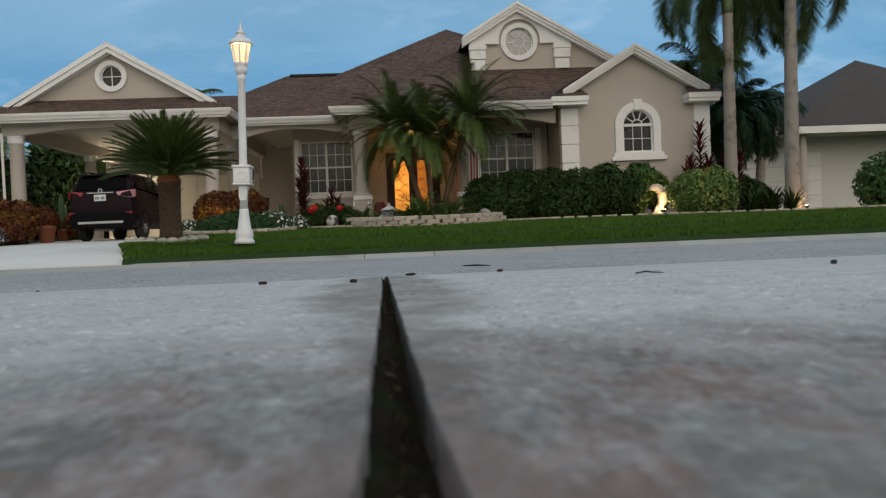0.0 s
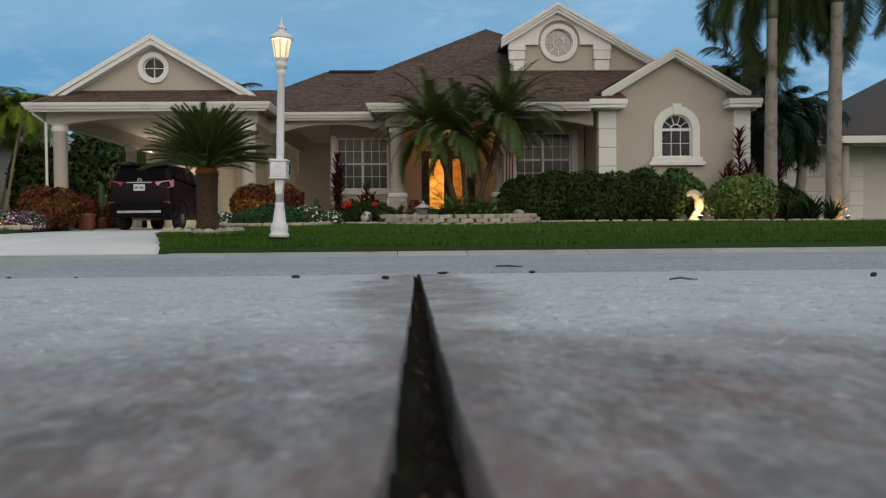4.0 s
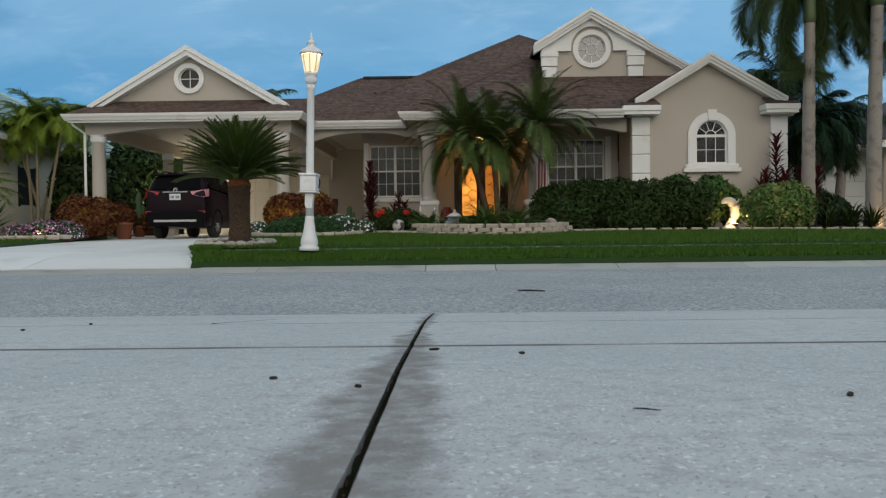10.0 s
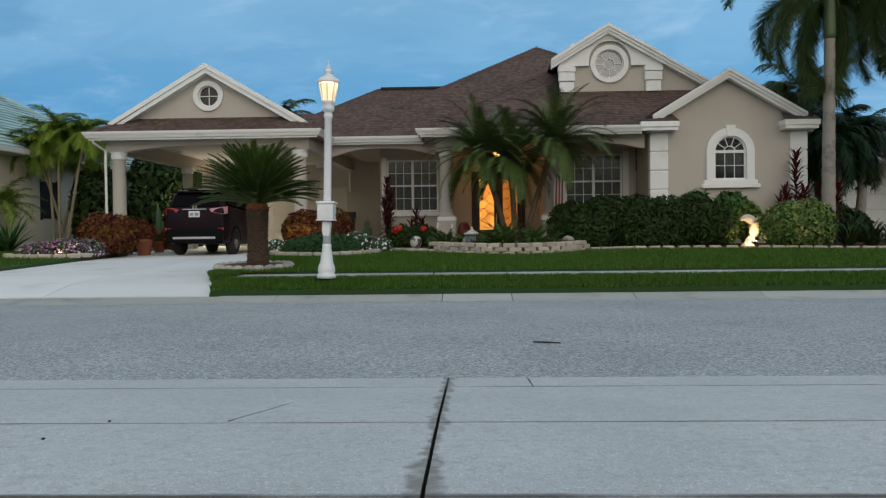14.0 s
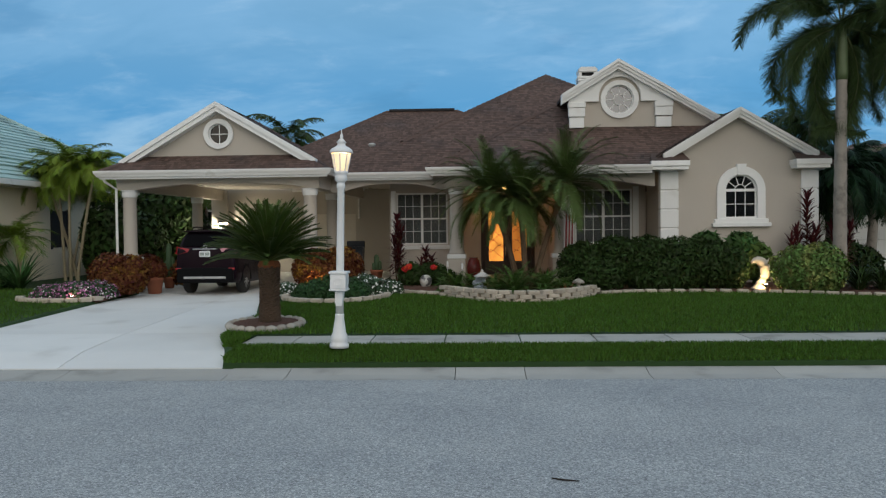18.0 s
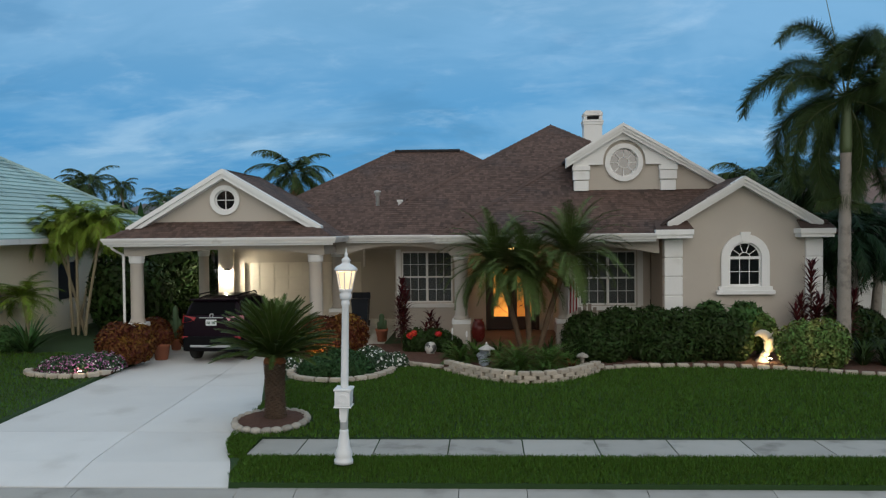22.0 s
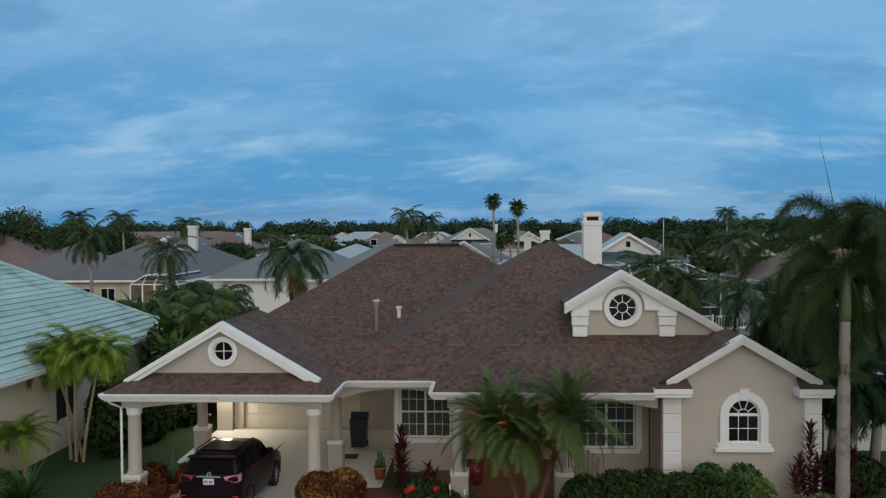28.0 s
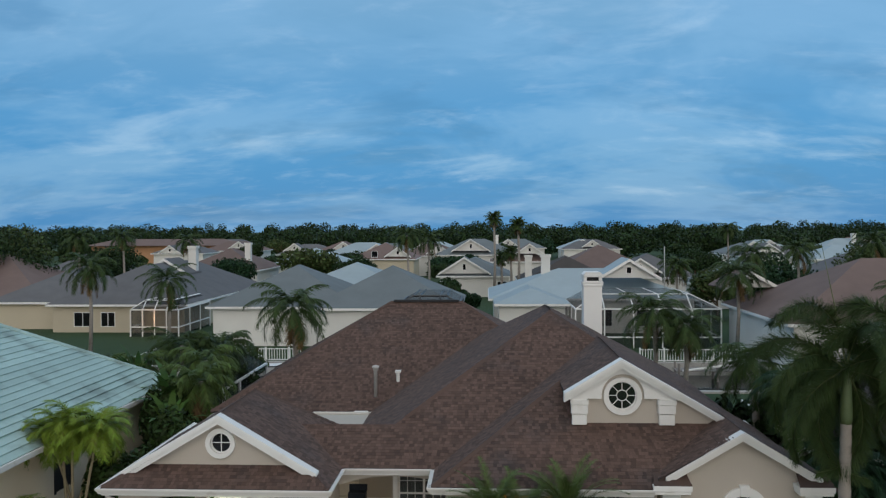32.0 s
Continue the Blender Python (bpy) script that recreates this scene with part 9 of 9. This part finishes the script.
    lamp("porch_glow", (-34.6, 86.3, 2.2), 30, (1.0, 0.45, 0.16), 0.2)
    far_house(-75, -52, 98, 118, ROOF_TAN, WALL_W, "low white house with a tan shingle roof", 3.2, 0.5)
    far_house(-26.5, -12.0, 80, 96, ROOF_BLUE, WALL_W, "blue-grey roofed white house with dark windows", 4.0, 0.5, windows=((-15.9, -13.3, 1.0, 3.2, 80.55, 2), (-18.6, -17.6, 0.4, 2.9, 80.55, 1)), wing=(-16.5, -2.0, 78.5, 94))
    far_house(0.5, 22.5, 90, 106, ROOF_PALE, WALL_W, "white house with a pale blue roof and white gable", 3.9, 0.35, gable=(15.3, 3.0, 91.0, 6.1, 1.9), chimney=(7.0, 98, 8.4), windows=((11.5, 13.5, 1.0, 3.0, 90.55, 2), (16, 18, 1.0, 3.0, 90.55, 2)), wing=(1.0, 8.5, 84, 98))
    screen_cage(8.5, 21.8, 79.5, 90.0, 0.3, 3.9, 1.2, "large white-framed screened pool enclosure across the canal", 5)
    far_house(22.5, 44, 64, 82, ROOF_TAN, WALL_W, "pinkish brown roofed house behind the palms", 4.2, 0.5, gable=(24.0, 2.2, 78, 6.0, 1.3))
    far_house(-8.0, 4.5, 140, 158, ROOF_BLUE, WALL_W, "grey-roofed white house with a broad gable", 3.4, 0.45, gable=(-3.4, 4.0, 140.2, 3.9, 2.6), windows=((-7, -5, 0.9, 2.6, 140.55, 2), (2.0, 3.6, 0.9, 2.6, 140.55, 2)))
    far_house(-42, -26, 162, 178, ROOF_PALE, WALL_W, "pale-roofed white house with a round gable window", 4.2, 0.40, gable=(-33.5, 3.6, 162.3, 4.6, 2.3))
    far_house(-30, -15, 184, 200, ROOF_TAN, WALL_C, "cream gabled house among trees", 4.6, 0.45, gable=(-19.0, 2.6, 184.2, 5.2, 2.0), windows=((-24.8, -23.4, 5.0, 6.4, 184.5, 1),))
    far_house(-12, 8, 198, 214, ROOF_BLUE, WALL_W, "blue-roofed house with twin gables and chimney", 5.0, 0.45, gable=(-3.4, 4.2, 198.2, 6.0, 2.6), chimney=(2.6, 204, 9.6), windows=((-9, -7, 3.0, 4.6, 198.5, 2),))
    far_house(-52, -38, 142, 158, ROOF_TAN, WALL_W, "tan-roofed house with a broad white chimney", 4.4, 0.5, chimney=(-41.0, 146, 9.0))
    far_house(-26.5, -10, 112, 130, ROOF_PALE, WALL_W, "pale-roofed house beyond the first row", 3.2, 0.4)
    far_house(-52, -44, 124, 136, ROOF_PALE, WALL_W, "small white house with a pale blue roof", 3.4, 0.5, gable=(-47.5, 2.0, 124.2, 4.4, 1.6))
    far_house(5, 20, 124, 142, ROOF_DARK, WALL_C, "dark brown roofed house with a pointed turret", 3.2, 0.5, chimney=(6.4, 126, 7.4))
    far_house(12, 30, 150, 168, ROOF_TAN, WALL_C, "tan-roofed house partly behind trees", 3.6, 0.5)
    far_house(20, 34, 136, 152, ROOF_GREY, WALL_W, "grey-roofed white gabled house", 3.4, 0.5, gable=(24.5, 3.2, 136.2, 4.2, 2.2))
    far_house(30, 46, 118, 132, ROOF_BLUE, WALL_W, "blue-roofed house behind palms", 3.2, 0.5, gable=(35, 2.4, 118.2, 4.4, 1.7))
    far_house(48, 66, 96, 112, ROOF_TAN, WALL_C, "brown-roofed house at the edge of the trees", 3.6, 0.5)
    far_house(50, 70, 130, 146, ROOF_GREY, WALL_W, "grey-roofed house among trees", 3.4, 0.5)
    far_house(84, 104, 222, 238, ROOF_PALE, WALL_W, "distant pale-roofed white house", 4.0, 0.5, chimney=(96, 228, 9.4))
    far_house(-78, -62, 140, 156, ROOF_GREY, WALL_W, "grey-roofed white house by the dark tree", 3.2, 0.5)
    rng = np.random.default_rng(9)
    kinds = [(ROOF_PALE, "pale-roofed"), (ROOF_BLUE, "blue-grey roofed"), (ROOF_TAN, "tan-roofed"), (ROOF_GREY, "grey-roofed")]
    for k in range(20):
        y = 172 + 5.6 * k
        x = rng.uniform(-0.46, 0.50) * y
        w, (mat, word) = rng.uniform(13, 19), kinds[k % 4]
        far_house(x, x + w, y, y + 13, mat, WALL_W, "distant " + word + " white house among the trees", rng.uniform(4.0, 5.2), 0.42, gable=(x + w * rng.uniform(0.3, 0.7), 2.8, y + 0.2, rng.uniform(5.0, 5.8), 2.0), zg=-0.2)
    bm = bm_new()
    box(bm, -122, -76, 258, 268, -0.6, 6.2)
    lb = thing("long_building", (-98, 262, -0.5), "long low tan building catching warm light", "building")
    part("wall", bm, material("warm_tan_wall", (0.46, 0.26, 0.14), 0.9, vary=0.1, bump=0.1), lb)
    plain_roof(hip_planes(-123, -75, 256, 270, 6.2, 0.28)[0], ROOF_TAN, lb)
    # palms between the houses
    for k, (x, y, zh, fl, lab, dry) in enumerate(((-34.2, 72.5, 8.3, 2.9, "tall queen palm with a swollen leaf base", 3), (-30.3, 80.5, 6.6, 3.4, "spreading queen palm before the screened porch", 2), (-10.35, 46.6, 7.2, 2.7, "dark queen palm rising behind the roof", 4), (22.0, 75.3, 7.4, 3.0, "tall queen palm on the far bank", 3), (11.3, 57.0, 5.9, 3.1, "drooping dark palm beside the chimney", 4), (13.2, 56.5, 5.0, 2.6, "drooping palm over the canal", 5),
                                                        (-54.5, 112, 10.4, 2.8, "queen palm against the sky", 1), (-51.0, 118, 10.4, 2.6, "queen palm against the sky", 1), (-46.3, 131, 9.6, 3.0, "sunlit palm beyond the roofs", 5), (-11.0, 121, 10.4, 3.2, "palm above the far roofs", 1), (-8.2, 124, 9.8, 3.0, "palm above the far roofs", 1), (21.2, 95.5, 7.2, 2.6, "palm with browned hanging fronds", 9), (42.1, 150.5, 11.0, 2.6, "slender palm above the treeline", 0),
                                                        (27.0, 88, 8.6, 3.0, "queen palm beside the pinkish roof", 2), (30.5, 62.5, 6.4, 3.0, "queen palm in a garden", 2), (48, 108, 9.4, 3.2, "palm among dark trees", 1), (36, 100, 8.8, 3.0, "palm among dark trees", 2), (60, 120, 9.6, 3.2, "palm among dark trees", 1), (-63, 104, 9.0, 3.2, "palm by the dark tree", 1))):
        far_palm(x, y, 0.3, zh, fl, 300 + k, lab, dry=dry, leaflets=70 if y < 100 else 44, w=0.055 if y < 100 else 0.085, n=26)
    for k, (x, y, zh) in enumerate(((1.42, 131.0, 12.9), (5.13, 131.5, 11.9), (4.0, 134, 7.6), (2.6, 138, 6.6))):
        far_palm(x, y, 0.0, zh, 1.5, 340 + k, "tall fan palm with a round crown and brown skirt", n=30, dry=10, r=0.20, leafl=0.6, leaflets=12, w=0.16, droop=40, elev=(-40, 80))
    # planting on the left side between the lots
    for k, (x, y, zh, fl) in enumerate(((-13.4, 41, 5.1, 2.0), (-16.2, 45.5, 5.2, 2.2), (-14.4, 46.5, 5.0, 2.0), (-17.5, 43, 4.6, 1.9), (-16.8, 55, 3.9, 2.2), (-18.6, 51, 4.3, 2.0), (-12.7, 38.2, 4.6, 1.9), (-22.0, 48.0, 3.6, 1.8))):
        far_palm(x, y, 0.42, zh, fl, 360 + k, "leafy garden palm between the houses", mat=G_PYGMY if k % 3 == 0 else G_PALM, leaflets=60, w=0.045, dry=2, n=22)
    for k, (x, y, h, r) in enumerate(((-14.8, 48.5, 3.6, 1.8), (-17.2, 57.2, 3.4, 2.2), (-15.6, 42.5, 3.2, 1.6), (-19.8, 56.8, 4.0, 2.2))):
        broad_tree(x, y, 0.4, h, r, 380 + k, "bushy green garden tree", 1300, 0.26)
    strap_plant("banana_plant", -17.2, 42.0, 14, 2.6, "tall banana plant with broad upright leaves", G_MID, 399, w=0.42, elev=(55, 88), droop=0.35, z=3.4, category="banana plant")
    for k, (x, y, z, L) in enumerate(((-13.9, 37.6, 3.5, 2.4), (-14.6, 39.6, 3.2, 2.4), (-13.2, 35.8, 2.7, 2.2))):
        t = strap_plant("banana_plant", x, y, 16, L, "banana plant with broad arching leaves by the tiled roof", G_FERN if k else G_MID, 430 + k, w=0.45, elev=(35, 88), droop=0.5, z=z, category="banana plant", group="banana plants")
        part("stem", tube(bm_new(), [(x, y, 0.40), (x + 0.05, y, z + 0.1)], [0.13, 0.09], 8), CANE, t)
    # dark planting on the right behind the tall palms
    for k, (x, y, zh, fl) in enumerate(((11.6, 30.0, 5.6, 2.2), (11.3, 36.0, 5.9, 2.4), (12.0, 29.8, 3.5, 1.9))):
        far_palm(x, y, 0.42, zh, fl, 400 + k, "dense dark palm behind the house corner", leaflets=60, w=0.05, dry=0, n=22)
    for k, (x, y, zh, fl) in enumerate(((11.7, 27.6, 3.9, 1.9), (12.9, 28.6, 3.9, 2.0), (12.2, 33.0, 5.4, 2.2))):
        far_palm(x, y, 0.42, zh, fl, 440 + k, "dense dark clumping palm beside the neighbouring lot", leaflets=80, w=0.04, dry=1, n=30, leafl=0.42, mat=G_DEEP, elev=(-45, 75))
    for k, (x, y, h, r) in enumerate(((11.3, 38.2, 3.6, 0.9), (11.3, 31.2, 2.6, 0.8), (12.6, 36.0, 5.0, 1.6))):
        broad_tree(x, y, 0.4, h, r, 420 + k, "dense dark garden tree", 1800, 0.24)
    # scattered broad trees
    rng = np.random.default_rng(77)
    k = 0
    spots = [(-63, 108, 11.5, 6.5), (-69, 118, 12.0, 7.0), (-58, 128, 9.0, 5.0), (-40, 134, 7.5, 5), (-20, 134, 7.0, 4.5), (-31, 150, 8.0, 5), (9, 116, 5.0, 3.5), (38, 112, 8.5, 5.5), (44, 96, 7.5, 4.5), (54, 118, 9.5, 6), (34, 140, 8.5, 6), (62, 104, 9.5, 6), (74, 130, 11, 7), (28, 104, 6.5, 4), (-6, 104, 5.5, 2.8), (-2.5, 110, 4.0, 2.4), (10, 112, 4.2, 2.6), (46, 82, 6.5, 4), (56, 90, 8.0, 5)]
    for _ in range(40):
        y = rng.uniform(165, 330)
        spots.append((rng.uniform(-0.62, 0.62) * y, y, rng.uniform(4.5, 8.0) * (0.75 + y / 1000), rng.uniform(3.5, 7)))
    for x, y, h, r in spots:
        broad_tree(x, y, -0.2, h, r, 500 + k, n=6500 if y < 150 else 4200, size=0.25 if y < 150 else 0.40)
        k += 1
    # woods along the horizon
    rng = np.random.default_rng(78)
    lobes = []
    for y0, n, zt in ((330, 130, 10.0), (430, 150, 12.2), (560, 170, 14.0)):
        for i in range(n):
            x = -0.75 * y0 + 1.5 * y0 * (i + rng.uniform(-0.5, 0.5)) / n
            h = zt * rng.uniform(0.72, 1.12)
            r = rng.uniform(4, 8)
            lobes.append((x, y0 + rng.uniform(-30, 30), h * 0.52, r, r, h * 0.48))
    # unseen treeline added behind the camera to darken the round window's reflection
    for i in range(90):
        x, h, r = -180 + 4 * i + rng.uniform(-3, 3), rng.uniform(10.0, 13.0), rng.uniform(3.5, 6)
        lobes.append((x, -112 + rng.uniform(-8, 8), h * 0.55 + 1.0, r, r, h * 0.45))
    solo("far_woods", quads("far_woods", *leaf_cloud(rng, lobes, 330000, 0.80, 1.3, 0.25, 1.0, 0.8), G_FAR), None, "dark uneven treeline along the horizon, with an added unseen row behind the camera", "woods", kind="stuff")
    # mast of a radio aerial
    a = thing("mast", (19.2, 92, 0.2), "thin tall metal pole among the roofs", "mast")
    part("pole", tube(bm_new(), [(19.2, 92, 0.2), (19.2, 92, 9.4)], 0.05, 6), GALV, a)


build_far()
